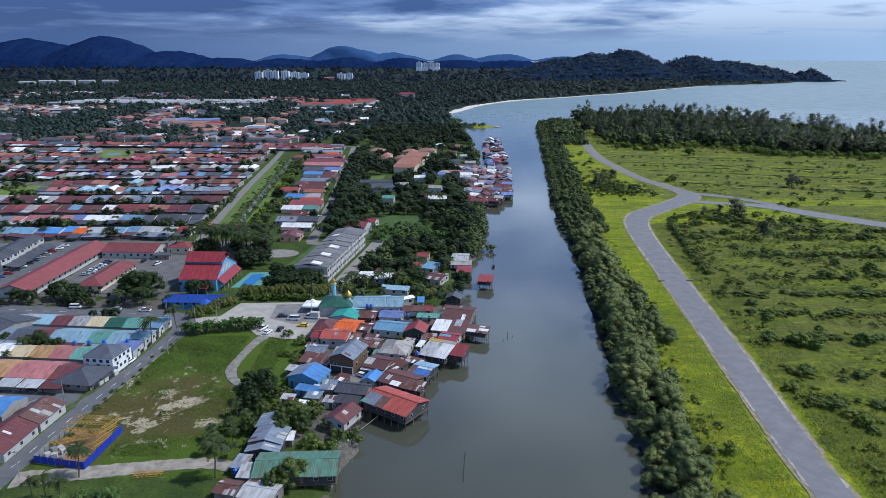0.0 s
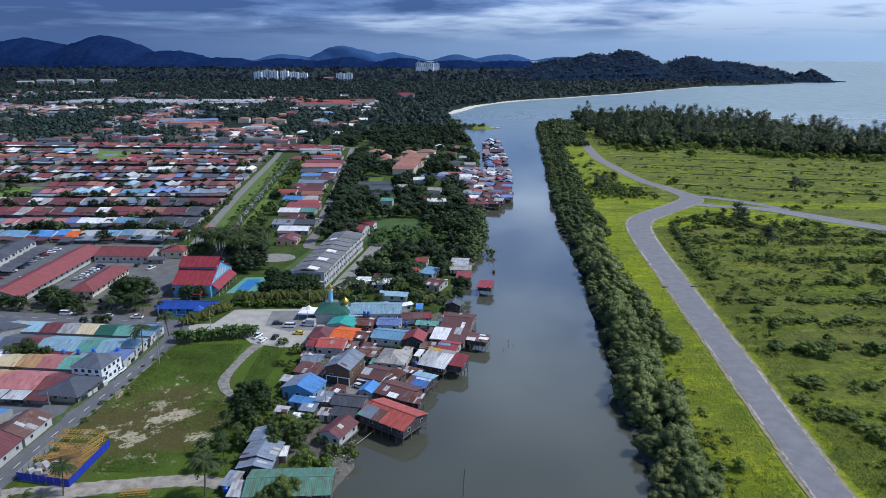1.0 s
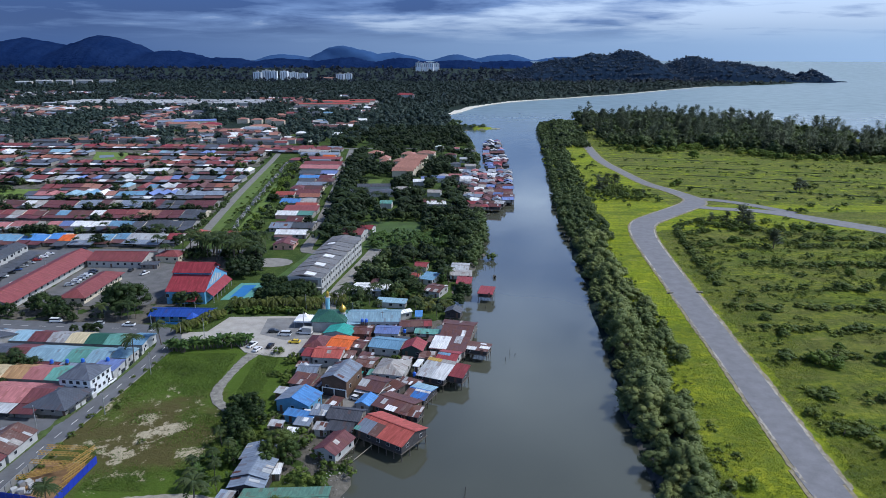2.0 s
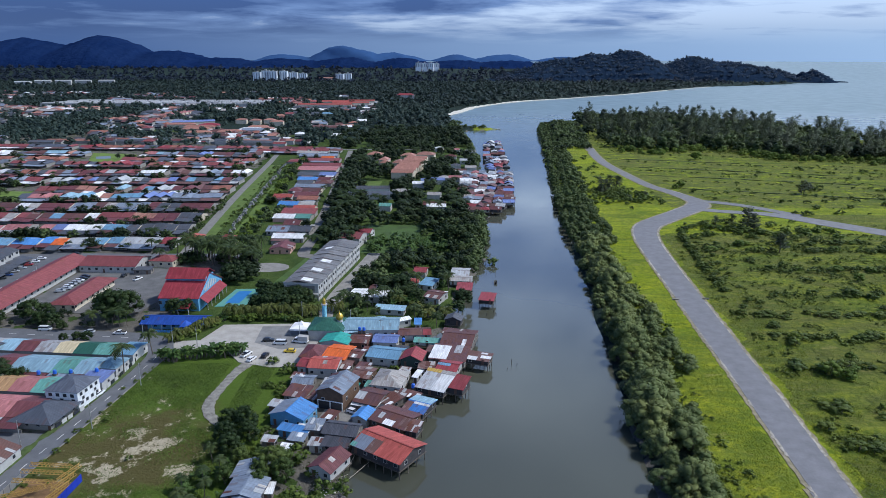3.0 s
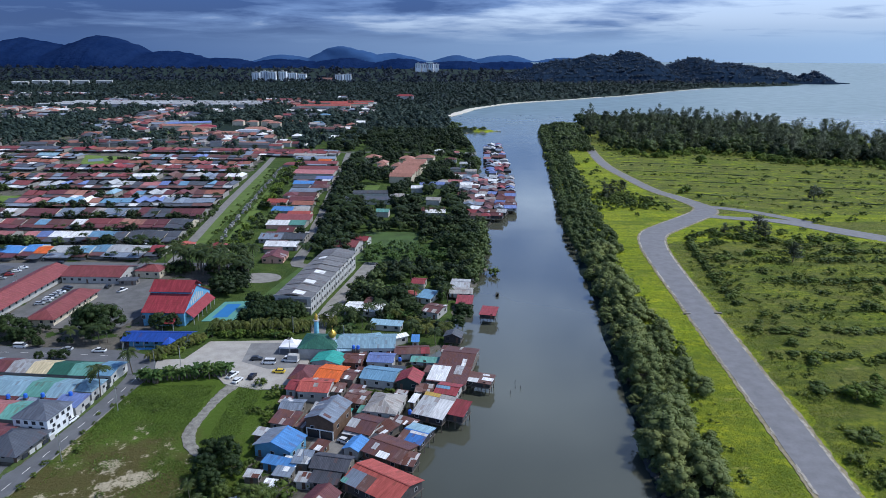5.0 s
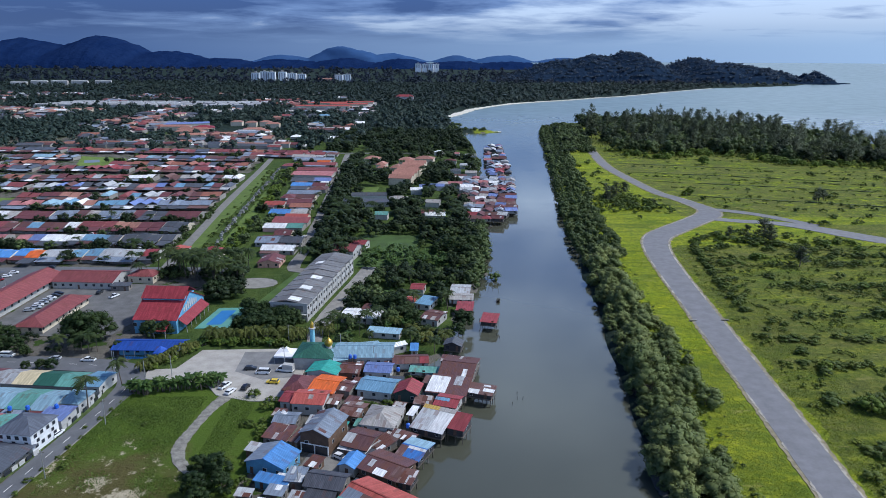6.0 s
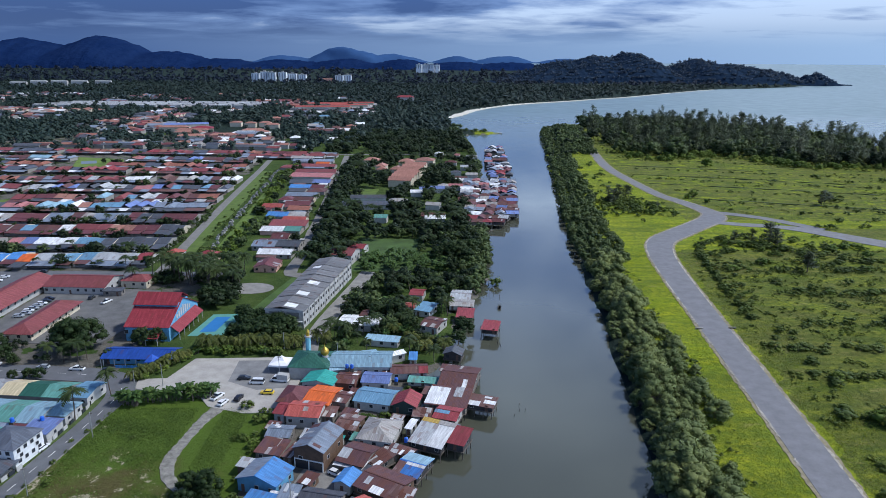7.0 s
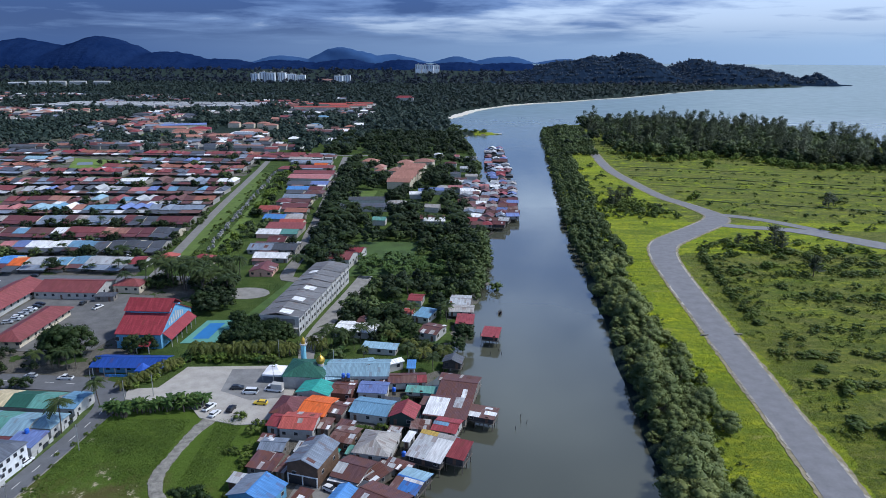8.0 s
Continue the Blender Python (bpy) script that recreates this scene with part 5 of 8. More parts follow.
def house(x, y, w, d, rot, eave, rise, style, roof, wall, stilt=0, label="", name="house", category="house", detail=True, group="", extra=(), inset=0.45):
    rnd = HOUSE_RND
    FOOT.append((x, y, w, d))
    # pale walls over water go dark, standing in for shade and dark reflections
    if stilt == 2 and wall in ("white", "greywood"):
        wall = "darkwood_shade"
    floor = {0: -0.3, 1: 0.7, 2: 1.1}[stilt]
    kind = "stilt_house" if stilt else name
    if not label:
        shed_word = "lean-to shed" if style == "shed" and w * d < 45 else ("house on stilts" if stilt else "house")
        label = f"{WALL[wall][1]} {shed_word} with {ROOF[roof][2]} {'tile' if roof in ('tile', 'terracotta', 'grey', 'salmon') else 'metal'} roof"
    h = empty(kind, pose(x, y, 0, 0, 0, rot), label, category, group)
    quads = slopes_of(style, w, d, eave, rise)
    wall_part(w, d, floor, eave, rise, style, wall_mat(wall), h, inset)
    roof_part("roof", quads, roof_mat(roof), h)
    if detail and style in ("gx", "gy"):
        a = (-w / 2, w / 2, -0.22, 0.22, eave + rise - 0.03, eave + rise + 0.07) if style == "gx" else (-0.22, 0.22, -d / 2, d / 2, eave + rise - 0.03, eave + rise + 0.07)
        box_part("ridge_cap", a, roof_mat(roof), h)
    for k, (side, u0, u1, v0, v1, mat) in enumerate(extra):
        roof_part("roof_sheet", [patch_quad(quads[side], u0, u1, v0, v1)], roof_mat(mat), h, 0.04, 0.05 + 0.01 * k)
    if not detail:
        return h
    # loose replacement sheets
    if roof in ("rustmaroon", "rustpatch", "ruststripe", "rust", "zinc", "tarp", "maroon", "zincblue", "redorange", "zincwarm"):
        lots = 0 if extra else 8 if roof in ("rustpatch", "ruststripe", "rustmaroon") else 3
        for i in range(rnd.randint(lots // 2, lots)):
            q = rnd.choice(quads[:2])
            u, v = rnd.uniform(0, 0.85), rnd.choice((0, 0, 0.35, 0.5))
            uw = min(0.98 - u, rnd.uniform(0.7, 2.2) / max(2, w))
            pq = patch_quad(q, u, u + uw, v, min(1, v + rnd.uniform(0.35, 0.6)))
            other = rnd.choice(("zinc", "white", "rust", "rust", "rustmaroon", "zincwarm") if roof != "tarp" else ("white", "zinc", "rust"))
            roof_part("roof_sheet", [pq], roof_mat(other), h, 0.03, 0.035 + 0.012 * i)
    # openings
    fy, sx = -d / 2 + inset, w / 2 - inset
    zc = (max(floor, 0) + eave) / 2 + 0.2
    n = max(1, int(w / 3.4))
    door_at = rnd.randrange(n)
    for i in range(n):
        px = -w / 2 + (i + 0.5) * w / n
        if i == door_at:
            box_part("door", (px - 0.45, px + 0.45, fy - 0.06, fy + 0.04, max(floor, 0) + 0.02, max(floor, 0) + 2.0), DOOR, h)
        else:
            window(h, px, fy, zc, "f", pane=y < 262)
    for i in range(max(1, int(d / 4.5))):
        py = -d / 2 + (i + 0.5) * d / max(1, int(d / 4.5))
        window(h, sx, py, zc, "r", pane=y < 262)
        window(h, -sx, py, zc, "l", pane=y < 262)
    if stilt:
        nx, ny = max(2, int(w / 2.6) + 1), max(2, int(d / 3.2) + 1)
        for i in range(nx):
            for j in range(ny):
                if j not in (0, ny - 1) and i not in (0, nx - 1):
                    continue
                px, py = -w / 2 + 0.6 + i * (w - 1.2) / (nx - 1), -d / 2 + 0.6 + j * (d - 1.2) / (ny - 1)
                box_part("stilt", (px - 0.10, px + 0.10, py - 0.10, py + 0.10, -3.6, floor), POST, h)
        box_part("floor_deck", (-w / 2 + 0.2, w / 2 - 0.2, -d / 2 + 0.1, d / 2 - 0.1, floor - 0.22, floor - 0.02), POST, h)
    elif floor < 0:
        pass
    return h

# stilt village by the river
house(4.1, 275.1, 7.1, 5.8, -13, 2.9, 1.4, "gy", "slate", "darkwood_shade", 1)
house(5.9, 254.7, 11.9, 16.1, -13, 3.2, 1.6, "gx", "rustmaroon", "greywood", 1)
house(-11.1, 260.6, 12.7, 7.5, 4, 3.0, 1.0, "gx", "rustmaroon", "white", 1, extra=((0, 0.35, 0.72, 0.0, 1.0, "ruststripe"), (0, 0.75, 1.0, 0.0, 1.0, "red")))
house(-10.2, 271.4, 3.1, 5.8, 0, 2.6, 0.6, "shed", "blue", "white", 0)
house(-30.6, 266.5, 17.8, 14.0, 15, 3.4, 1.8, "gx", "paleblue", "white", 0)
house(-17.3, 272.1, 9.4, 2.7, 31, 3.0, 0.5, "shed", "white", "white", 0)
house(-39.2, 252.1, 11.1, 8.4, -12, 3.4, 1.3, "gy", "teal", "white", 0)
house(-30.7, 253.5, 7.3, 8.5, -7, 3.0, 1.0, "gx", "rustmaroon", "rust", 0)
house(-21.3, 253.9, 9.5, 8.2, -5, 3.0, 0.9, "gx", "violetblue", "white", 0)
house(-6.0, 253.9, 10.4, 4.0, -7, 2.1, 0.5, "shed", "palegreen", "white", 1)
house(-20.3, 241.6, 12.1, 10.1, -14, 2.9, 1.3, "gx", "lightblue", "white", 0)
house(-10.5, 237.9, 8.1, 8.3, -11, 3.4, 1.9, "gy", "red", "darkgreen", 1)
house(2.3, 240.8, 13.3, 11.3, -13, 2.9, 1.0, "shed", "rustmaroon", "greywood", 1, extra=((0, 0.0, 0.48, 0.05, 0.9, "white"), (0, 0.6, 0.8, 0.5, 1, "zinc")))
house(12.3, 239.0, 9.2, 6.7, -19, 2.7, 0.4, "shed", "rustpatch", "white", 2, extra=((0, 0.0, 0.5, 0.0, 0.4, "white"), (0, 0.6, 1.0, 0.3, 0.6, "white"), (0, 0.55, 0.8, 0.75, 0.9, "white")))
house(-5.6, 231.8, 5.9, 4.7, -8, 2.4, 0.7, "shed", "ruststripe", "white", 1)
house(2.0, 231.2, 7.6, 8.1, -18, 2.9, 0.9, "gx", "red", "white", 1, extra=((0, 0.0, 0.6, 0.6, 0.95, "lightblue"),))
house(-2.3, 218.5, 10.2, 11.2, -23, 3.0, 1.8, "shed", "zinc", "greywood", 2, extra=((0, 0.55, 1.0, 0.0, 0.82, "white"), (0, 0.0, 0.5, 0.84, 1.0, "yellow"), (0, 0.5, 1.0, 0.84, 1.0, "zincwarm")))
house(5.1, 217.2, 5.6, 7.6, -22, 3.2, 1.4, "shed", "red", "white", 2)
house(-17.1, 220.7, 10.5, 12.2, -12, 3.4, 2.0, "hip", "zincwarm", "white", 1)
house(-8.5, 224.5, 2.3, 5.3, -20, 2.9, 0.4, "shed", "white", "white", 1)
house(-26.3, 225.5, 7.0, 8.7, -16, 3.0, 0.7, "gx", "ruststripe", "brownwood", 0)
house(-28.6, 216.9, 3.2, 4.8, -13, 2.1, 0.4, "shed", "teal", "white", 0)
house(-23.5, 218.8, 3.2, 4.1, -13, 2.1, 0.4, "shed", "palegreen", "white", 0)
garage_house = house(-32.6, 211.8, 9.4, 12.7, -17, 5.8, 1.8, "gy", "zincblue", "brownwood", 0, label="brown board two-storey house over a white-framed garage")
# dark sheets on the wall stand in for the shaded garage inside
for px in (-2.1, 2.1):
    box_part("garage_opening", (px - 1.8, px + 1.8, -6.0, -5.88, 0.0, 2.5), GLASS, garage_house)
for px in (-4.05, 0.0, 4.05):
    box_part("garage_post", (px - 0.14, px + 0.14, -6.12, -5.86, 0.0, 2.6), wall_mat("bright"), garage_house)
box_part("garage_lintel", (-4.2, 4.2, -6.1, -5.87, 2.6, 2.85), wall_mat("bright"), garage_house)
house(-40.0, 231.5, 10.4, 9.8, -6, 3.7, 1.2, "gx", "redorange", "white", 0)
house(-47.0, 233.6, 4.0, 8.5, -12, 3.0, 0.9, "gx", "red", "white", 0)
house(-45.0, 220.3, 7.2, 6.9, -5, 2.9, 0.8, "gx", "zincblue", "greywood", 0)
house(-45.3, 212.4, 7.8, 6.9, -15, 2.6, 0.9, "shed", "rustmaroon", "greywood", 0)
house(-39.6, 211.4, 3.1, 7.3, -19, 2.4, 0.4, "shed", "ruststripe", "greywood", 0)
house(-43.9, 199.5, 11.8, 9.1, -18, 3.4, 2.0, "gy", "blue", "blue", 0, extra=((0, 0.0, 1.0, 0.0, 1.0, "zincblue"),))
house(-39.5, 190.5, 4.8, 5.5, -16, 2.1, 0.4, "shed", "white", "white", 0)
house(-21.8, 209.2, 8.5, 10.4, -22, 2.9, 1.3, "gx", "rustmaroon", "greywood", 0, extra=((0, 0.0, 0.35, 0.3, 1.0, "zinc"),))
house(-15.9, 207.8, 5.4, 6.9, -42, 2.4, 0.8, "shed", "ruststripe", "greywood", 1)
house(-23.4, 205.6, 8.7, 3.5, -17, 2.2, 0.5, "shed", "white", "greywood", 0)
house(-7.0, 204.2, 7.5, 10.1, -25, 2.9, 0.8, "gx", "tarp", "greywood", 2, extra=((0, 0.0, 0.3, 0.0, 0.9, "rustpatch"), (1, 0, 1, 0, 1, "paleblue"), (0, 0.3, 1, 0.75, 1, "white")))
house(-23.3, 199.1, 5.2, 6.8, -20, 2.6, 1.0, "gy", "blue", "white", 0)
house(-13.8, 196.7, 12.2, 10.4, -30, 3.0, 1.2, "gx", "rustmaroon", "brownwood", 1, extra=((0, 0.40, 0.68, 0.0, 0.42, "white"), (0, 0.18, 0.30, 0.35, 0.8, "zinc"), (0, 0.8, 1, 0.2, 0.9, "rustpatch")))
house(-8.2, 191.2, 4.1, 5.6, -20, 2.9, 0.8, "shed", "rustpatch", "white", 2)
house(-14.5, 181.4, 17.0, 12.2, -34, 3.4, 1.8, "gx", "redorange", "greywood", 2, extra=((0, 0.02, 0.30, 0.0, 0.75, "zincblue"), (0, 0.30, 0.48, 0.0, 0.75, "ruststripe"), (0, 0.0, 0.1, 0.0, 0.25, "palegreen")))
house(-28.0, 189.3, 10.3, 7.5, -12, 3.4, 1.5, "gx", "darkslate", "greywood", 1)
house(-28.9, 183.6, 7.7, 5.1, -10, 2.6, 0.6, "shed", "darkslate", "greywood", 1)
house(-36.2, 192.0, 4.9, 5.8, -8, 2.9, 0.6, "shed", "zincblue", "greywood", 0)
house(-29.1, 173.8, 7.4, 10.0, -25, 3.2, 1.6, "gy", "maroon", "white", 1)
house(-42.3, 181.5, 3.3, 3.1, -11, 2.4, 0.3, "shed", "white", "white", 0)
house(-47.5, 185.3, 4.3, 3.1, -9, 2.4, 0.4, "shed", "zinc", "greywood", 0)
house(-48.2, 169.6, 8.7, 7.6, -3, 3.2, 1.2, "gy", "zincblue", "darkwood_shade", 0)
house(-47.2, 161.9, 9.4, 8.8, -6, 3.5, 1.2, "gy", "zincblue", "darkwood_shade", 0)
house(-47.5, 156.4, 9.3, 4.8, -2, 3.0, 1.1, "gy", "zincblue", "darkwood_shade", 0)
house(-42.7, 163.4, 3.7, 4.6, 2, 2.2, 0.3, "shed", "white", "greywood", 0)
house(-36.9, 148.3, 21.0, 11.5, 3, 3.4, 1.4, "gx", "green", "white", 2)
house(-48.8, 145.6, 4.2, 5.7, -5, 3.0, 0.8, "shed", "zinc", "greywood", 0)
house(-43.5, 138.2, 9.1, 7.9, -13, 2.9, 0.8, "gx", "zinc", "greywood", 0)
house(-51.6, 139.3, 5.8, 6.0, -12, 2.9, 0.8, "gx", "rustpatch", "greywood", 0)
house(-45.5, 241.2, 8.5, 11.4, -7, 3.4, 1.8, "hip", "maroon", "white", 0)
house(-36.7, 240.9, 8.9, 12.0, -14, 3.4, 1.2, "gx", "orange", "orange", 0)
house(-30.4, 240.5, 5.5, 7.5, -17, 3.0, 0.8, "gx", "rustmaroon", "greywood", 0)
house(-11.4, 339.3, 6.6, 8.9, -9, 2.9, 1.0, "gx", "red", "white", 0)
house(-13.8, 322.3, 4.9, 6.6, -11, 2.9, 0.8, "gx", "redorange", "white", 0)
house(-7.0, 320.6, 7.2, 9.8, -22, 2.7, 0.7, "shed", "lightblue", "white", 0)
house(-3.6, 303.3, 8.1, 10.9, -24, 2.9, 1.0, "gx", "rustmaroon", "white", 0)
house(8.0, 337.0, 9.2, 12.5, -6, 2.7, 0.8, "gx", "zinc", "white", 1)
house(8.0, 326.3, 11.0, 8.8, -4, 2.7, 0.6, "gx", "zincwarm", "white", 1)
house(9.3, 313.9, 7.3, 9.9, -6, 2.7, 0.6, "shed", "red", "darkgreen", 2)
house(19.0, 300.7, 6.9, 9.3, -13, 2.6, 0.6, "shed", "red", "white", 2)
house(-32.9, 305.3, 16.5, 11.0, -8, 2.7, 0.8, "gx", "white", "white", 0)
house(-22.4, 287.5, 13.2, 5.0, -10, 2.4, 0.5, "shed", "paleblue", "white", 0)
house(-31.6, 312.2, 3.4, 8.9, -14, 2.9, 0.8, "gx", "rustmaroon", "greywood", 0)
house(-42.0, 190.8, 9.5, 3.6, -18, 2.3, 0.5, "shed", "blue", "blue", 0)

def lean_tos():
    """Low patched lean-tos that fill the gaps between the village houses."""
    rnd = random.Random(23)
    for x, y, w, d, rot in ((-27, 244, 4, 5, -12), (-15, 246, 5, 4, -10), (-3, 246, 6, 5, -12), (-27, 232, 5, 4, -14), (-13, 228, 4, 5, -12), (-33, 232, 4, 6, -10), (-4, 224, 4, 4, -20), (3, 224, 4, 4, -20), (-24, 212, 4, 5, -15), (-13, 213, 5, 4, -22), (-9, 211, 4, 4, -25), (-37, 220, 4, 5, -10), (-50, 205, 5, 4, -14), (-33, 199, 4, 5, -18), (-18, 202, 4, 4, -25), (-20, 188, 5, 4, -28), (-34, 184, 5, 4, -12), (-48, 224, 4, 4, -8), (-30, 258, 6, 4, -4), (-17, 260, 6, 5, 0), (2, 262, 5, 5, -10), (-38, 246, 5, 4, -10), (-52, 151, 4, 6, -6), (-40, 186, 5, 4, -12)):
        house(x, y, w, d, rot + rnd.uniform(-5, 5), rnd.uniform(2.1, 2.6), 0.4, "shed", rnd.choice(("rustmaroon", "zinc", "rustpatch", "ruststripe", "slate", "zincblue")), rnd.choice(("greywood", "white", "brownwood")), 1 if x > -12 else 0)

lean_tos()

# ---- larger buildings ----
house(-189.5, 316.0, 17.0, 76.0, 0, 3.4, 3.0, "gy", "tile", "white", label="long white market building with red tiled roof", name="market_hall", category="building", inset=1.6)
house(-159.6, 305.0, 12.4, 37.0, -1, 3.2, 2.4, "hip", "tile", "cream", label="cream school block with weathered red tiled hip roof", name="school_block", category="building", inset=1.4)
house(-166.5, 350.0, 29.0, 19.0, -2, 3.4, 2.6, "gx", "tile", "white", label="white open-sided building with red tiled roof", name="market_wing", category="building")
house(-143.5, 355.0, 13.0, 11.0, -4, 3.4, 2.0, "hip", "tile", "cream", label="cream bungalow with red tiled hip roof", name="bungalow")
house(-148.5, 340.5, 9, 5, 2, 2.5, 0.3, "shed", "slate", "greywood", label="low grey carport with flat metal roof", name="carport", category="carport")

def hall():
    """The community hall: steep red roof with a raised ridge band, a lean-to and a porch."""
    h = empty("community_hall", pose(-111.0, 303.0, 0, 0, 0, -2), "blue-walled community hall with tall stepped red roof", "building")
    w, d = 17.6, 29.0
    red = roof_mat("hallred")
    wall_part(w, d, -0.3, 5.6, 7.2, "gx", wall_mat("blue"), h)
    quads = slopes_of("gx", w, d, 5.6, 7.2)
    roof_part("roof", quads, red, h, 0.15)
    roof_part("upper_roof", [((-w / 2, -5.8, 11.4), (w / 2, -5.8, 11.4), (w / 2, 0, 14.8), (-w / 2, 0, 14.8)), ((w / 2, 5.8, 11.4), (-w / 2, 5.8, 11.4), (-w / 2, 0, 14.8), (w / 2, 0, 14.8))], red, h, 0.15, label="raised red ridge roof")
    part("clerestory", box_bm(-w / 2 + 0.4, w / 2 - 0.4, -4.8, 4.8, 9.8, 11.6), wall_mat("blue"), h)
    roof_part("side_roof", [((w / 2 + 2.9, -d / 2 + 2, 3.0), (w / 2 + 2.9, d / 2 - 3, 3.0), (w / 2 - 0.4, d / 2 - 3, 5.5), (w / 2 - 0.4, -d / 2 + 2, 5.5))], red, h, 0.12)
    for k in range(6):
        py = -d / 2 + 2.5 + k * (d - 6.5) / 5
        box_part("post", (w / 2 + 2.5, w / 2 + 2.7, py - 0.1, py + 0.1, -0.2, 3.2), FRAME, h)
    for k in range(7):
        py = -6 + k * 2.0
        box_part("window", (w / 2 - 0.48, w / 2 - 0.36, py - 0.6, py + 0.6, 6.2, 6.2 + 3.6 * (1 - abs(py) / 11)), FRAME, h)
    roof_part("porch_roof", [((1, -d / 2 - 4.5, 3.0), (6, -d / 2 - 4.5, 3.0), (6, -d / 2 + 0.3, 4.4), (1, -d / 2 + 0.3, 4.4))], red, h, 0.12)
    for px in (1.3, 5.7):
        box_part("post", (px - 0.1, px + 0.1, -d / 2 - 4.3, -d / 2 - 4.1, -0.2, 3.0), FRAME, h)
    for px in (-8, -5, -2):
        window(h, px, -d / 2 + 0.45, 3.6, "f", 1.6, 1.6)

hall()

def blue_hall():
    h = house(-106.2, 271.8, 25.0, 10.5, -1, 2.8, 1.7, "gx", "deepblue", "blue", label="low blue building with deep blue metal roof", name="bus_hall", category="building", inset=2.2)
    for k in range(7):
        px = -11.4 + k * 3.8
        box_part("post", (px - 0.1, px + 0.1, -5.1, -4.9, -0.2, 2.8), FRAME, h)
    roof_part("porch_roof", [((4, -7.8, 2.9), (7, -7.8, 2.9), (5.5, -4, 4.3), (5.5, -4, 4.3)), ((7, -7.8, 2.9), (8, -4.2, 3.1), (5.5, -4, 4.3), (5.5, -4, 4.3))], roof_mat("deepblue"), h)
    for px in (4.2, 6.8):
        box_part("post", (px - 0.12, px + 0.12, -7.6, -7.35, -0.2, 2.9), FRAME, h)
    for k in range(8):
        px = -6.5 + k * 1.3
        box_part("rail", (px, px + 1.15, -6.6, -6.5, 0.1, 1.0), plain("blue_rail", (0.06, 0.25, 0.6), 0.6), h)

blue_hall()

def shop_block():
    """Two-storey white shop terrace: each bay with its own grey roof."""
    t = empty("shop_terrace", pose(-57.8, 336.0, 0, 0, 0, -8.7), "long white two-storey shop terrace with grey metal roofs", "building")
    w, bay, n = 15.6, 6.7, 10
    d = bay * n
    part("wall", box_bm(-w / 2, w / 2, -d / 2, d / 2, -0.3, 7.4), wall_mat("white"), t)
    rnd = random.Random(4)
    for i in range(n):
        y0 = -d / 2 + i * bay
        lift = 0.16 * i + rnd.uniform(0, 0.3)
        q = [((-w / 2 - 0.6, y0 + bay, 7.5 + lift), (-w / 2 - 0.6, y0, 7.5 + lift), (-1, y0, 8.9 + lift), (-1, y0 + bay, 8.9 + lift)),
             ((w / 2 + 0.6, y0, 7.5 + lift), (w / 2 + 0.6, y0 + bay, 7.5 + lift), (-1, y0 + bay, 8.9 + lift), (-1, y0, 8.9 + lift))]
        roof_part("roof", q, roof_mat("shopgrey"), t)
        box_part("parapet", (-w / 2 - 0.3, w / 2 + 0.3, y0 - 0.12, y0 + 0.12, 7.3, 8.0), FRAME, t)
        if i in (0, 2, 4, 7):
            s = patch_quad(q[1], 0.2, 0.8, 0.45, 0.95) if i % 2 == 0 else patch_quad(q[0], 0.2, 0.7, 0.4, 0.9)
            roof_part("skylight", [s], roof_mat("white"), t, 0.06, 0.14)
        for z in (2.2, 5.6):
            for k in (0.28, 0.72):
                window(t, w / 2, y0 + bay * k, z, "r", 1.7, 1.5)
                window(t, -w / 2, y0 + bay * k, z, "l", 1.7, 1.5)
        box_part("pier", (w / 2 - 0.05, w / 2 + 0.25, y0 - 0.2, y0 + 0.2, -0.2, 7.3), FRAME, t)
    for px in (-3.7, 3.7):
        box_part("shutter", (px - 2.6, px + 2.6, -d / 2 - 0.08, -d / 2 + 0.04, 4.3, 6.8), plain("grey_shutter", (0.17, 0.17, 0.17), 0.7), t)
        box_part("shutter", (px - 2.6, px + 2.6, -d / 2 - 0.08, -d / 2 + 0.04, 0.2, 3.0), plain("grey_shutter", (0.17, 0.17, 0.17), 0.7), t)
    box_part("awning", (-w / 2, w / 2, -d / 2 - 1.6, -d / 2, 3.4, 3.6), FRAME, t)

shop_block()
house(-52.5, 397.0, 13.0, 15.0, -11, 5.2, 2.0, "gx", "tile", "white", label="white two-storey house with red tiled roof")
house(-47.0, 412.0, 9.0, 11.0, -11, 4.0, 1.5, "gx", "red", "white")

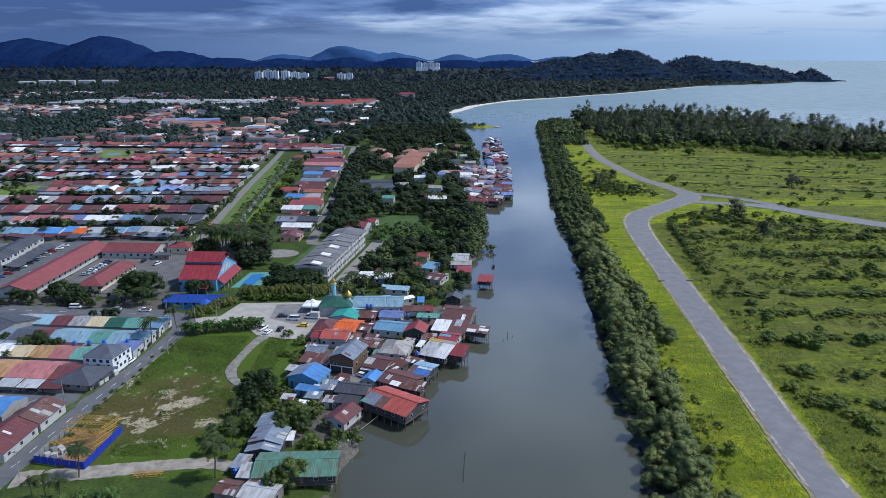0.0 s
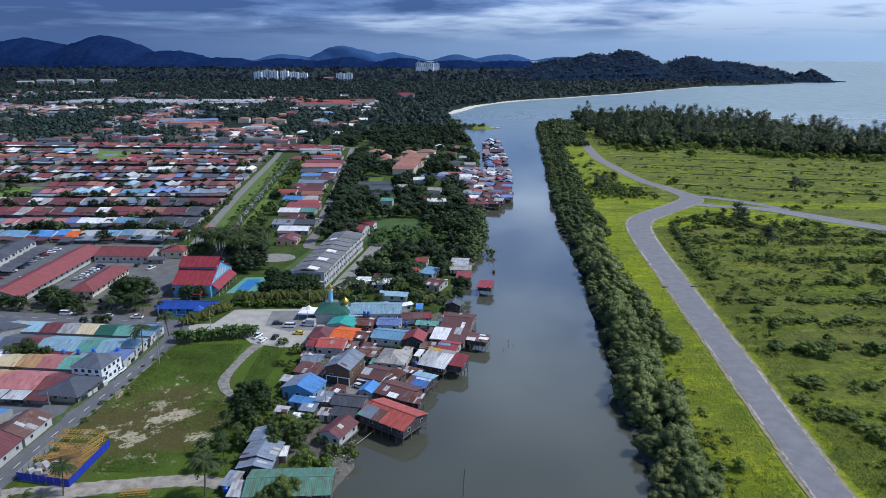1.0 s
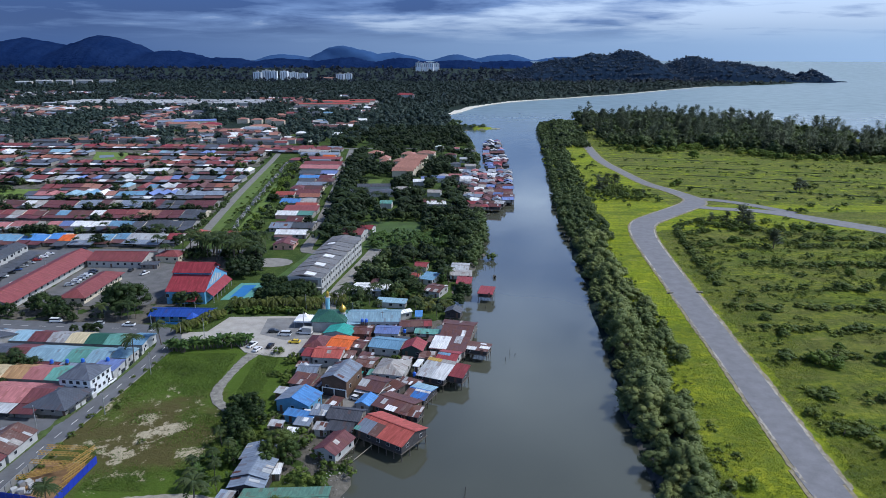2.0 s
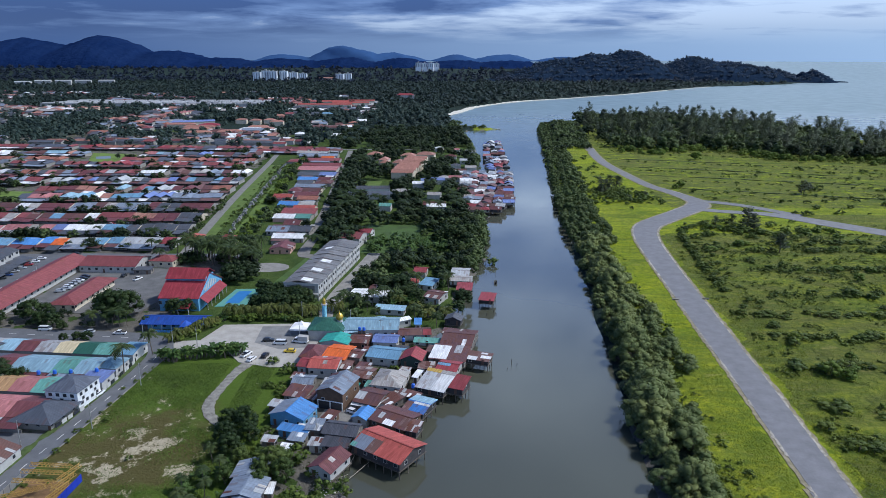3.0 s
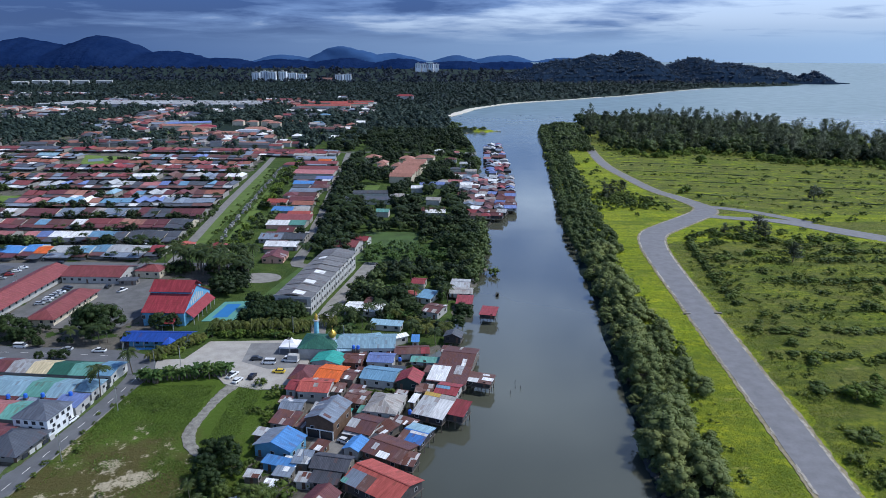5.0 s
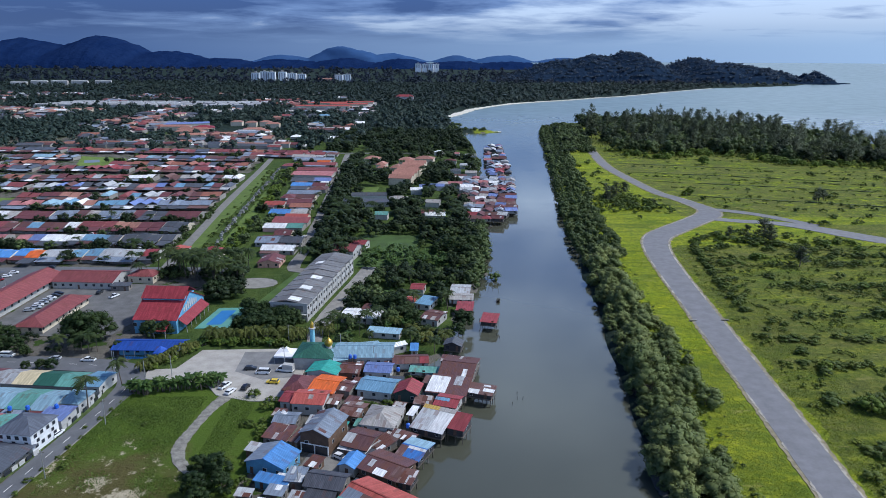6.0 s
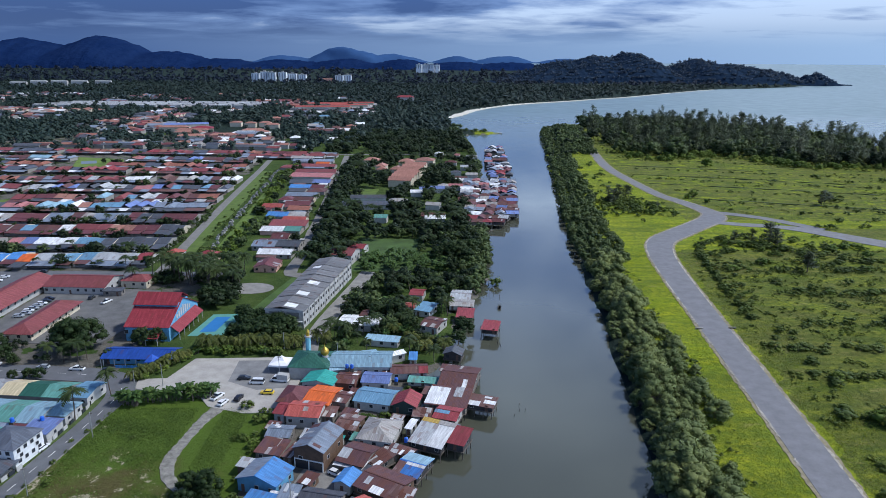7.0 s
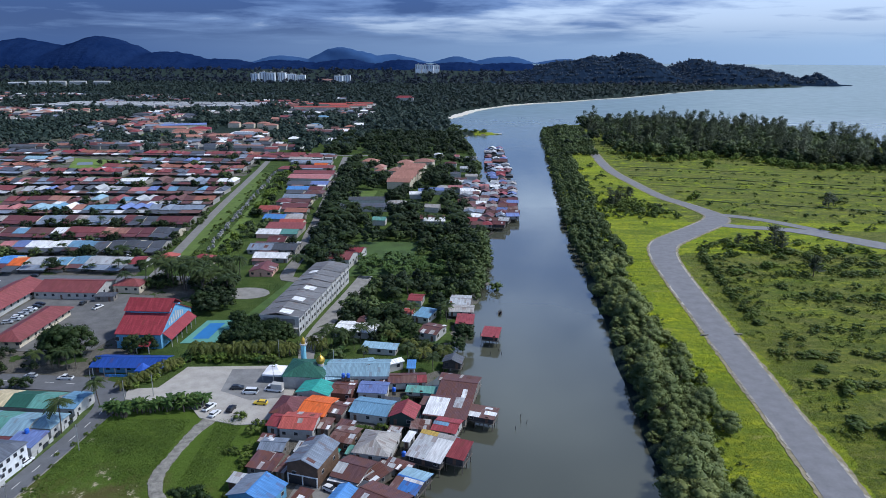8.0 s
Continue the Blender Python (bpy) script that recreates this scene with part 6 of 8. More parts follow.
def dome_hall():
    """The prayer hall: green hip roof, gilded onion dome, pale blue tower."""
    h = empty("prayer_hall", pose(-44.3, 264.5, 0, 0, 0, -3), "white prayer hall with green hip roof and gold dome", "building")
    wall_part(14, 14, -0.2, 4.4, 2.2, "hip", wall_mat("white"), h)
    roof_part("roof", slopes_of("hip", 14, 14, 4.4, 2.2), roof_mat("darkgreen"), h)
    gold = plain("gilded_dome", (0.62, 0.40, 0.07), 0.28, 0.75, vary=0.15)
    bm = bmesh.new()
    prof = [(1.25, 0), (1.35, 0.25), (1.75, 0.9), (1.9, 1.5), (1.72, 2.2), (1.2, 2.9), (0.6, 3.4), (0.22, 3.9), (0.06, 4.5), (0.02, 5.2)]
    rings = [[bm.verts.new((r * math.cos(k * math.pi / 10), r * math.sin(k * math.pi / 10), z)) for k in range(20)] for r, z in prof]
    for a, b in zip(rings[:-1], rings[1:]):
        for k in range(20):
            bm.faces.new((a[k], a[(k + 1) % 20], b[(k + 1) % 20], b[k]))
    bm.faces.new(rings[-1])
    dome = part("dome", bm, gold, h, "gilded onion dome", True)
    dome.location = (4.2, 0.5, 5.9)
    dome.scale = (0.8, 0.8, 0.8)
    bm = bmesh.new()
    tube(bm, (4.2, 0.5, 5.2), (4.2, 0.5, 6.0), 1.2, 1.1, 16)
    part("drum", bm, FRAME, h)
    t = empty("minaret", pose(-47.3, 272.5, 0), "slender pale blue tower with a small dome", "tower")
    blue = plain("pale_blue_render", (0.22, 0.50, 0.62), 0.8, vary=0.12)
    bm = bmesh.new()
    tube(bm, (0, 0, -0.3), (0, 0, 9.2), 0.95, 0.85, 10)
    part("shaft", bm, blue, t)
    bm = bmesh.new()
    tube(bm, (0, 0, 9.2), (0, 0, 9.6), 1.25, 1.25, 10)
    part("gallery", bm, FRAME, t)
    bm = bmesh.new()
    tube(bm, (0, 0, 9.6), (0, 0, 11.0), 0.65, 0.6, 10)
    tube(bm, (0, 0, 11.0), (0, 0, 12.2), 0.75, 0.05, 10)
    part("cap", bm, gold, t)
    house(-27.5, 266.0, 21.0, 13.5, 1, 4.0, 1.7, "gx", "paleblue", "white", label="long white annex with pale blue metal roof", name="annex", category="building")

dome_hall()

# ---- terraced streets ----
TERRACE = {}

class Joined:
    """Houses too many to count, in one mesh."""
    def __init__(self):
        self.bm = bmesh.new()
        self.uv = self.bm.loops.layers.uv.new("UVMap")
        self.mats = []

    def slot(self, mat):
        if mat not in self.mats:
            self.mats.append(mat)
        return self.mats.index(mat)

    def house(self, x, y, w, d, rot, eave, rise, style, roof, wall, porch=""):
        m = pose(x, y, 0, 0, 0, rot)
        k = len(self.bm.faces)
        for q in slopes_of(style, w, d, eave, rise):
            q = [m @ Vector(p) for p in q]
            n = len(self.bm.faces)
            slab_on(self.bm, self.uv, q)
            self.bm.faces.ensure_lookup_table()
            for f in self.bm.faces[n:]:
                f.material_index = self.slot(roof_mat(roof))
        if porch:
            n = len(self.bm.faces)
            for sgn, deep in ((-1, 6.5), (1, 5.0)):
                q = [(-w / 2, sgn * (d / 2 + deep), 2.3), (w / 2, sgn * (d / 2 + deep), 2.3), (w / 2, sgn * (d / 2 - 0.2), 2.9), (-w / 2, sgn * (d / 2 - 0.2), 2.9)]
                slab_on(self.bm, self.uv, [m @ Vector(p) for p in (q if sgn < 0 else [q[1], q[0], q[3], q[2]])])
            self.bm.faces.ensure_lookup_table()
            for f in self.bm.faces[n:]:
                f.material_index = self.slot(roof_mat(porch))
        n = len(self.bm.faces)
        a, b = w / 2 - 0.4, d / 2 - 0.4
        ring = [m @ Vector((*p, 0)) for p in ((-a, -b), (a, -b), (a, b), (-a, b))]
        for i in range(4):
            p, q = ring[i], ring[(i + 1) % 4]
            for z0, z1, mat in ((-0.3, 1.0, wall_mat(wall)), (1.0, min(2.3, eave), GLASS if i == 0 else wall_mat(wall)), (min(2.3, eave), eave + 0.1, wall_mat(wall))):
                f = self.bm.faces.new([self.bm.verts.new(v) for v in ((p.x, p.y, z0), (q.x, q.y, z0), (q.x, q.y, z1), (p.x, p.y, z1))])
                f.material_index = self.slot(mat)

    def finish(self, name, label, category):
        me = bpy.data.meshes.new(name)
        self.bm.to_mesh(me)
        self.bm.free()
        for mat in self.mats:
            me.materials.append(mat)
        tagged(new(name, me), label, category, kind="stuff")

JOIN = Joined()

def terrace_house(x, y, rot, w, d, roof, wall="white", porch=True, rise=1.7, two=False):
    """One unit of a terrace; alike units share their meshes."""
    key = (w, d, roof, wall, porch, two)
    if key in TERRACE:
        ob = TERRACE[key]
        return fast_copy(ob[0], ob[1], pose(x, y, 0, 0, 0, rot))
    eave = 6.0 if two else 3.0
    h = empty("terrace_house", pose(x, y, 0, 0, 0, rot), f"{WALL[wall][1]} terraced house with {ROOF[roof][2]} metal roof", "house", "terraced houses")
    wall_part(w + 0.88, d, -0.3, eave, rise, "gx", wall_mat(wall), h)
    roof_part("roof", slopes_of("gx", w, d, eave, rise), roof_mat(roof), h)
    if porch:
        deep = 5.0 + hash_text(roof) % 4
        q = ((-w / 2 + 0.2, -d / 2 - deep, 2.3), (w / 2 - 0.2, -d / 2 - deep, 2.3), (w / 2 - 0.2, -d / 2 + 0.2, 2.9), (-w / 2 + 0.2, -d / 2 + 0.2, 2.9))
        roof_part("porch_roof", [q], roof_mat(("zinc", "slate", "rustmaroon", "zincblue", "maroon")[hash_text(roof) % 5]), h, 0.08)
        box_part("porch_wall", (-w / 2 + 0.3, w / 2 - 0.3, -d / 2 - 2.9, -d / 2 - 2.7, -0.2, 0.9), plain("porch_wall", (0.26, 0.25, 0.24), 0.9), h)
    box_part("window", (-w / 4 - 0.9, -w / 4 + 0.9, -d / 2 + 0.38, -d / 2 + 0.5, 1.1, 2.4), GLASS, h)
    box_part("door", (w / 4 - 0.5, w / 4 + 0.5, -d / 2 + 0.38, -d / 2 + 0.48, 0.0, 2.1), DOOR, h)
    if two:
        for px in (-w / 4, w / 4):
            box_part("window", (px - 0.8, px + 0.8, -d / 2 + 0.38, -d / 2 + 0.5, 4.2, 5.4), GLASS, h)
    TERRACE[key] = (h, [o for o in bpy.data.objects if o.parent == h])
    return h

MIXED = ["tile", "maroon", "zincblue", "slate", "maroon", "grey", "terracotta", "zincblue", "rustmaroon", "tile", "pink", "rustmaroon", "lightblue", "slate", "zinc", "salmon", "rustpatch", "maroon", "slate", "tile", "grey", "violetblue", "zincwarm", "zinc", "white", "lightblue", "zinc", "white", "zincblue", "paleblue"]

FRONT = ["red", "maroon", "lightblue", "tile", "blue", "maroon", "pink", "zincblue", "orange", "red", "zinc", "pink", "lightblue"]

def terrace_row(y, x0, x1, rot, d, rnd, w=7.0, bias=None, gap=0.05, facing=0, slope=0.0):
    x = x0
    run, roof = 0, "tile"
    while x > x1:
        if run <= 0:
            roof, run = rnd.choice(bias or MIXED), rnd.choice((1, 1, 2, 2, 3))
        if -385 < x - w / 2 < -322 and 690 < y < 770 or -355 < x < -312 and 505 < y < 552:
            run, x = run - 1, x - w - 0.02
            continue
        if y > 515:
            if rnd.random() > gap:
                JOIN.house(x - w / 2, y + slope * (x - x0) + rnd.uniform(-1.2, 1.2), w, d + rnd.uniform(-1, 3), rot + rnd.uniform(-3, 3), rnd.uniform(2.9, 3.7), rnd.uniform(1.3, 2.3), rnd.choice(("gx", "gx", "gx", "hip", "gy")), roof, "dingy", rnd.choice(("zinc", "maroon", "rustmaroon", "slate", "zincblue", "white", "rustpatch", "slate", "zincblue")))
        elif rnd.random() > gap:
            terrace_house(x - w / 2, y + slope * (x - x0) + rnd.uniform(-2.0, 2.0), rot + facing + rnd.uniform(-3, 3), w, d, roof, rnd.choice(("white", "dingy", "cream", "dingy")))
        run -= 1
        x -= w + 0.02

COLUMN = ((-89.4, 381, 10.5, 10, "gy", "maroon", "pinkish"), (-90.5, 403.5, 17.5, 7.5, "gx", "white", "dingy"), (-100.5, 421, 12, 11, "gx", "zincblue", "dingy"), (-87.5, 421.5, 13, 11, "gx", "slate", "dingy"),
          (-95.5, 437, 9, 9, "gx", "maroon", "cream"), (-104.5, 455, 13, 10, "gx", "white", "pinkish"), (-92.8, 455, 10.5, 9, "gx", "palegreen", "dingy"), (-98, 467.5, 22, 7, "shed", "tile", "dingy"),
          (-97, 481.5, 14, 9, "gx", "redorange", "cream"), (-110.7, 495.5, 13, 11, "gx", "blue", "dingy"), (-98.6, 496, 11.5, 11, "gx", "zincwarm", "dingy"), (-121, 522, 13, 9, "gx", "redorange", "white"),
          (-101, 515, 14, 9, "gx", "terracotta", "dingy"), (-105, 531.5, 17, 10, "gx", "maroon", "dingy"), (-117, 548, 10, 9, "hip", "maroon", "dingy"), (-104, 547, 13, 9, "gx", "rustmaroon", "cream"),
          (-109, 564.5, 23, 11, "gx", "zincblue", "dingy"), (-101, 581, 13, 9, "hip", "rustmaroon", "dingy"), (-116, 582, 12, 9, "gx", "slate", "dingy"), (-117, 598, 16, 10, "gx", "blue", "white"), (-103.5, 598, 11, 10, "gx", "maroon", "dingy"),
          (-121, 621, 18, 12, "gx", "slate", "dingy"), (-104, 622, 14, 12, "gx", "violetblue", "dingy"), (-118, 655, 36, 20, "gx", "pink", "white"), (-119, 678, 36, 13, "gx", "tile", "dingy"), (-123, 711, 32, 13, "gx", "tile", "dingy"),
          (-121, 724, 12, 8, "gx", "orange", "white"), (-150, 703, 14, 11, "hip", "tile", "dingy"), (-134, 744, 40, 10, "gx", "zincblue", "dingy"), (-150, 766, 22, 9, "gx", "zincwarm", "white"), (-124, 786, 14, 11, "hip", "rustmaroon", "dingy"))

def terraces():
    rnd = random.Random(101)
    # beside the main road, row by row; roofs read from west to east
    def named(y, x_east, rot, d, roofs, w, porch=True, facing=0):
        x = x_east
        for r in roofs:
            terrace_house(x - w / 2, y + (x_east - x) * 0.09, rot + facing, w, d, r, "dingy", porch=porch)
            x -= w + 0.02
    named(201.5, -119.0, -5, 13, ["maroon", "pink", "pink", "ochre", "salmon", "maroon", "zinc", "white", "terracotta", "pink"], 7.4)
    named(215.5, -120.5, -5, 11, ["palegreen", "pink", "ochre", "cream", "white", "zinc", "grey", "maroon"], 7.4, False, 180)
    named(243.5, -115.5, -4, 10.5, ["palegreen", "darkgreen", "cream", "zinc", "maroon", "paleblue", "zinc", "lightblue", "grey", "grey"], 7.2, False, 180)
    named(229.5, -114.5, -5, 13, ["paleblue", "palegreen", "paleblue", "paleblue", "maroon", "grey", "zincblue", "white", "maroon"], 7.4)
    named(178.0, -126.5, -5, 12, ["blue", "zinc", "maroon", "pink"], 7.4, False, 180)
    house(-118.6, 174.5, 11.5, 12.5, -4, 2.9, 2.2, "gy", "ruststripe", "white", label="white house with rust-striped metal roof by the road")
    house(-120.0, 160.5, 12.5, 15.0, -3, 2.9, 2.4, "gy", "maroon", "white", label="white house with maroon metal roof by the road")
    named(165.0, -127.5, -5, 12, ["maroon", "zinc", "blue"], 7.4)
    named(148.0, -116.5, -5, 12, ["terracotta", "maroon", "zinc", "grey"], 7.4)
    villa = house(-114.6, 210.5, 11.5, 11.5, -8, 6.0, 2.3, "hip", "grey", "bright", label="white two-storey house with grey hip roof")
    for k in (-3.6, -1.2, 1.2, 3.6):
        window(villa, k, -5.3, 4.8, "f", 1.3, 1.2)
        window(villa, 5.3, k, 4.8, "r", 1.3, 1.2)
        window(villa, 5.3, k, 1.9, "r", 1.3, 1.2)
    house(-117.0, 199.3, 14.0, 14.5, -8, 2.7, 2.6, "hip", "grey", "dingy", label="white corner bungalow with grey hip roof", name="bungalow", inset=1.6)
    house(-112.8, 221.5, 8.5, 8.0, -6, 3.0, 0.6, "shed", "violetblue", "white", label="white house extension with violet-blue metal roof")
    house(-168.0, 240.0, 15.0, 20.0, -28, 4.2, 1.6, "gx", "slate", "dingy", label="grey-walled hall with dark slate-grey roof")
    house(-68.0, 284.0, 13.0, 4.0, 2, 2.4, 0.4, "shed", "darkslate", "greywood", label="low dark shelter behind the car park", name="shelter", category="shelter")
    house(-112.2, 231.0, 8.0, 9.0, -6, 3.4, 1.5, "hip", "paleblue", "white")
    house(-111.2, 243.5, 7.0, 11.0, -5, 3.2, 1.0, "gx", "lightblue", "white")
    # the streets beyond the market
    for y in (392, 424, 456, 488, 520, 550, 590, 630):
        x0 = -152 - 0.105 * (y - 400)
        x1 = -0.62 * y - 60
        terrace_row(y, x0, x1, -1, 14.5, rnd, 7.4, bias={392: FRONT, 424: FRONT[::2] + MIXED}.get(y), facing=0, slope=0.03)
    # the row that closes the avenue
    for y, xa, xb in ((776, -128, -212), (792, -118, -200)):
        terrace_row(y, xa, xb, -2, 11, rnd, 8.0, bias=["tile", "maroon", "tile", "zincblue", "rustmaroon"], slope=-0.02)
    red = ["tile", "tile", "terracotta", "tile", "red", "grey"]
    for y in (672, 702, 745, 798):
        x0 = -158 - 0.105 * (y - 400)
        terrace_row(y, x0, -0.60 * y - 40, -1, 14, rnd, 7.5, bias=red if y != 745 else None, slope=-0.03)
    # row of shops at the market's end
    for i in range(6):
        terrace_house(-224 - 0.8 * i, 322 + 7.2 * i, 84, 7.0, 12, "slate", "white", True, 1.5, True)
    terrace_row(300, -236, -290, -3, 12, rnd, 7.2)
    terrace_row(330, -245, -300, -3, 12, rnd, 7.2)
    # houses between the grass strip and the lane
    for x, y, w, d, style, roof, wall in COLUMN:
        house(x, y + 1, w + 1.5, d + 3.5, -3 + rnd.uniform(-2, 2), 2.6, 1.7, style, roof, wall, detail=y < 440)
        for k in range(2):
            if rnd.random() < 0.75:
                house(x + rnd.uniform(-0.3, 0.3) * w, y - d / 2 - 3.2 if k else y + d / 2 + 4.0, rnd.uniform(0.35, 0.7) * w, rnd.uniform(3.5, 5), -3, 2.1, 0.5, "shed", rnd.choice(("zinc", "rustmaroon", "zincblue", "maroon", "white", "rustpatch", "slate")), "dingy", detail=False)
    house(-143, 398, 9, 10, -6, 3.6, 2.0, "hip", "redorange", "white")
    house(-124, 396, 10, 9, -6, 3.6, 2.0, "hip", "red", "cream")

terraces()

def tombs():
    """Low pale plinths in a line on the grass strip."""
    stone = plain("pale_plinth", (0.26, 0.26, 0.25), 0.9, vary=0.3)
    rnd = random.Random(55)
    for i in range(60):
        y = 405 + i * 4.9
        x = -130.5 - 0.0985 * (y - 413) + rnd.uniform(-1.6, 1.6)
        if rnd.random() < 0.15:
            continue
        t = empty("plinth", pose(x, y, 0, 0, 0, rnd.uniform(-8, 8)), "low pale concrete plinth with a post on grass", "plinth", "plinths on the grass strip")
        w, d = rnd.choice(((1.6, 2.2), (2.2, 2.6), (1.3, 1.8)))
        box_part("base", (-w / 2, w / 2, -d / 2, d / 2, -0.2, 0.7), stone, t)
        box_part("block", (-w / 3, w / 3, -d / 3, d / 3, 0.7, 1.5), stone, t)
        box_part("post", (w / 2 - 0.2, w / 2, -0.1, 0.1, 0.7, 2.4), stone, t)

tombs()

# ---- far stilt village ----
def far_village():
    rnd = random.Random(61)
    roofs = ["zinc", "white", "maroon", "zincwarm", "zincblue", "rustmaroon", "slate", "maroon", "pink", "rustpatch", "zincblue", "red", "rustmaroon", "violetblue", "rustmaroon"]
    r = 0
    # the outer line of houses stands over the water
    for y in range(480, 866, 11):
        edge = float(np.interp(y, [476, 503, 565, 660, 730, 858], [38, 50, 57, 63, 64, 68]))
        for k in range(7):
            x = edge - 4.5 - 7.4 * k + rnd.uniform(-1.3, 1.3)
            if x < 12 or y > 640 and k > 2 or y > 640 and rnd.random() < 0.35:
                continue
            house(x, y + rnd.uniform(-2.5, 2.5), rnd.uniform(6.5, 9), rnd.uniform(7, 10), rnd.uniform(-22, 6), 3.0, 1.5, rnd.choice(("gx", "gy", "gx", "gy", "hip")), rnd.choice(roofs), rnd.choice(("dingy", "greywood", "white")), 2 if x > 22 else 1, detail=k < 2 and y < 520, group="far stilt houses")
    # roofs among the trees behind the village
    for x, y, w, d, style, r in GARDEN_HOUSES:
        house(x, y, w, d, rnd.uniform(-12, 4), 3.6, 1.6, style, r, "white", detail=False)
    # orange-roofed houses among trees, the longest in steps
    for x, y, w, d in SALMON_HOUSES:
        house(x, y, w, d, -8, 6.0, 2.4, "hip" if w < 20 else "gx", "salmon", "cream", detail=False, label="cream house with salmon tiled roof among trees")

GARDEN_HOUSES = ((-54, 529, 38, 11, "gx", "grey"), (-57, 553, 27, 10, "gx", "slate"), (-41.5, 487, 9, 8, "gx", "palegreen"), (-34, 541, 14, 9, "hip", "zincwarm"), (-22, 575, 10, 9, "gx", "white"), (-15, 588, 11, 9, "gx", "violetblue"), (-6, 592, 12, 9, "gx", "violetblue"),
                 (-1, 603, 10, 9, "hip", "zincwarm"), (9, 603, 12, 9, "gx", "pink"), (18, 590, 11, 9, "gx", "white"), (17, 577, 10, 8, "gx", "zinc"), (-8, 528, 11, 9, "gx", "zincwarm"), (-7.5, 493, 16, 9, "gx", "maroon"), (-6, 484, 14, 5, "shed", "white"),
                 (-7, 800, 10, 9, "hip", "white"), (10, 787, 12, 9, "gx", "pink"), (28, 773, 12, 9, "gx", "zinc"), (14, 640, 11, 9, "gx", "rustmaroon"), (24, 660, 11, 9, "gx", "zincwarm"), (10, 672, 10, 9, "hip", "slate"), (20, 705, 11, 9, "gx", "zinc"), (6, 735, 12, 9, "hip", "maroon"))
SALMON_HOUSES = ((-37, 617, 20, 13), (-35.5, 631, 20, 13), (-34, 645, 21, 13), (-32.5, 659, 21, 13), (-31, 673, 21, 13), (-29.5, 687, 21, 13), (-28, 701, 21, 13), (-44, 676, 12, 16), (-20, 733, 19, 16), (-38, 724, 15, 14), (-73, 731, 16, 13), (-60, 693, 10, 14), (-58, 672, 9, 9))

def house_near(x, y):
    """True on a house of the gardens, or just in front of one."""
    return any(abs(x - q[0]) < q[2] / 2 + 3 and q[1] - q[3] / 2 - 15 < y < q[1] + q[3] / 2 + 3 for q in GARDEN_HOUSES + SALMON_HOUSES + COLUMN)

def roof_near(x, y, before=11):
    """True on any built house, or so close before it that a crown would hide its roof."""
    return any(abs(x - q[0]) < q[2] / 2 + 2.5 and q[1] - q[3] / 2 - before < y < q[1] + q[3] / 2 + 2 for q in FOOT)

far_village()

# ---- woods on the town side ----
def lane_x(y):
    return float(np.interp(y, [415, 490, 562, 628, 751], [-77.7, -84, -89.7, -94.5, -104]))

def town_trees():
    rnd = random.Random(41)
    for x, y, h in ((-56.9, 194.5, 7.5), (-60.2, 187, 7), (-57, 181, 7), (-62, 196, 6), (-54, 188, 6.5), (-134.6, 279.5, 13.5), (-130, 283, 11.5), (-139, 282, 11), (-167, 277.7, 9), (-162, 279, 7.5), (-172, 280, 7), (-112, 285, 7.5), (-107, 287, 6.5), (-102.7, 328.9, 9), (-98, 330, 8),
                    (-80.5, 308, 8.5), (-78, 304, 8.5), (-73, 305, 8), (-77, 298, 7.5), (-70, 297, 7.5), (-66, 302, 7), (-142, 210, 4), (-149.6, 267.4, 4.5), (-118, 271, 5), (-152, 384, 6)):
        plant("broad", x, y, h, rnd, wide=1.08)
    for x, y, h in ((-43.4, 172, 8.8), (-40, 169, 7.5), (-46, 170, 7), (-38.5, 143.5, 8.5), (-41.5, 141, 6.5), (-42, 176, 6.5), (-45.5, 166, 6), (-53, 176, 6), (-54.5, 168, 5.5), (-35.5, 146, 6)):
        plant("garden", x, y, h, rnd, wide=0.95)
    for x, y, h in ((-147.6, 222, 6), (-143, 222, 6.5), (-139, 223.5, 5.5), (-161, 229, 5), (-184, 273, 7), (-178, 273, 6.5), (-160, 272, 6.5), (-155.5, 271.5, 6), (-139.6, 205, 4), (-134, 203.5, 3.2), (-143, 256.5, 3.5), (-138, 257, 4), (-134.5, 257, 4.2), (-165, 212, 6), (-170, 222, 6), (-175, 216, 5.5)):
        plant("broad", x, y, h, rnd, wide=1.15)
    for x, y, h in ((-145, 224, 7), (-150, 221, 6.5), (-128, 270, 8), (-132, 272, 7.5), (-126, 272, 7)):
        plant("coconut_palm", x, y, h, rnd, wide=1.1)
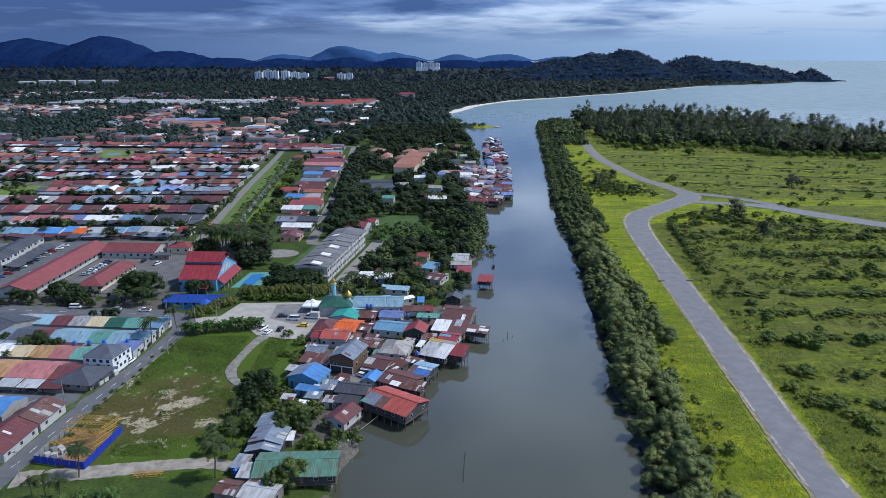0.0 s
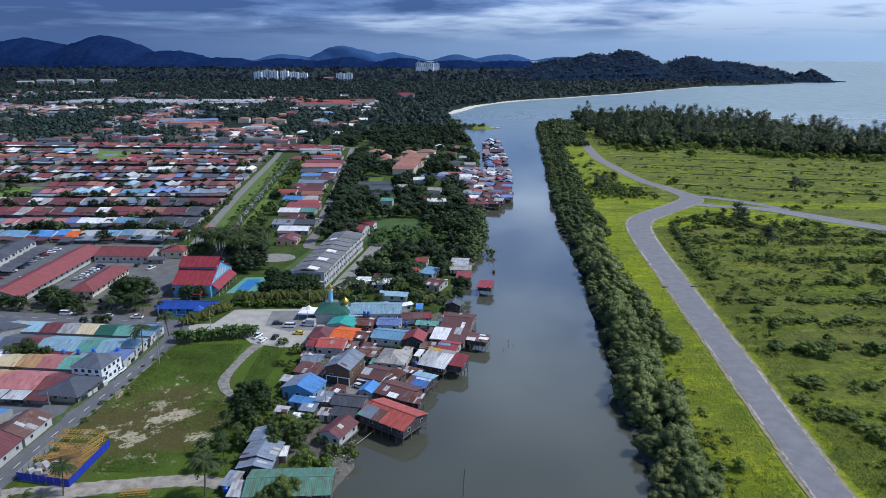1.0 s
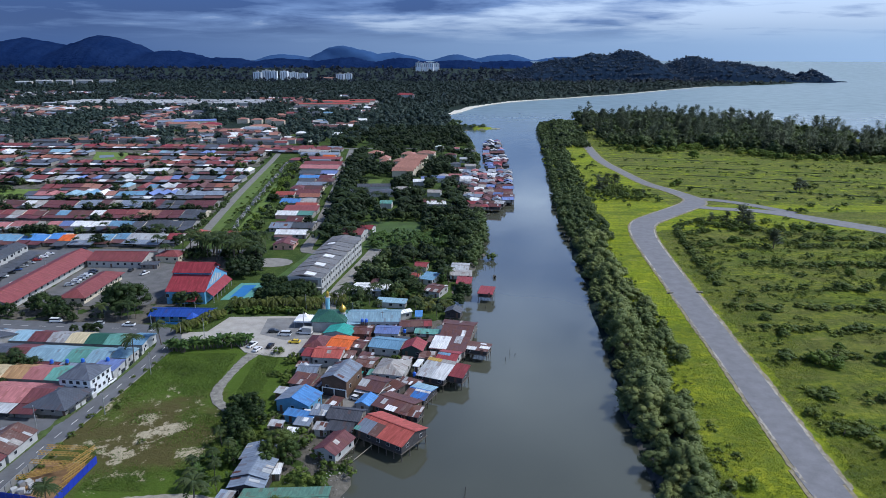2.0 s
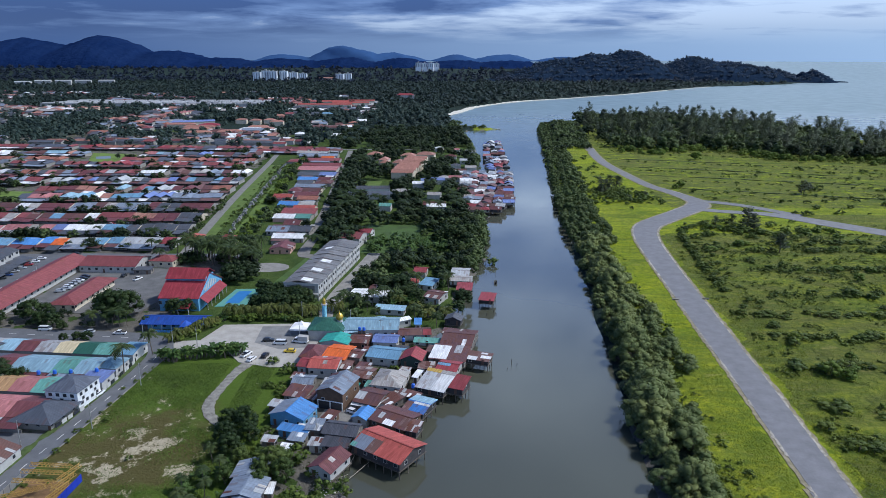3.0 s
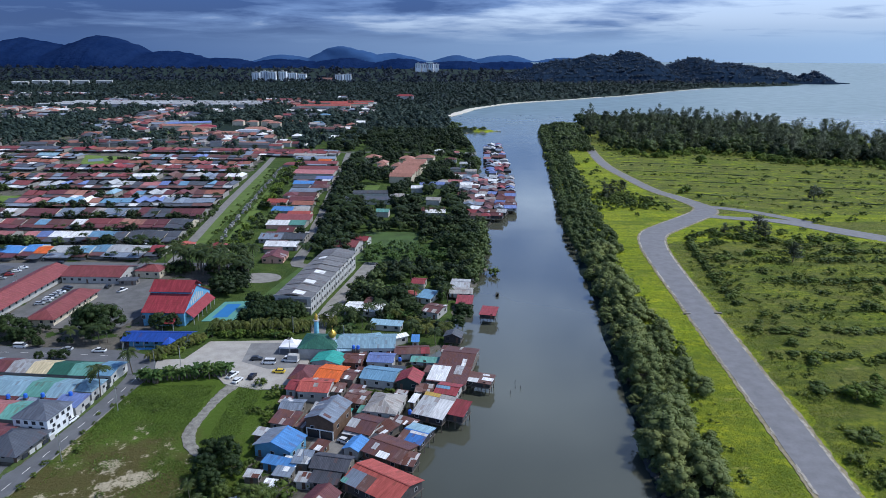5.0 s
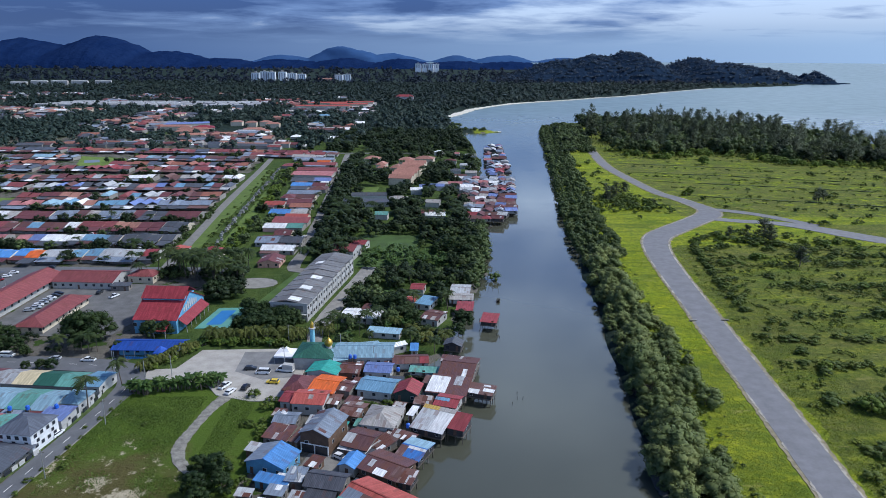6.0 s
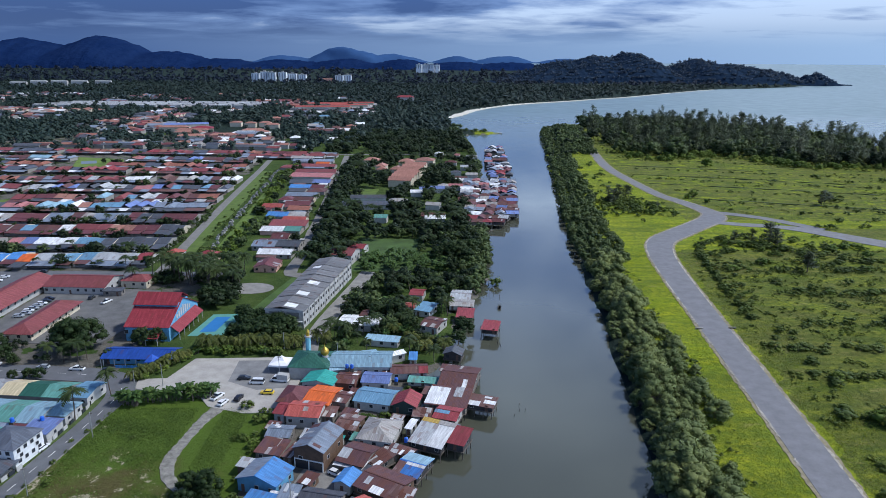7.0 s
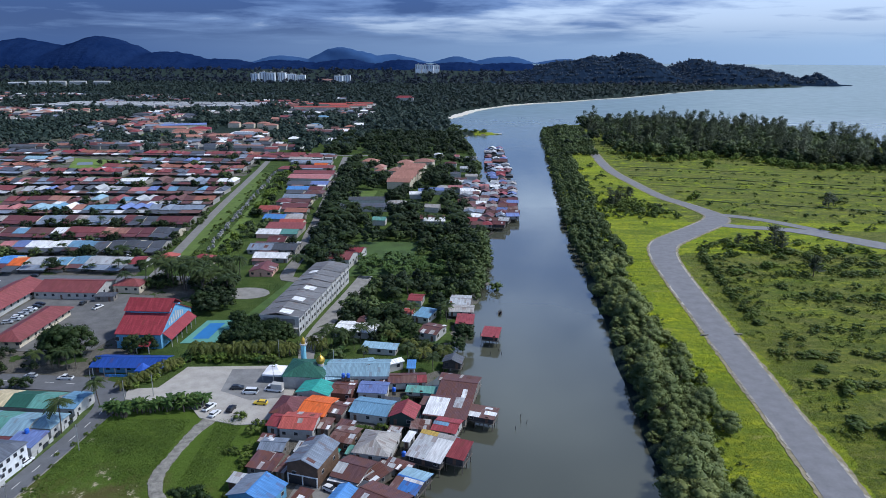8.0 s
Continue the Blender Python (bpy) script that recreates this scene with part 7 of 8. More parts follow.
    for x, y, h in ((-57.7, 147.4, 10), (-92, 147, 8.5), (-95, 138, 7), (-98, 137.5, 6), (-91, 136.5, 6.5), (-139.3, 271, 6.5), (-133, 269.5, 5.5), (-108, 229.6, 10.5), (-104.8, 245.5, 9), (-129, 360, 12), (-124, 364, 12.5), (-119.5, 355, 12), (-115, 360, 13), (-110, 352, 12), (-107, 346, 12.5), (-102.6, 346, 12), (-99.6, 349.6, 11.5), (-96, 343, 11), (-133, 366, 11), (-126, 370, 11), (-112, 368, 11),
                    (-43.4, 294, 7.5), (-38, 292, 7), (-31, 296, 7), (-25.5, 298.5, 7.5), (-11.6, 279.4, 6.5), (-2.8, 272.4, 6), (-149, 229, 5.5), (-151, 226, 5), (-146, 355, 8), (-13, 318, 8), (2, 318, 7.5), (-160, 378, 7), (-170, 399, 6), (-45, 290, 6), (-150, 212, 5),
                    (-58, 163, 5), (-62, 158, 5.5), (-60, 168, 5), (-55, 156, 4.5), (-64, 165, 4.5), (-57, 172, 5), (-61, 178, 5)):
        plant("coconut_palm", x, y, h * 1.08, rnd, wide=0.95 if y < 262 else 1.2)
    for i in range(22):
        plant("coconut_palm", rnd.uniform(-142, -96), rnd.uniform(350, 370), rnd.uniform(10, 13.5), rnd, wide=0.8)
    for i in range(26):
        plant(rnd.choice(("woodland", "thicket")), rnd.uniform(-136, -96), rnd.uniform(356, 368), rnd.uniform(3.5, 6), rnd, wide=1.2)
    n = 0
    while n < 40:
        x, y = rnd.uniform(-46, 2), rnd.uniform(276, 300)
        n += 1
        if not roof_near(x, y, 3) and not (x < -40 and y < 288):
            plant(rnd.choice(("coconut_palm", "thicket", "woodland", "oil_palm", "banana_plant")), x, y, rnd.uniform(3.5, 6.5), rnd, wide=1.0)
    for i in range(44):
        plant(rnd.choice(("bush", "shrub", "banana_plant")), rnd.uniform(-93, -58), rnd.uniform(277.5, 283), rnd.uniform(1.8, 3.6), rnd, wide=1.3)
    for i in range(24):
        t = rnd.random()
        plant(rnd.choice(("shrub", "bush")), -101.5 + 12 * t + rnd.uniform(-2, 2), 257 + 20 * t + rnd.uniform(-1, 2), rnd.uniform(1.2, 2.6), rnd, wide=1.3)
    for i in range(8):
        plant("oil_palm", -87.5 + 4.1 * i + rnd.uniform(-0.6, 0.6), 281.5 + rnd.uniform(-1.5, 1.5) + 0.2 * i, rnd.uniform(6.6, 8.4), rnd, wide=0.75)
    for i in range(26):
        plant("broad", rnd.uniform(-80, -58), rnd.uniform(288, 302), rnd.uniform(5.5, 8.5), rnd, wide=1.2)
    for i in range(8):
        plant("oil_palm", -103 + 1.7 * i, 255.5 + 2.6 * i, rnd.uniform(4.8, 6.4), rnd, wide=0.62)
    for x, y in ((-55, 284), (-52, 285), (-47.5, 289), (-44, 288), (-57.5, 283)):
        plant("oil_palm", x, y, rnd.uniform(6.2, 8), rnd, wide=0.6)
    for i in range(20):
        plant("banana_plant", -99 + 1.4 * i + rnd.uniform(-0.5, 0.5), 240.0 + 0.3 * i + rnd.uniform(-1.6, 1.6), rnd.uniform(4.4, 6.6), rnd)
    for i in range(10):
        plant("banana_plant", rnd.uniform(-104, -70), rnd.uniform(131, 139), rnd.uniform(3, 4.6), rnd)
    for i in range(14):
        plant("banana_plant", rnd.uniform(-64, -53), rnd.uniform(158, 180), rnd.uniform(2.6, 4.0), rnd)
    for i in range(22):
        plant("shrub", rnd.uniform(-60, -50), rnd.uniform(160, 240), rnd.uniform(1.2, 3.0), rnd, wide=1.5)
    for i in range(16):
        plant("shrub", -101 + rnd.uniform(-1.0, 1.5) + 0.12 * (150 + 5 * i - 230) * 0.5, 156 + 5.2 * i, rnd.uniform(0.7, 1.5), rnd, wide=1.6)
    for i in range(6):
        plant("shrub", rnd.uniform(-102, -72), rnd.uniform(150, 236), rnd.uniform(0.5, 1.2), rnd, wide=2.0)
    for x, y, h in ((-33, 172, 4), (-30, 166, 3.5), (-31, 160, 3), (-25, 168, 2.4), (-23.5, 164, 2.6), (-36, 162, 4), (-34, 156, 3), (-33, 184, 2.5), (-27, 207.5, 2.4), (-17, 233, 2.6), (-21, 232, 2.2), (-13.5, 231.5, 2.6), (-31, 192, 2.8), (-11, 249, 2.8), (25, 362, 4.5), (-39, 179, 5), (-48, 177, 5), (-50, 192, 3)):
        plant("shrub", x, y, h, rnd, wide=1.3, z=-1.4 if x > 20 else -0.2)
    # riverside thicket north of the village
    for x, y, h in ((-24, 306, 9), (-19, 312, 9.5), (-15, 306, 8), (-21, 318, 8), (-12, 300, 7), (-27, 313, 8), (8, 296, 8.5), (4, 303, 8), (10, 304, 7), (1, 292, 7), (6, 288, 6), (-4, 291, 6), (-9, 295, 7), (12, 316, 6), (0, 328, 7), (3, 340, 7), (-6, 333, 6), (14, 345, 5)):
        if not roof_near(x, y, 12):
            plant("broad", x, y, h, rnd, wide=1.2)
    n = 0
    while n < 250:
        y = rnd.uniform(296, 480)
        edge = 4 + (y - 296) * 0.12
        x = rnd.uniform(-42, edge)
        if -50 < x < -14 and 378 < y < 446 or x < -47 + (y - 300) * 0.2 and y < 400 or x > -14 and y < 345 and rnd.random() < 0.6 or house_near(x, y) or -42 < x < 2 and 372 < y < 410 or roof_near(x, y, 16):
            continue
        kind = rnd.choice(("woodland", "woodland", "thicket", "coconut_palm", "banana_plant"))
        plant(kind, x, y, rnd.uniform(5, 9) * (0.55 if kind == "banana_plant" else 0.9), rnd, wide=1.15)
        n += 1
    n = 0
    while n < 560:
        y = rnd.uniform(440, 1010)
        x = rnd.uniform(-112 - 0.03 * y, along(BANK_LEFT[::-1], y) - 2)
        if x < -84 - 0.05 * (y - 480) and y < 760 or house_near(x, y) or x < lane_x(y) + 3 and y < 800 or -76 < x < -54 and 570 < y < 606 or 786 < y < 818 and x > -120 and rnd.random() < 0.9:
            continue
        kind = "coconut_palm" if rnd.random() < 0.22 else "woodland"
        plant(kind, x, y, rnd.uniform(7, 12), rnd, wide=1.25)
        n += 1
    for i in range(64):
        plant("banana_plant", rnd.uniform(-42, 3), rnd.uniform(376, 406), rnd.uniform(4.5, 7), rnd)
    for x, y, h in ((7, 398, 12), (13, 405, 11), (2, 404, 11), (17, 412, 9), (-3, 398, 9), (12, 392, 9), (-6, 450, 10), (-68, 402, 9), (-63, 396, 8), (-70, 410, 8)):
        plant("broad", x, y, h, rnd, wide=1.2)
    for x, y, h in ((-47, 405, 9), (-70, 452, 11), (-66, 462, 12), (-73, 470, 11), (-64, 480, 12), (-70, 492, 11), (-60, 470, 11), (-62, 500, 12), (-75, 505, 11), (-68, 515, 10), (-4, 470, 11), (-12, 480, 10), (8, 505, 10), (-20, 505, 11)):
        plant("coconut_palm", x, y, h, rnd, wide=1.2)
    # bank edge and the gap beside the lane
    y = 286.0
    while y < 1000:
        x = along(BANK_LEFT[::-1], y) - rnd.uniform(-0.5, 4)
        if not 476 < y < 645 and not roof_near(x, y, 14):
            plant("thicket", x, y, rnd.uniform(4.5, 8), rnd, wide=1.3, z=-0.6)
        y += rnd.uniform(3, 6) if y < 480 else 9
    for i in range(30):
        x, y = rnd.uniform(-74, -52), rnd.uniform(384, 450)
        if x > -77 + (y - 372) * 0.02:
            plant(rnd.choice(("woodland", "coconut_palm", "woodland")), x, y, rnd.uniform(6, 9.5), rnd, wide=1.3)
    for i in range(14):
        plant("woodland", rnd.uniform(-104, -92), rnd.uniform(322, 345), rnd.uniform(6, 9), rnd, wide=1.3)
    # gardens and verges between the terraces
    n = 0
    while n < 900:
        y = rnd.choice((408, 440, 472, 504, 535, 570, 610, 650, 688, 724, 770, 815, 384)) + rnd.uniform(-4, 4)
        x = rnd.uniform(-0.62 * y - 40, -150 - 0.105 * (y - 400))
        n += 1
        if noise.noise((x / 30, y / 30, 8.8)) < rnd.uniform(-0.35, 0.25):
            continue
        plant(rnd.choice(("woodland", "woodland", "woodland", "thicket", "coconut_palm")), x, y, 2.5 + 5.5 * rnd.random() ** 1.6, rnd, wide=rnd.uniform(1.0, 1.4))
    for i in range(70):
        y = rnd.uniform(400, 720)
        plant("bush", -118.5 - 0.1 * (y - 413) + rnd.uniform(-3.5, 2.5), y, rnd.uniform(2.5, 5), rnd, wide=1.2)
    for i in range(110):
        y = rnd.uniform(402, 715)
        plant("shrub", -133.5 - 0.0985 * (y - 413) + rnd.uniform(-6, 7), y, rnd.uniform(0.8, 1.9), rnd, wide=1.7)
    for i in range(60):
        y = rnd.uniform(400, 720)
        x = lane_x(y) + rnd.choice((-7, 6, 9)) + rnd.uniform(-2, 3)
        if not house_near(x, y):
            plant(rnd.choice(("woodland", "coconut_palm")), x, y, rnd.uniform(4, 8.5), rnd, wide=1.2)
    n = 0
    while n < 90:
        y = rnd.uniform(392, 770)
        x = rnd.uniform(-124, -86) - 0.1 * (y - 400)
        n += 1
        if not roof_near(x, y, 2):
            plant(rnd.choice(("woodland", "woodland", "coconut_palm", "thicket")), x, y, rnd.uniform(3.5, 7.5), rnd, wide=1.2)
    for i in range(26):
        y = rnd.uniform(400, 520)
        plant("thicket", -151 - 0.1 * (y - 400) + rnd.uniform(-2, 3), y, rnd.uniform(2, 4.5), rnd)
    for i in range(40):
        plant("woodland", rnd.uniform(-230, -118), rnd.choice((208, 236, 268, 270, 281, 222)) + rnd.uniform(-2, 2), rnd.uniform(2.2, 4.0), rnd)

town_trees()

# Lifted, bluish leaf colours stand in for haze over the far woods.
WOOD_FAR = leaf_mat("far_woods_hazed", (0.022, 0.040, 0.036), (0.040, 0.062, 0.050), 0.3)
WOOD_DIM = leaf_mat("far_woods_dim_hazed", (0.014, 0.028, 0.046), (0.024, 0.040, 0.060), 0.2)

def open_land(x, y):
    """Where the far plain is built up rather than wooded."""
    return noise.noise((x / 130, y / 120, 5.5)) + 0.35 * noise.noise((x / 45, y / 40, 2.5)) > 0.06 and y < 2100 and x < -130 - max(0, y - 1300) * 0.1

def coast_x(y):
    return float(np.interp(y, [1318, 1506, 1711, 1865, 2083, 2650, 2974, 3300], [1, 50, 160, 318, 523, 983, 1459, 1830]))

CLEAR = ((-870, -390, 1475, 1640), (-330, -140, 1435, 1610), (-420, -240, 950, 1140), (-160, -60, 1790, 1860), (-900, -640, 1330, 1400))

def cleared(x, y):
    return any(a < x < b and c < y < d for a, b, c, d in CLEAR)

def near_woods(rnd):
    for i in range(3100):
        y = 830 + 720 * rnd.random()
        x = rnd.uniform(-0.68 * y - 60, 6 - max(0, y - 1300) * 0.0)
        if open_land(x, y) and rnd.random() < 0.85 or x > -110 and y < 1000 or cleared(x, y) and rnd.random() < 0.9:
            continue
        yield x, y

def mid_woods(rnd):
    for i in range(4900):
        y = 1500 + 1500 * rnd.random()
        lim = coast_x(y) - 8
        x = rnd.uniform(-0.68 * y - 80, lim)
        if open_land(x, y) and rnd.random() < 0.75 or cleared(x, y) and rnd.random() < 0.92:
            continue
        yield x, y

def back_woods(rnd):
    for i in range(2100):
        y = 2900 + 1300 * rnd.random()
        x = rnd.uniform(-0.68 * y - 80, min(coast_x(y) - 10, 300 + 0.3 * y))
        yield x, y

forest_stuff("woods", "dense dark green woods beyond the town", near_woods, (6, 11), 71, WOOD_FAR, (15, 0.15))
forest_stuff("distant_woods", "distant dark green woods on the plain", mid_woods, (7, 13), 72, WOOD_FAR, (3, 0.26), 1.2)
def headland_woods(rnd):
    for name, count in (("hill_headland", 2300), ("hill_point", 170)):
        for i in range(count):
            x, y, z = rnd.choice(SLOPES[name])
            if z > 6:
                yield x + rnd.uniform(-6, 6), y + rnd.uniform(-6, 6), z

# Haze is put into the leaf blue; raised normals flatten the shading too.
forest_stuff("headland_woods", "woods covering the headland, coloured blue for haze", headland_woods, (7, 11), 74, leaf_mat("headland_leaves_hazed", (0.024, 0.043, 0.076), (0.034, 0.056, 0.092), 0.2), (4, 0.24), 1.8)
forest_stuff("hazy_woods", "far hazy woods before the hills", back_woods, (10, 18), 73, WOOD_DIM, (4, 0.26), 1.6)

def spit_trees():
    rnd = random.Random(91)
    for x, y, h in ((22, 1062, 5), (30, 1066, 6), (38, 1060, 4), (44, 1062, 6), (52, 1060, 4.5), (57, 1060, 6), (15, 1075, 8), (20, 1100, 9), (8, 1060, 9), (12, 1120, 8)):
        plant("thicket", x, y, h, rnd, wide=1.5)

spit_trees()
join_rest()

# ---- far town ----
def far_town():
    rnd = random.Random(83)
    n = 0
    while n < 700:
        y = 840 + 1200 * rnd.random() ** 1.1
        x = rnd.uniform(-0.66 * y - 40, -130)
        if not open_land(x, y):
            continue
        big = rnd.random() < 0.16
        # cloud shade over the town is put into darker roof and wall colours
        roof = rnd.choice(("tile", "salmon", "zincblue", "terracotta", "slate", "grey", "zincwarm", "rustmaroon", "maroon", "slate", "zincblue", "white", "slate", "rustmaroon"))
        if y > 900:
            JOIN.house(x, y, rnd.uniform(28, 55) if big else rnd.uniform(10, 16), rnd.uniform(13, 18), rnd.uniform(-8, 8), rnd.choice((2.6, 3.0, 4.6)), 2.6, rnd.choice(("hip", "gx")), roof, "dingy")
        elif big:
            house(x, y, rnd.uniform(30, 60), rnd.uniform(11, 14), rnd.uniform(-6, 6), 3.6, 2.0, "gx", roof, "dingy", detail=False, group="far town", name="row_building", category="building")
        else:
            house(x, y, rnd.uniform(10, 16), rnd.uniform(9, 13), rnd.uniform(-15, 15), rnd.choice((2.8, 3.0, 4.8)), 2.0, rnd.choice(("hip", "gx")), roof, rnd.choice(("white", "dingy")), detail=False, group="far town")
        n += 1
    for k in range(14):
        house(-890 + 18 * k, 1345 + 3 * (k % 4) * 5, 16, 13, 4, 6.0, 2.0, "hip", "salmon", "cream", detail=False, group="far town")
    # white housing estate, red school, red pavilion
    for r in range(4):
        for k in range(9):
            house(-840 + 52 * k + 10 * r, 1500 + 34 * r + 0.10 * k * 20, 46, 11, 4, 6.0, 1.6, "gx", "zinc", "white", detail=False, label="long white terrace with pale grey roof", name="row_building", category="building", group="far estate")
    for x, y, w, d in ((-250, 1460, 110, 14), (-205, 1520, 80, 14), (-255, 1560, 90, 14), (-190, 1590, 60, 13)):
        house(x, y, w, d, 3, 8.0, 2.4, "gx", "redorange", "cream", detail=False, label="long cream school building with red roof", name="school_building", category="building")
    for i in range(12):
        house(-520 + 2.2 * i + 0.5 * (i % 2), 1175 + 13 * i, 16, 12, -6, 3.6, 2.0, "gx", "salmon", "cream", detail=False, group="far town")
        house(-500 + 2.2 * i, 1172 + 13 * i, 14, 12, -6, 3.6, 2.0, "gx", "pink", "cream", detail=False, group="far town")
    house(-383, 1068, 62, 15, 24, 8.0, 2.0, "gx", "violetblue", "cream", detail=False, label="long cream building with violet roof", name="row_building", category="building")
    house(-346, 1030, 30, 26, 20, 6.5, 3.0, "hip", "hallred", "cream", detail=False, label="hall with a wide red roof", name="row_building", category="building")
    for x, y, w in ((-330, 938, 34), (-292, 952, 34), (-270, 1015, 30), (-252, 990, 22), (-237, 1118, 24), (-286, 1212, 20), (-198, 1108, 18), (-213, 1255, 22)):
        house(x, y, w, 14, 14, 5.8, 2.2, "hip", "salmon" if x < -230 else "lightblue", "cream", detail=False, label="cream building with pale roof in the town", name="row_building", category="building")
    house(-105, 1830, 46, 20, 0, 8, 5, "hip", "red", "white", detail=False, label="white pavilion with steep red roof", name="pavilion", category="building")
    for x, y, w in ((-390, 1040, 42), (-352, 1005, 46), (-345, 975, 40), (-300, 1110, 18), (-280, 1120, 18), (-262, 1090, 22), (-325, 1120, 18)):
        house(x, y, w, 14, 3, 6.5, 2.2, "hip", "salmon", "cream", detail=False, label="cream building with salmon roof", name="row_building", category="building")

far_town()
JOIN.finish("joined_houses", "far houses and terraces with mixed roofs", "houses")

def tower(x, y, w, h, d, base):
    """A pale apartment slab with floors and window columns."""
    t = empty("apartment_tower", pose(x, y, base, 0, 0, RNG.uniform(-4, 4)), "distant white high-rise apartment block", "apartment block", "far apartment blocks")
    part("wall", box_bm(-w / 2, w / 2, -d / 2, d / 2, -20, h), plain("tower_wall", (0.70, 0.74, 0.78), 0.85, vary=0.1, scale=0.05), t)
    part("roof", box_bm(-w / 2 - 0.6, w / 2 + 0.6, -d / 2 - 0.6, d / 2 + 0.6, h, h + 1.5), FRAME, t)
    part("lift_house", box_bm(-w / 8, w / 8, -d / 4, d / 4, h + 1.5, h + 6), FRAME, t)
    n = max(3, int(w / 9))
    for k in range(n):
        px = -w / 2 + (k + 0.5) * w / n
        box_part("window_bay", (px - 1.7, px + 1.7, -d / 2 - 0.5, -d / 2 + 0.4, 4, h - 3), plain("tower_glass", (0.22, 0.26, 0.31), 0.4), t)

for x, y, w, h in ((-833, 3120, 34, 40), (-797, 3130, 34, 46), (-760, 3110, 34, 44), (-722, 3150, 34, 44), (-685, 3170, 40, 38), (-643, 3180, 36, 34), (-462, 3080, 34, 34), (-428, 3090, 32, 36)):
    tower(x, y, w, h - 4, 18, 0)
for x, y, w, h in ((-152, 3900, 30, 26), (-118, 3910, 30, 24), (-84, 3900, 30, 25), (-52, 3920, 26, 23)):
    tower(x, y, w, h, 18, 46)
for i in range(5):
    house(-1535 + 66 * i + 14 * (i == 4), 2560 + 14 * i, 56, 16, 8, 15 - (i == 0) * 4, 3, "gx", "zinc", "white", detail=False, label="far white apartment row with pale roof", name="row_building", category="building", group="far estate")
house(-515, 3060, 62, 20, 0, 15, 3, "gx", "salmon", "pinkish", detail=False, label="far pinkish hotel block", name="hotel", category="building")

# ---- rough grass ----
def tussocks(name, label, count, seed, spot, dark, light, tall):
    """Blades of rough grass in one mesh."""
    rnd = random.Random(seed)
    green = leaf_mat(name + "_blades", dark, light)
    V, F = [], []
    while len(F) < count:
        p = spot(rnd)
        if p is None:
            continue
        x, y = p
        h, a, w = rnd.uniform(0.3, 1.0) * tall, rnd.uniform(0, 3.14), rnd.uniform(0.04, 0.10)
        c, s = math.cos(a) * w, math.sin(a) * w
        lx, ly = rnd.uniform(-0.6, 0.4), rnd.uniform(-0.5, 0.5)
        k = len(V)
        V += [(x - c, y - s, -0.15), (x + c, y + s, -0.15), (x + c * 0.6 + lx, y + s * 0.6 + ly, h), (x - c * 0.6 + lx, y - s * 0.6 + ly, h * 0.8)]
        F.append((k, k + 1, k + 2, k + 3))
    tagged(new(name, mesh_from(name, V, F, green)), label, "grass", kind="stuff")

def bank_spot(rnd):
    y = 128 + 300 * rnd.random() ** 1.7
    x = rnd.uniform(66, 114 + 0.12 * (y - 100))
    if x < along(BANK_RIGHT, y) + 14 or abs(x - along([(p[0], p[1]) for p in EAST_ROAD[:11]], y)) < 7.6:
        return None
    return x, y

def field_spot(rnd):
    y = 128 + 270 * rnd.random() ** 1.3
    x = along([(p[0], p[1]) for p in EAST_ROAD[:11]], y) + 8 + rnd.random() * (0.5 * y)
    return (x, y)

def lot_spot(rnd):
    x, y = rnd.uniform(-101, -58), rnd.uniform(152, 238)
    if noise.noise((x / 11, y / 11, 4.1)) * 0.9 + min(0.5, (math.hypot(x + 86, y - 184) - 20) / 40) < rnd.uniform(-0.25, 0.75) or abs(x + 70) < 4 and y > 195 or x < -90 and y < 172 or y < 157:
        return None
    return x, y

tussocks("rough_grass", "rough yellow-green grass on the far bank", 42000, 19, bank_spot, (0.14, 0.20, 0.014), (0.27, 0.31, 0.020), 0.35)
tussocks("field_grass", "dull green overgrown grass in the field", 32000, 20, field_spot, (0.07, 0.105, 0.014), (0.18, 0.205, 0.024), 0.4)
tussocks("lot_grass", "tall bright green weeds on the vacant lot", 30000, 22, lot_spot, (0.060, 0.105, 0.016), (0.13, 0.185, 0.026), 0.3)

def undergrowth():
    """Low weeds and bushes that knit the field together."""
    rnd = random.Random(27)
    spots = []
    while len(spots) < 2900:
        y = 125 + 320 * rnd.random() ** 1.2
        x = along([(p[0], p[1]) for p in EAST_ROAD[:11]], y) + 11 + rnd.random() * (0.52 * y)
        if noise.noise((x / 26, y / 12, 7.7)) + 0.6 * noise.noise((x / 8, y / 6, 3.2)) < 0.02 or x > 150 and y > 425 or row_gap(x, y) > 5.5 and rnd.random() < 0.7:
            continue
        spots.append((x, y, 0.35 + 1.6 * rnd.random() ** 2.4, rnd.uniform(1.2, 2.6)))
    while len(spots) < 3900:
        x, y = rnd.uniform(136, 310), rnd.uniform(300, 446)
        if off_road(x, y) and noise.noise((x / 20, y / 8, 6.1)) > -0.12 and x > 116 + 0.055 * y:
            spots.append((x, y, rnd.uniform(0.5, 1.7), rnd.uniform(1.4, 2.4)))
    while len(spots) < 4200:
        y = 125 + 300 * rnd.random() ** 1.2
        x = along([(p[0], p[1]) for p in EAST_ROAD[:11]], y) + 9 + rnd.random() * (0.52 * y)
        if noise.noise((x / 17, y / 9, 1.2)) > -0.1:
            spots.append((x, y, rnd.uniform(0.25, 0.7), rnd.uniform(2.2, 3.6)))
    while len(spots) < 4800:
        y = 110 + 380 * rnd.random()
        spots.append((along(BANK_RIGHT, y) + 16 + abs(rnd.gauss(0, 3.5)), y, rnd.uniform(0.4, 1.3), rnd.uniform(1.4, 2.4)))
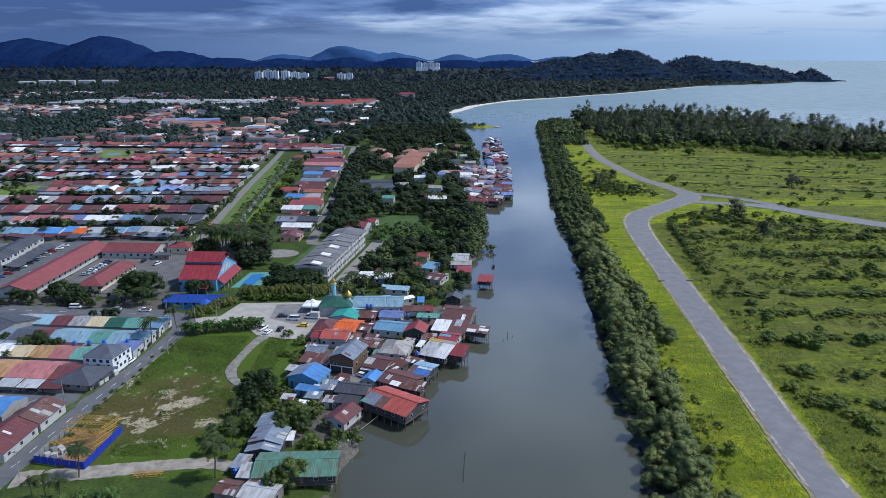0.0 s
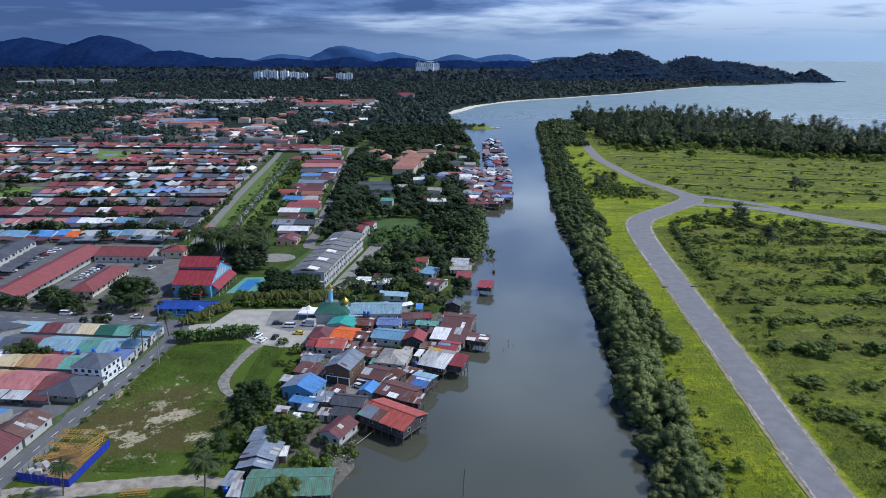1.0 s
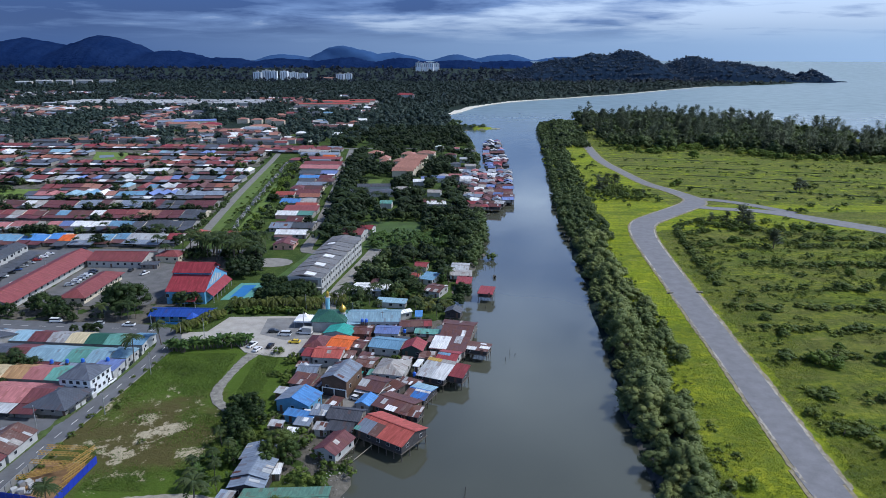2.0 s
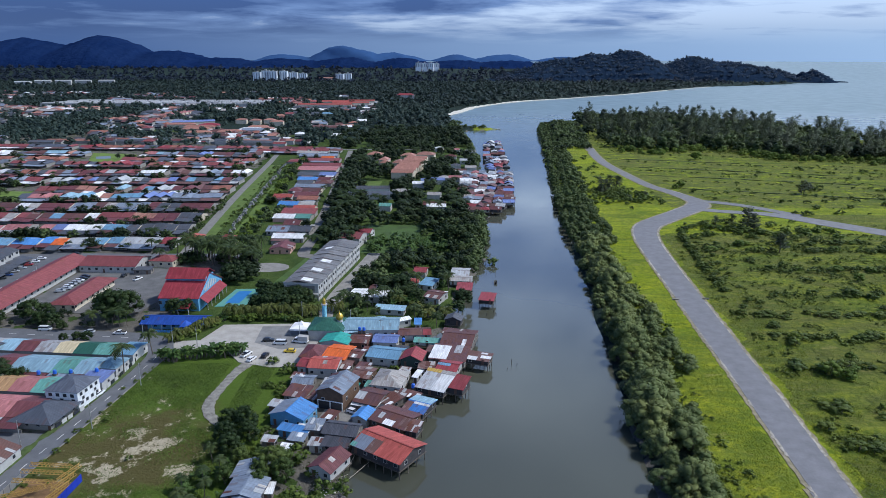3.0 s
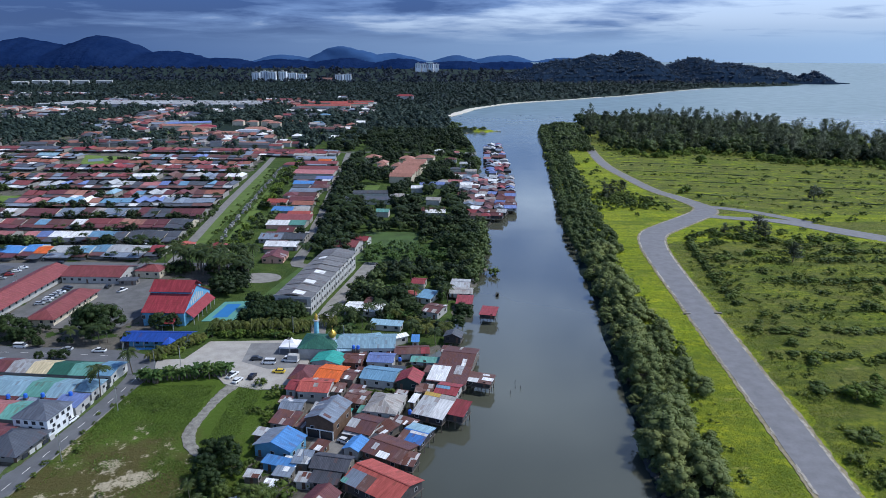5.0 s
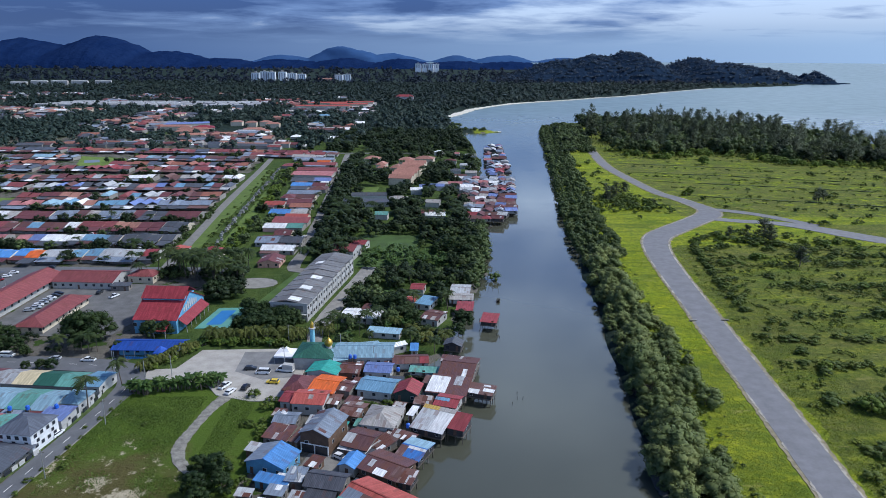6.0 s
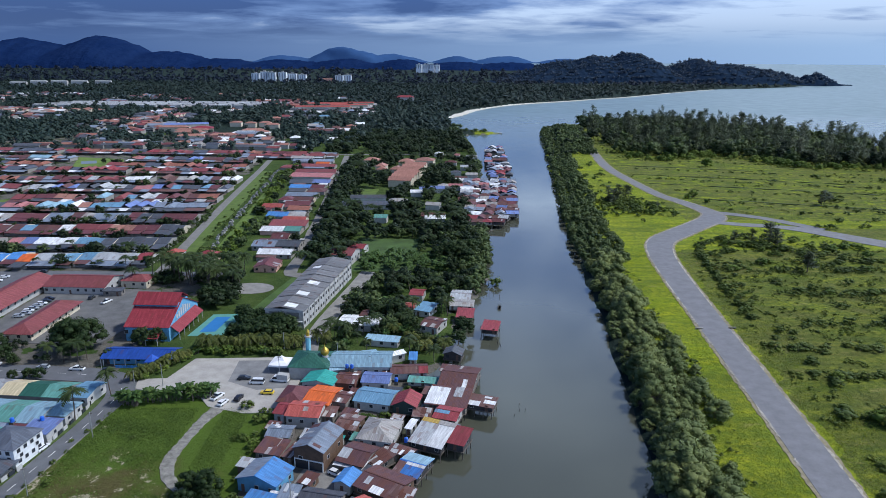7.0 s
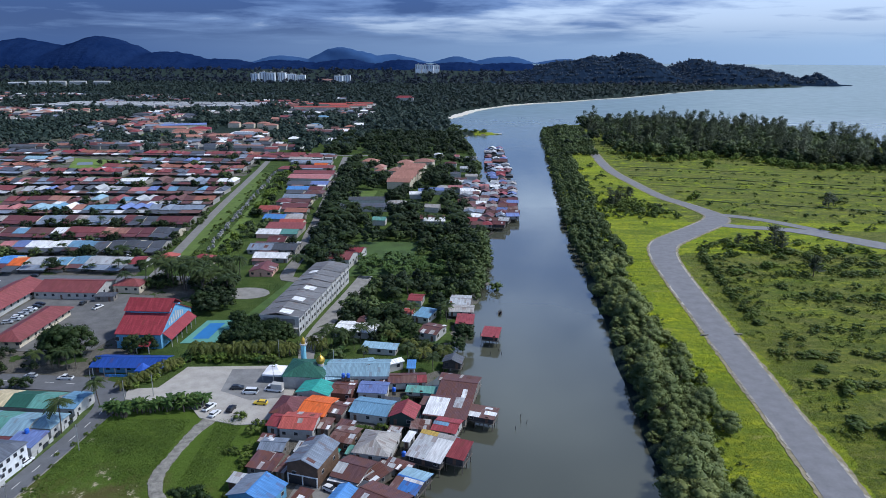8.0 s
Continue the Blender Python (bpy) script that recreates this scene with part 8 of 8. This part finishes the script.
    while len(spots) < 5200:
        k = rnd.randrange(1, 9)
        (x0, y0), (x1, y1) = WOOD_EDGE[k], WOOD_EDGE[k + 1]
        t = rnd.random()
        spots.append((x0 + (x1 - x0) * t - abs(rnd.gauss(0, 9)), y0 + (y1 - y0) * t - abs(rnd.gauss(0, 16)), rnd.uniform(1.0, 3.0), rnd.uniform(1.2, 2.2)))
    while len(spots) < 5900:
        x, y = rnd.uniform(190, 540), rnd.uniform(520, 860)
        if noise.noise((x / 40, y / 14, 1.7)) > 0.12 and not inside(x, y, WOOD_EDGE) and off_road(x, y):
            spots.append((x, y, rnd.uniform(0.6, 1.8), rnd.uniform(1.6, 3.2)))
    spots = [p for p in spots if off_road(p[0], p[1])]
    protos = []
    for v in range(5):
        vs, fs, ns = [], [], []
        for c in ((0.1, 0.05, 0.40), (-0.25, -0.2, 0.30)):
            blob(vs, fs, ns, c, 0.26, rnd, 0.9, True)
            leafy(vs, fs, ns, c, 0.42, 11, 0.13, rnd, 1.0)
        protos.append((np.array(vs), np.array(fs), np.array(ns)))
    V, F, NS, base = [], [], [], 0
    for x, y, h, w in spots:
        vs, fs, ns = protos[rnd.randrange(5)]
        a = rnd.uniform(0, 6.28)
        ca, sa = math.cos(a), math.sin(a)
        NS.append(np.stack([ns[:, 0] * ca - ns[:, 1] * sa, ns[:, 0] * sa + ns[:, 1] * ca, ns[:, 2]], 1))
        c, s = math.cos(a) * h * w * 0.75, math.sin(a) * h * w * 0.75
        V.append(np.stack([vs[:, 0] * c - vs[:, 1] * s + x, vs[:, 0] * s + vs[:, 1] * c + y, vs[:, 2] * h - 0.1], 1))
        F.append(fs + base)
        base += len(vs)
    tagged(new("undergrowth", mesh_from("undergrowth", np.concatenate(V).tolist(), np.concatenate(F).tolist(), leaf_mat("undergrowth_leaves", (0.052, 0.085, 0.014), (0.175, 0.21, 0.032)), norms=np.concatenate(NS))), "low weedy bushes knitting the overgrown field", "bushes", kind="stuff")

undergrowth()

# ---- vehicles ----
CAR_PAINT = {"white": (0.72, 0.73, 0.74), "dark": (0.03, 0.035, 0.04), "silver": (0.36, 0.38, 0.40), "red": (0.28, 0.03, 0.03), "blue": (0.04, 0.09, 0.25), "yellow": (0.75, 0.52, 0.04), "black": (0.015, 0.015, 0.02)}
CARS = {}
TYRE = plain("tyre_rubber", (0.02, 0.02, 0.02), 0.9)

def loft(bm, rows):
    """Skin over rows of equal length, closed at both ends."""
    vs = [[bm.verts.new(p) for p in r] for r in rows]
    n = len(rows[0])
    for a, b in zip(vs[:-1], vs[1:]):
        for i in range(n):
            bm.faces.new((a[i], a[(i + 1) % n], b[(i + 1) % n], b[i]))
    bm.faces.new(vs[0][::-1])
    bm.faces.new(vs[-1])
    bmesh.ops.recalc_face_normals(bm, faces=bm.faces)

def car(kind, paint, x, y, rot):
    """kind: sedan, van, pickup or truck."""
    key = (kind, paint)
    m = pose(x, y, 0.12, 0, 0, rot)
    if key in CARS:
        return fast_copy(CARS[key][0], CARS[key][1], m)
    words = {"sedan": "small saloon car", "van": "boxy passenger van", "pickup": "pickup truck with open bed", "truck": "small box lorry"}[kind]
    c = empty("car" if kind == "sedan" else kind, m, f"parked {paint} {words}", "car" if kind != "truck" else "lorry")
    body = plain("car_paint_" + paint, CAR_PAINT[paint], 0.3, 0.1, vary=0.06)
    L, W = {"sedan": (4.3, 1.7), "van": (4.8, 1.8), "pickup": (5.1, 1.8), "truck": (6.0, 2.1)}[kind]
    belt = 0.95 if kind != "van" else 1.1
    sec = lambda px, z0, z1, w: [(px, -w / 2, z0), (px, -w / 2 * 0.98, z1 - 0.12), (px, -w / 2 * 0.9, z1), (px, w / 2 * 0.9, z1), (px, w / 2 * 0.98, z1 - 0.12), (px, w / 2, z0)]
    bm = bmesh.new()
    loft(bm, [sec(-L / 2, 0.35, belt * 0.82, W * 0.9), sec(-L / 2 + 0.15, 0.28, belt, W), sec(0, 0.28, belt, W), sec(L / 2 - 0.9, 0.28, belt * 0.95, W), sec(L / 2, 0.35, belt * 0.72, W * 0.88)])
    part("body", bm, body, c)
    a, b, top = {"sedan": (-1.6, 0.9, 1.42), "van": (-2.3, 1.7, 1.95), "pickup": (-0.6, 1.2, 1.65), "truck": (0.9, 2.4, 1.9)}[kind]
    bm = bmesh.new()
    loft(bm, [sec(a - 0.25, belt - 0.02, belt + 0.02, W * 0.92), sec(a + 0.15, belt - 0.02, top - 0.05, W * 0.84), sec(b - 0.55, belt - 0.02, top - 0.05, W * 0.84), sec(b + 0.2, belt - 0.02, belt + 0.03, W * 0.9)])
    part("window_band", bm, GLASS, c)
    bm = bmesh.new()
    loft(bm, [sec(a + 0.12, top - 0.07, top, W * 0.84), sec(b - 0.5, top - 0.07, top, W * 0.84)])
    part("roof", bm, body, c)
    if kind == "truck":
        part("cargo_box", box_bm(-3.0, 0.7, -1.05, 1.05, 0.9, 2.7), FRAME, c)
    if kind == "pickup":
        part("bed", box_bm(-2.4, -0.9, -0.72, 0.72, 0.955, 0.965), TYRE, c)
    for px in (-L / 2 + 0.85, L / 2 - 0.85):
        for py in (-W / 2 + 0.08, W / 2 - 0.08):
            bm = bmesh.new()
            tube(bm, (px, py - 0.1, 0.2), (px, py + 0.1, 0.2), 0.31, 0.31, 10)
            part("wheel", bm, TYRE, c)
    CARS[key] = (c, [o for o in bpy.data.objects if o.parent == c])
    return c

for k, p, x, y, r in (("van", "white", -61, 254.5, 178), ("sedan", "yellow", -55.8, 247.5, 175), ("sedan", "dark", -66, 257.5, 5), ("truck", "white", -53.8, 256.5, 170), ("pickup", "white", -70.8, 244.6, 68), ("sedan", "white", -67.8, 240.6, 70), ("sedan", "black", -63.8, 243.6, 80),
                      ("van", "white", -155.6, 266.8, 0), ("sedan", "silver", -137.4, 264.6, 178), ("pickup", "white", -125, 263.4, 178), ("sedan", "dark", -114, 262.5, 8), ("sedan", "dark", -130.6, 193.2, 176), ("sedan", "white", -109.0, 214.5, 80), ("sedan", "white", -27.0, 203.8, -30),
                      ("sedan", "silver", -144, 203, 90), ("pickup", "white", -147, 330, 70), ("sedan", "dark", -156, 335, 90)):
    car(k, p, x, y, r)
car_rnd = random.Random(3)
for i in range(13):
    car("sedan", car_rnd.choice(("silver", "dark", "red", "white", "blue", "dark")), -212.5 + car_rnd.uniform(-0.5, 0.5), 296 + 5.6 * i, 20 + car_rnd.uniform(-8, 8))
for i in range(5):
    car("sedan", car_rnd.choice(("silver", "dark", "white", "blue")), -201.5, 300 + 13 * i, 88)
for i in range(8):
    car("sedan", car_rnd.choice(("dark", "black", "white", "silver")), -174 + car_rnd.uniform(-1, 1), 312 + 3.0 * i, 15)
for i in range(14):
    car("sedan", car_rnd.choice(("white", "silver", "dark", "red")), car_rnd.uniform(-240, -165), car_rnd.choice((371, 409, 441)) + car_rnd.uniform(-2, 2), car_rnd.choice((0, 90, 178)))

# ---- site, poles, tent and clutter ----
YELLOW = plain("yellow_steel", (0.44, 0.27, 0.065), 0.6, vary=0.2)
HOARD = plain("blue_hoarding", (0.012, 0.035, 0.34), 0.55, vary=0.15)

def truss(x, y, z, rot, length, tilt=0.0):
    t = empty("steel_truss", pose(x, y, z, 0, tilt, rot), "yellow lattice steel truss beam", "truss")
    for dy in (-0.45, 0.45):
        box_part("chord", (-length / 2, length / 2, dy - 0.05, dy + 0.05, 0.0, 0.10), YELLOW, t)
    box_part("chord", (-length / 2, length / 2, -0.05, 0.05, 0.88, 0.98), YELLOW, t)
    n = int(length / 1.1)
    half = length / n / 2
    long = math.hypot(half, 0.45, 0.82)
    for i in range(n):
        px = -length / 2 + (i + 0.5) * length / n
        for dy in (-0.45, 0.45):
            for e in (-half, half):
                bar = box_part("lacing_bar", (-0.04, 0.04, -0.04, 0.04, -long / 2, long / 2), YELLOW, t)
                bar.location = (px + e / 2, dy / 2, 0.51)
                bar.rotation_mode = "QUATERNION"
                bar.rotation_quaternion = Vector((-e, -dy, 0.82)).to_track_quat("Z", "Y")

def site():
    for i in range(3):
        truss(-99.5 + 0.2 * i, 163.5 + 3.4 * i, 3.4 + 0.3 * (i % 2), -4, 11)
    for i in range(4):
        truss(-93.3 + 0.1 * i, 160 + 2.4 * i, 0.6 + 0.9 * i, 78, 8, 4)
    for i in range(3):
        truss(-104 + 2.5 * i, 161 + 1.5 * i, 1.2, 20, 6)
    truss(-75, 147.6, 0.1, 8, 7)
    truss(-75, 148.6, 0.1, 8, 7)
    f = empty("site_hoarding", Matrix.Identity(4), "deep blue metal hoarding round the building site", "fence")
    runs = (((-107, 153.4), (-92.3, 150.4)), ((-92.3, 150.4), (-91.0, 169)), ((-107, 153.4), (-106.2, 169)))
    for k, ((x0, y0), (x1, y1)) in enumerate(runs):
        n = int(math.hypot(x1 - x0, y1 - y0) / 2.0)
        for i in range(n):
            a, b = i / n, (i + 1) / n
            cx, cy = x0 + (x1 - x0) * (a + b) / 2, y0 + (y1 - y0) * (a + b) / 2
            ob = box_part("panel", (-1.0, 1.0, -0.04, 0.04, 0, 2.2), HOARD if k < 2 else METAL, f)
            ob.location = (cx, cy, 1.1)
            ob.rotation_euler = (0, 0, math.atan2(y1 - y0, x1 - x0))
    slab("site_floor", [(-106, 154.5), (-93, 152), (-92, 168), (-105.5, 170)], 0.06, plain("site_rust_dust", (0.20, 0.115, 0.05), 0.95, vary=0.4, scale=0.5), "rusty dusty ground of the building site")
    rnd = random.Random(6)
    for i in range(9):
        b = empty("cement_bag", pose(rnd.uniform(-105, -100), rnd.uniform(155, 161), 0, 0, 0, rnd.uniform(0, 90)), "pale stacked building material on the site", "building material")
        box_part("pallet_load", (-0.7, 0.7, -0.6, 0.6, 0, rnd.choice((0.6, 1.0, 1.5))), FRAME if i % 2 else METAL, b)

site()

def pole(x, y, h=8.5, arm=0):
    p = empty("utility_pole", pose(x, y, 0, 0, 0, arm), "slender grey concrete utility pole", "pole")
    bm = bmesh.new()
    tube(bm, (0, 0, -0.3), (0, 0, h), 0.15, 0.09, 7)
    part("shaft", bm, METAL, p)
    box_part("crossarm", (-0.7, 0.7, -0.05, 0.05, h - 0.7, h - 0.58), POST, p)
    return p

for x, y in ((-106.8, 146.7), (-116, 184.8), (-101.0, 194.1), (-98.5, 221), (-98, 247.5), (-112, 255), (-91, 252), (-54.5, 259), (-58, 281), (-35.5, 190), (-24, 262), (-37, 272), (-126, 372), (-60, 375), (-197, 283), (-195, 330)):
    pole(x, y, 8.0 if y < 260 else 7.5, 20)

def tent():
    t = empty("canopy_tent", pose(-55.2, 265.6, 0, 0, 0, -5), "white peaked canopy tent at the car park", "tent")
    cloth = plain("white_tent_cloth", (0.80, 0.80, 0.82), 0.8, vary=0.06)
    bm = bmesh.new()
    a, e = 3.6, 3.0
    ring = [bm.verts.new((a * sx, a * sy, e)) for sx, sy in ((-1, -1), (0, -1.02), (1, -1), (1.02, 0), (1, 1), (0, 1.02), (-1, 1), (-1.02, 0))]
    inner = [bm.verts.new((v.co.x * 0.35, v.co.y * 0.35, e + 0.75)) for v in ring]
    tip = bm.verts.new((0, 0, e + 2.3))
    skirt = [bm.verts.new((v.co.x, v.co.y, e - 0.6)) for v in ring]
    for i in range(8):
        j = (i + 1) % 8
        bm.faces.new((ring[i], ring[j], inner[j], inner[i]))
        bm.faces.new((inner[i], inner[j], tip))
        bm.faces.new((skirt[i], skirt[j], ring[j], ring[i]))
    part("canopy", bm, cloth, t)
    for sx in (-1, 1):
        for sy in (-1, 1):
            box_part("leg", (sx * 3.5 - 0.06, sx * 3.5 + 0.06, sy * 3.5 - 0.06, sy * 3.5 + 0.06, 0, 3.0), METAL, t)

tent()

def tank(x, y, z):
    t = empty("water_tank", pose(x, y, z), "bright blue plastic water tank on a stand", "water tank")
    bm = bmesh.new()
    tube(bm, (0, 0, 0.25), (0, 0, 1.35), 0.6, 0.58, 14)
    tube(bm, (0, 0, 1.35), (0, 0, 1.6), 0.56, 0.25, 14)
    part("barrel", bm, plain("blue_plastic", (0.02, 0.12, 0.55), 0.4, vary=0.1), t)
    box_part("stand", (-0.6, 0.6, -0.6, 0.6, -1.0, 0.25), POST, t)

for x, y, z in ((-31.5, 257.5, 4.4), (-29.9, 257.4, 4.4), (-14.8, 252.0, 2.4), (-52.5, 147.5, 0.8), (-9.5, 216.0, 2.2), (-132, 222.0, 3.2), (-127, 222.5, 3.2), (-122, 223.0, 3.2), (-114, 224, 3.2)):
    tank(x, y, z)

# courts and lawns
slab("court", [(-98.5, 294), (-85.5, 295), (-83.5, 318), (-96, 317)], 0.04, plain("teal_court_paint", (0.10, 0.28, 0.24), 0.8, vary=0.15, scale=0.3), "teal painted sports court")
slab("court_centre", [(-95.3, 298), (-89.2, 298.5), (-87.8, 314.5), (-93.8, 314)], 0.06, plain("blue_court_paint", (0.02, 0.16, 0.42), 0.8, vary=0.12, scale=0.3), "blue painted court centre")
slab("old_pitch", [(-90 + 11 * math.cos(k * 0.4488), 351 + 8 * math.sin(k * 0.4488)) for k in range(14)], 0.03, CONC, "round pale worn concrete patch on the lawn")
slab("lawn", [(-48, 378), (-17, 380), (-15, 443), (-49, 443)], 0.02, plain("lawn_grass", (0.055, 0.105, 0.020), 0.95, vary=0.4, scale=0.12, bumps=0.05), "mown bright green field", "lawn")
slab("lawn_school", [(-82, 322), (-64, 330), (-54, 366), (-74, 368), (-78, 345)], 0.02, plain("lawn_grass", (0.040, 0.080, 0.018)), "mown bright green lawn", "lawn")

# roadside walls of the terrace
def boundary_wall():
    w = empty("boundary_wall", Matrix.Identity(4), "white rendered garden wall with dark panels as gaps along the road", "wall")
    for (x0, y0), (x1, y1) in (((-108.2, 194), (-105.8, 206)), ((-105.5, 214), (-104.8, 226)), ((-104.8, 227), (-104.6, 238)), ((-105, 239), (-106.5, 249)), ((-113.6, 158), (-112.2, 172)), ((-112.2, 173), (-111.6, 181)), ((-114.3, 140), (-113.7, 157))):
        n = max(2, int(math.hypot(x1 - x0, y1 - y0) / 2.2))
        for i in range(n):
            t = (i + 0.5) / n
            # every third panel is dark, standing in for a shaded opening
            ob = box_part("wall_panel", (-0.95, 0.95, -0.09, 0.09, 0, 1.4), FRAME if i % 3 else GLASS, w)
            ob.location = (x0 + (x1 - x0) * t - 3.4, y0 + (y1 - y0) * t, 0.55)
            ob.rotation_euler = (0, 0, math.atan2(y1 - y0, x1 - x0))

boundary_wall()

# the river's small things
def boat(x, y, rot):
    b = empty("rowing_boat", pose(x, y, WATER_Z, 0, 0, rot), "small dark moored fishing boat on the river", "boat")
    bm = bmesh.new()
    rows = []
    for px, w, z in ((-2.6, 0.5, 0.45), (-1.5, 0.75, 0.35), (0, 0.85, 0.32), (1.6, 0.65, 0.38), (2.9, 0.08, 0.65)):
        rows.append([(px, -w, z), (px, -w * 0.5, -0.15), (px, w * 0.5, -0.15), (px, w, z), (px, w * 0.85, z - 0.05), (px, w * 0.45, 0.0), (px, -w * 0.45, 0.0), (px, -w * 0.85, z - 0.05)])
    loft(bm, rows)
    part("hull", bm, POST, b)
    box_part("canopy", (-1.2, 0.6, -0.7, 0.7, 1.2, 1.28), plain("dark_canvas", (0.06, 0.07, 0.07), 0.9), b)
    for px in (-1.1, 0.5):
        for py in (-0.6, 0.6):
            box_part("prop", (px - 0.03, px + 0.03, py - 0.03, py + 0.03, 0.1, 1.2), POST, b)

boat(24.8, 332, 80)
boat(30, 470, 60)
stake_rnd = random.Random(12)
for x, y in [(14 + stake_rnd.uniform(0, 14), 345 + stake_rnd.uniform(0, 30)) for i in range(16)] + [(5.0 + 0.12 * i, 148 + 2.0 * i) for i in range(7)] + [(16 + stake_rnd.uniform(-3, 10), 300 + stake_rnd.uniform(-12, 12)) for i in range(7)] + [(20 + stake_rnd.uniform(0, 6), 236 + stake_rnd.uniform(-4, 8)) for i in range(4)]:
    s = empty("mooring_stake", pose(x, y, WATER_Z, stake_rnd.uniform(-6, 6), stake_rnd.uniform(-6, 6), 0), "thin weathered wooden stake in the river", "stake", "river stakes")
    box_part("post", (-0.07, 0.07, -0.07, 0.07, -2.0, 1.3), POST, s)

def mud_litter():
    rnd = random.Random(14)
    bm = bmesh.new()
    for i in range(90):
        x, y = rnd.gauss(-29, 4.5), rnd.gauss(166, 5.5)
        if x > -23:
            continue
        s = rnd.uniform(0.08, 0.32)
        m = pose(x, y, -0.1 + 0.1 * rnd.random(), rnd.uniform(0, 60), rnd.uniform(0, 60), rnd.uniform(0, 180))
        k = len(bm.verts)
        for v in box(bm, -s, s, -s * 0.6, s * 0.6, 0, s * 0.5):
            v.co = m @ v.co
    tagged(part("litter", bm, plain("dirty_litter", (0.34, 0.33, 0.31), 0.9)), "scattered pale litter on the muddy bank", "litter", kind="stuff")
    for x, y, r, l in ((-22, 174, 55, 9), (-27, 171, 20, 6), (-24, 180, 75, 7)):
        g = empty("driftwood_pole", pose(x, y, 0.0, 0, 0, r), "long pale fallen pole on the mud bank", "pole")
        bm = bmesh.new()
        tube(bm, (-l / 2, 0, -0.6), (l / 2, 0, 0.35), 0.10, 0.07, 6)
        part("shaft", bm, plain("pale_driftwood", (0.30, 0.27, 0.22), 0.9), g)

mud_litter()

# culvert heads where the ditch passes under the far road
for x, y in ((102.9, 305.6), (116.4, 306.4)):
    c = empty("culvert_head", pose(x, y, 0, 0, 0, 5), "low concrete culvert head beside the road", "culvert")
    box_part("headwall", (-1.6, 1.6, -0.25, 0.25, -0.5, 0.55), PALE, c)
    # black sheet on the headwall stands in for the pipe's shaded inside
    box_part("opening", (-1.2, 1.2, -0.29, -0.24, -0.5, 0.2), TYRE, c)

# grass strip by the avenue
ribbon("grass_strip", [(-141, 402, 9), (-152, 520, 10), (-168, 690, 11)], 0.03, plain("verge_grass", (0.105, 0.165, 0.022), 0.95, vary=0.4, scale=0.2), "bright green grass strip beside the avenue", "verge", step=8)
ribbon("grass_strip_east", [(-123, 402, 7), (-134, 520, 8), (-149, 690, 9)], 0.03, plain("verge_grass", (0.070, 0.115, 0.020)), "overgrown green strip behind the plinths", "verge", step=8)

# lawns among the far terraces and gardens
VERGE = plain("verge_grass", (0.070, 0.115, 0.020))
slab("lawn_park", [(-359, 700), (-316, 715), (-336, 760), (-390, 774)], 0.06, VERGE, "green park lawn between the terraces", "lawn")
slab("court_park", [(-363, 725), (-350, 731.5), (-359.5, 749.5), (-371.7, 743)], 0.10, plain("court_blue_grey", (0.16, 0.21, 0.27), 0.9), "blue-grey ball court in the park", "court")
slab("lawn_terrace", [(-346, 503), (-309, 520), (-318, 549), (-360, 549)], 0.06, VERGE, "green lawn beside the terraces", "lawn")
slab("lawn_garden", [(-76, 572), (-55, 574), (-54, 604), (-70, 608)], 0.06, plain("meadow_grass", (0.10, 0.16, 0.022), 0.95, vary=0.35, scale=0.2), "bright green clearing among trees", "lawn")
slab("meadow_far", [(-560, 1370), (-440, 1277), (-430, 1330), (-450, 1413)], 0.06, VERGE, "green meadow before the estate", "lawn")

# overgrown ditches across the far field
DITCH = plain("ditch_growth", (0.045, 0.070, 0.018), 0.95, vary=0.5, scale=0.4, bumps=0.1)
for k, (x0, y0, x1, y1) in enumerate(((190, 575, 420, 505), (178, 640, 400, 580), (172, 690, 360, 640), (172, 745, 300, 712))):
    ribbon("ditch_field", [(x0, y0, 0.8), (x0 * 0.6 + x1 * 0.4, y0 * 0.6 + y1 * 0.4 + 2, 1.8), (x1, y1, 1.2)], 0.16, DITCH, "dark overgrown ditch across the field", "ditch", step=3, wobble=0.9, thick=0.6, seed=k)
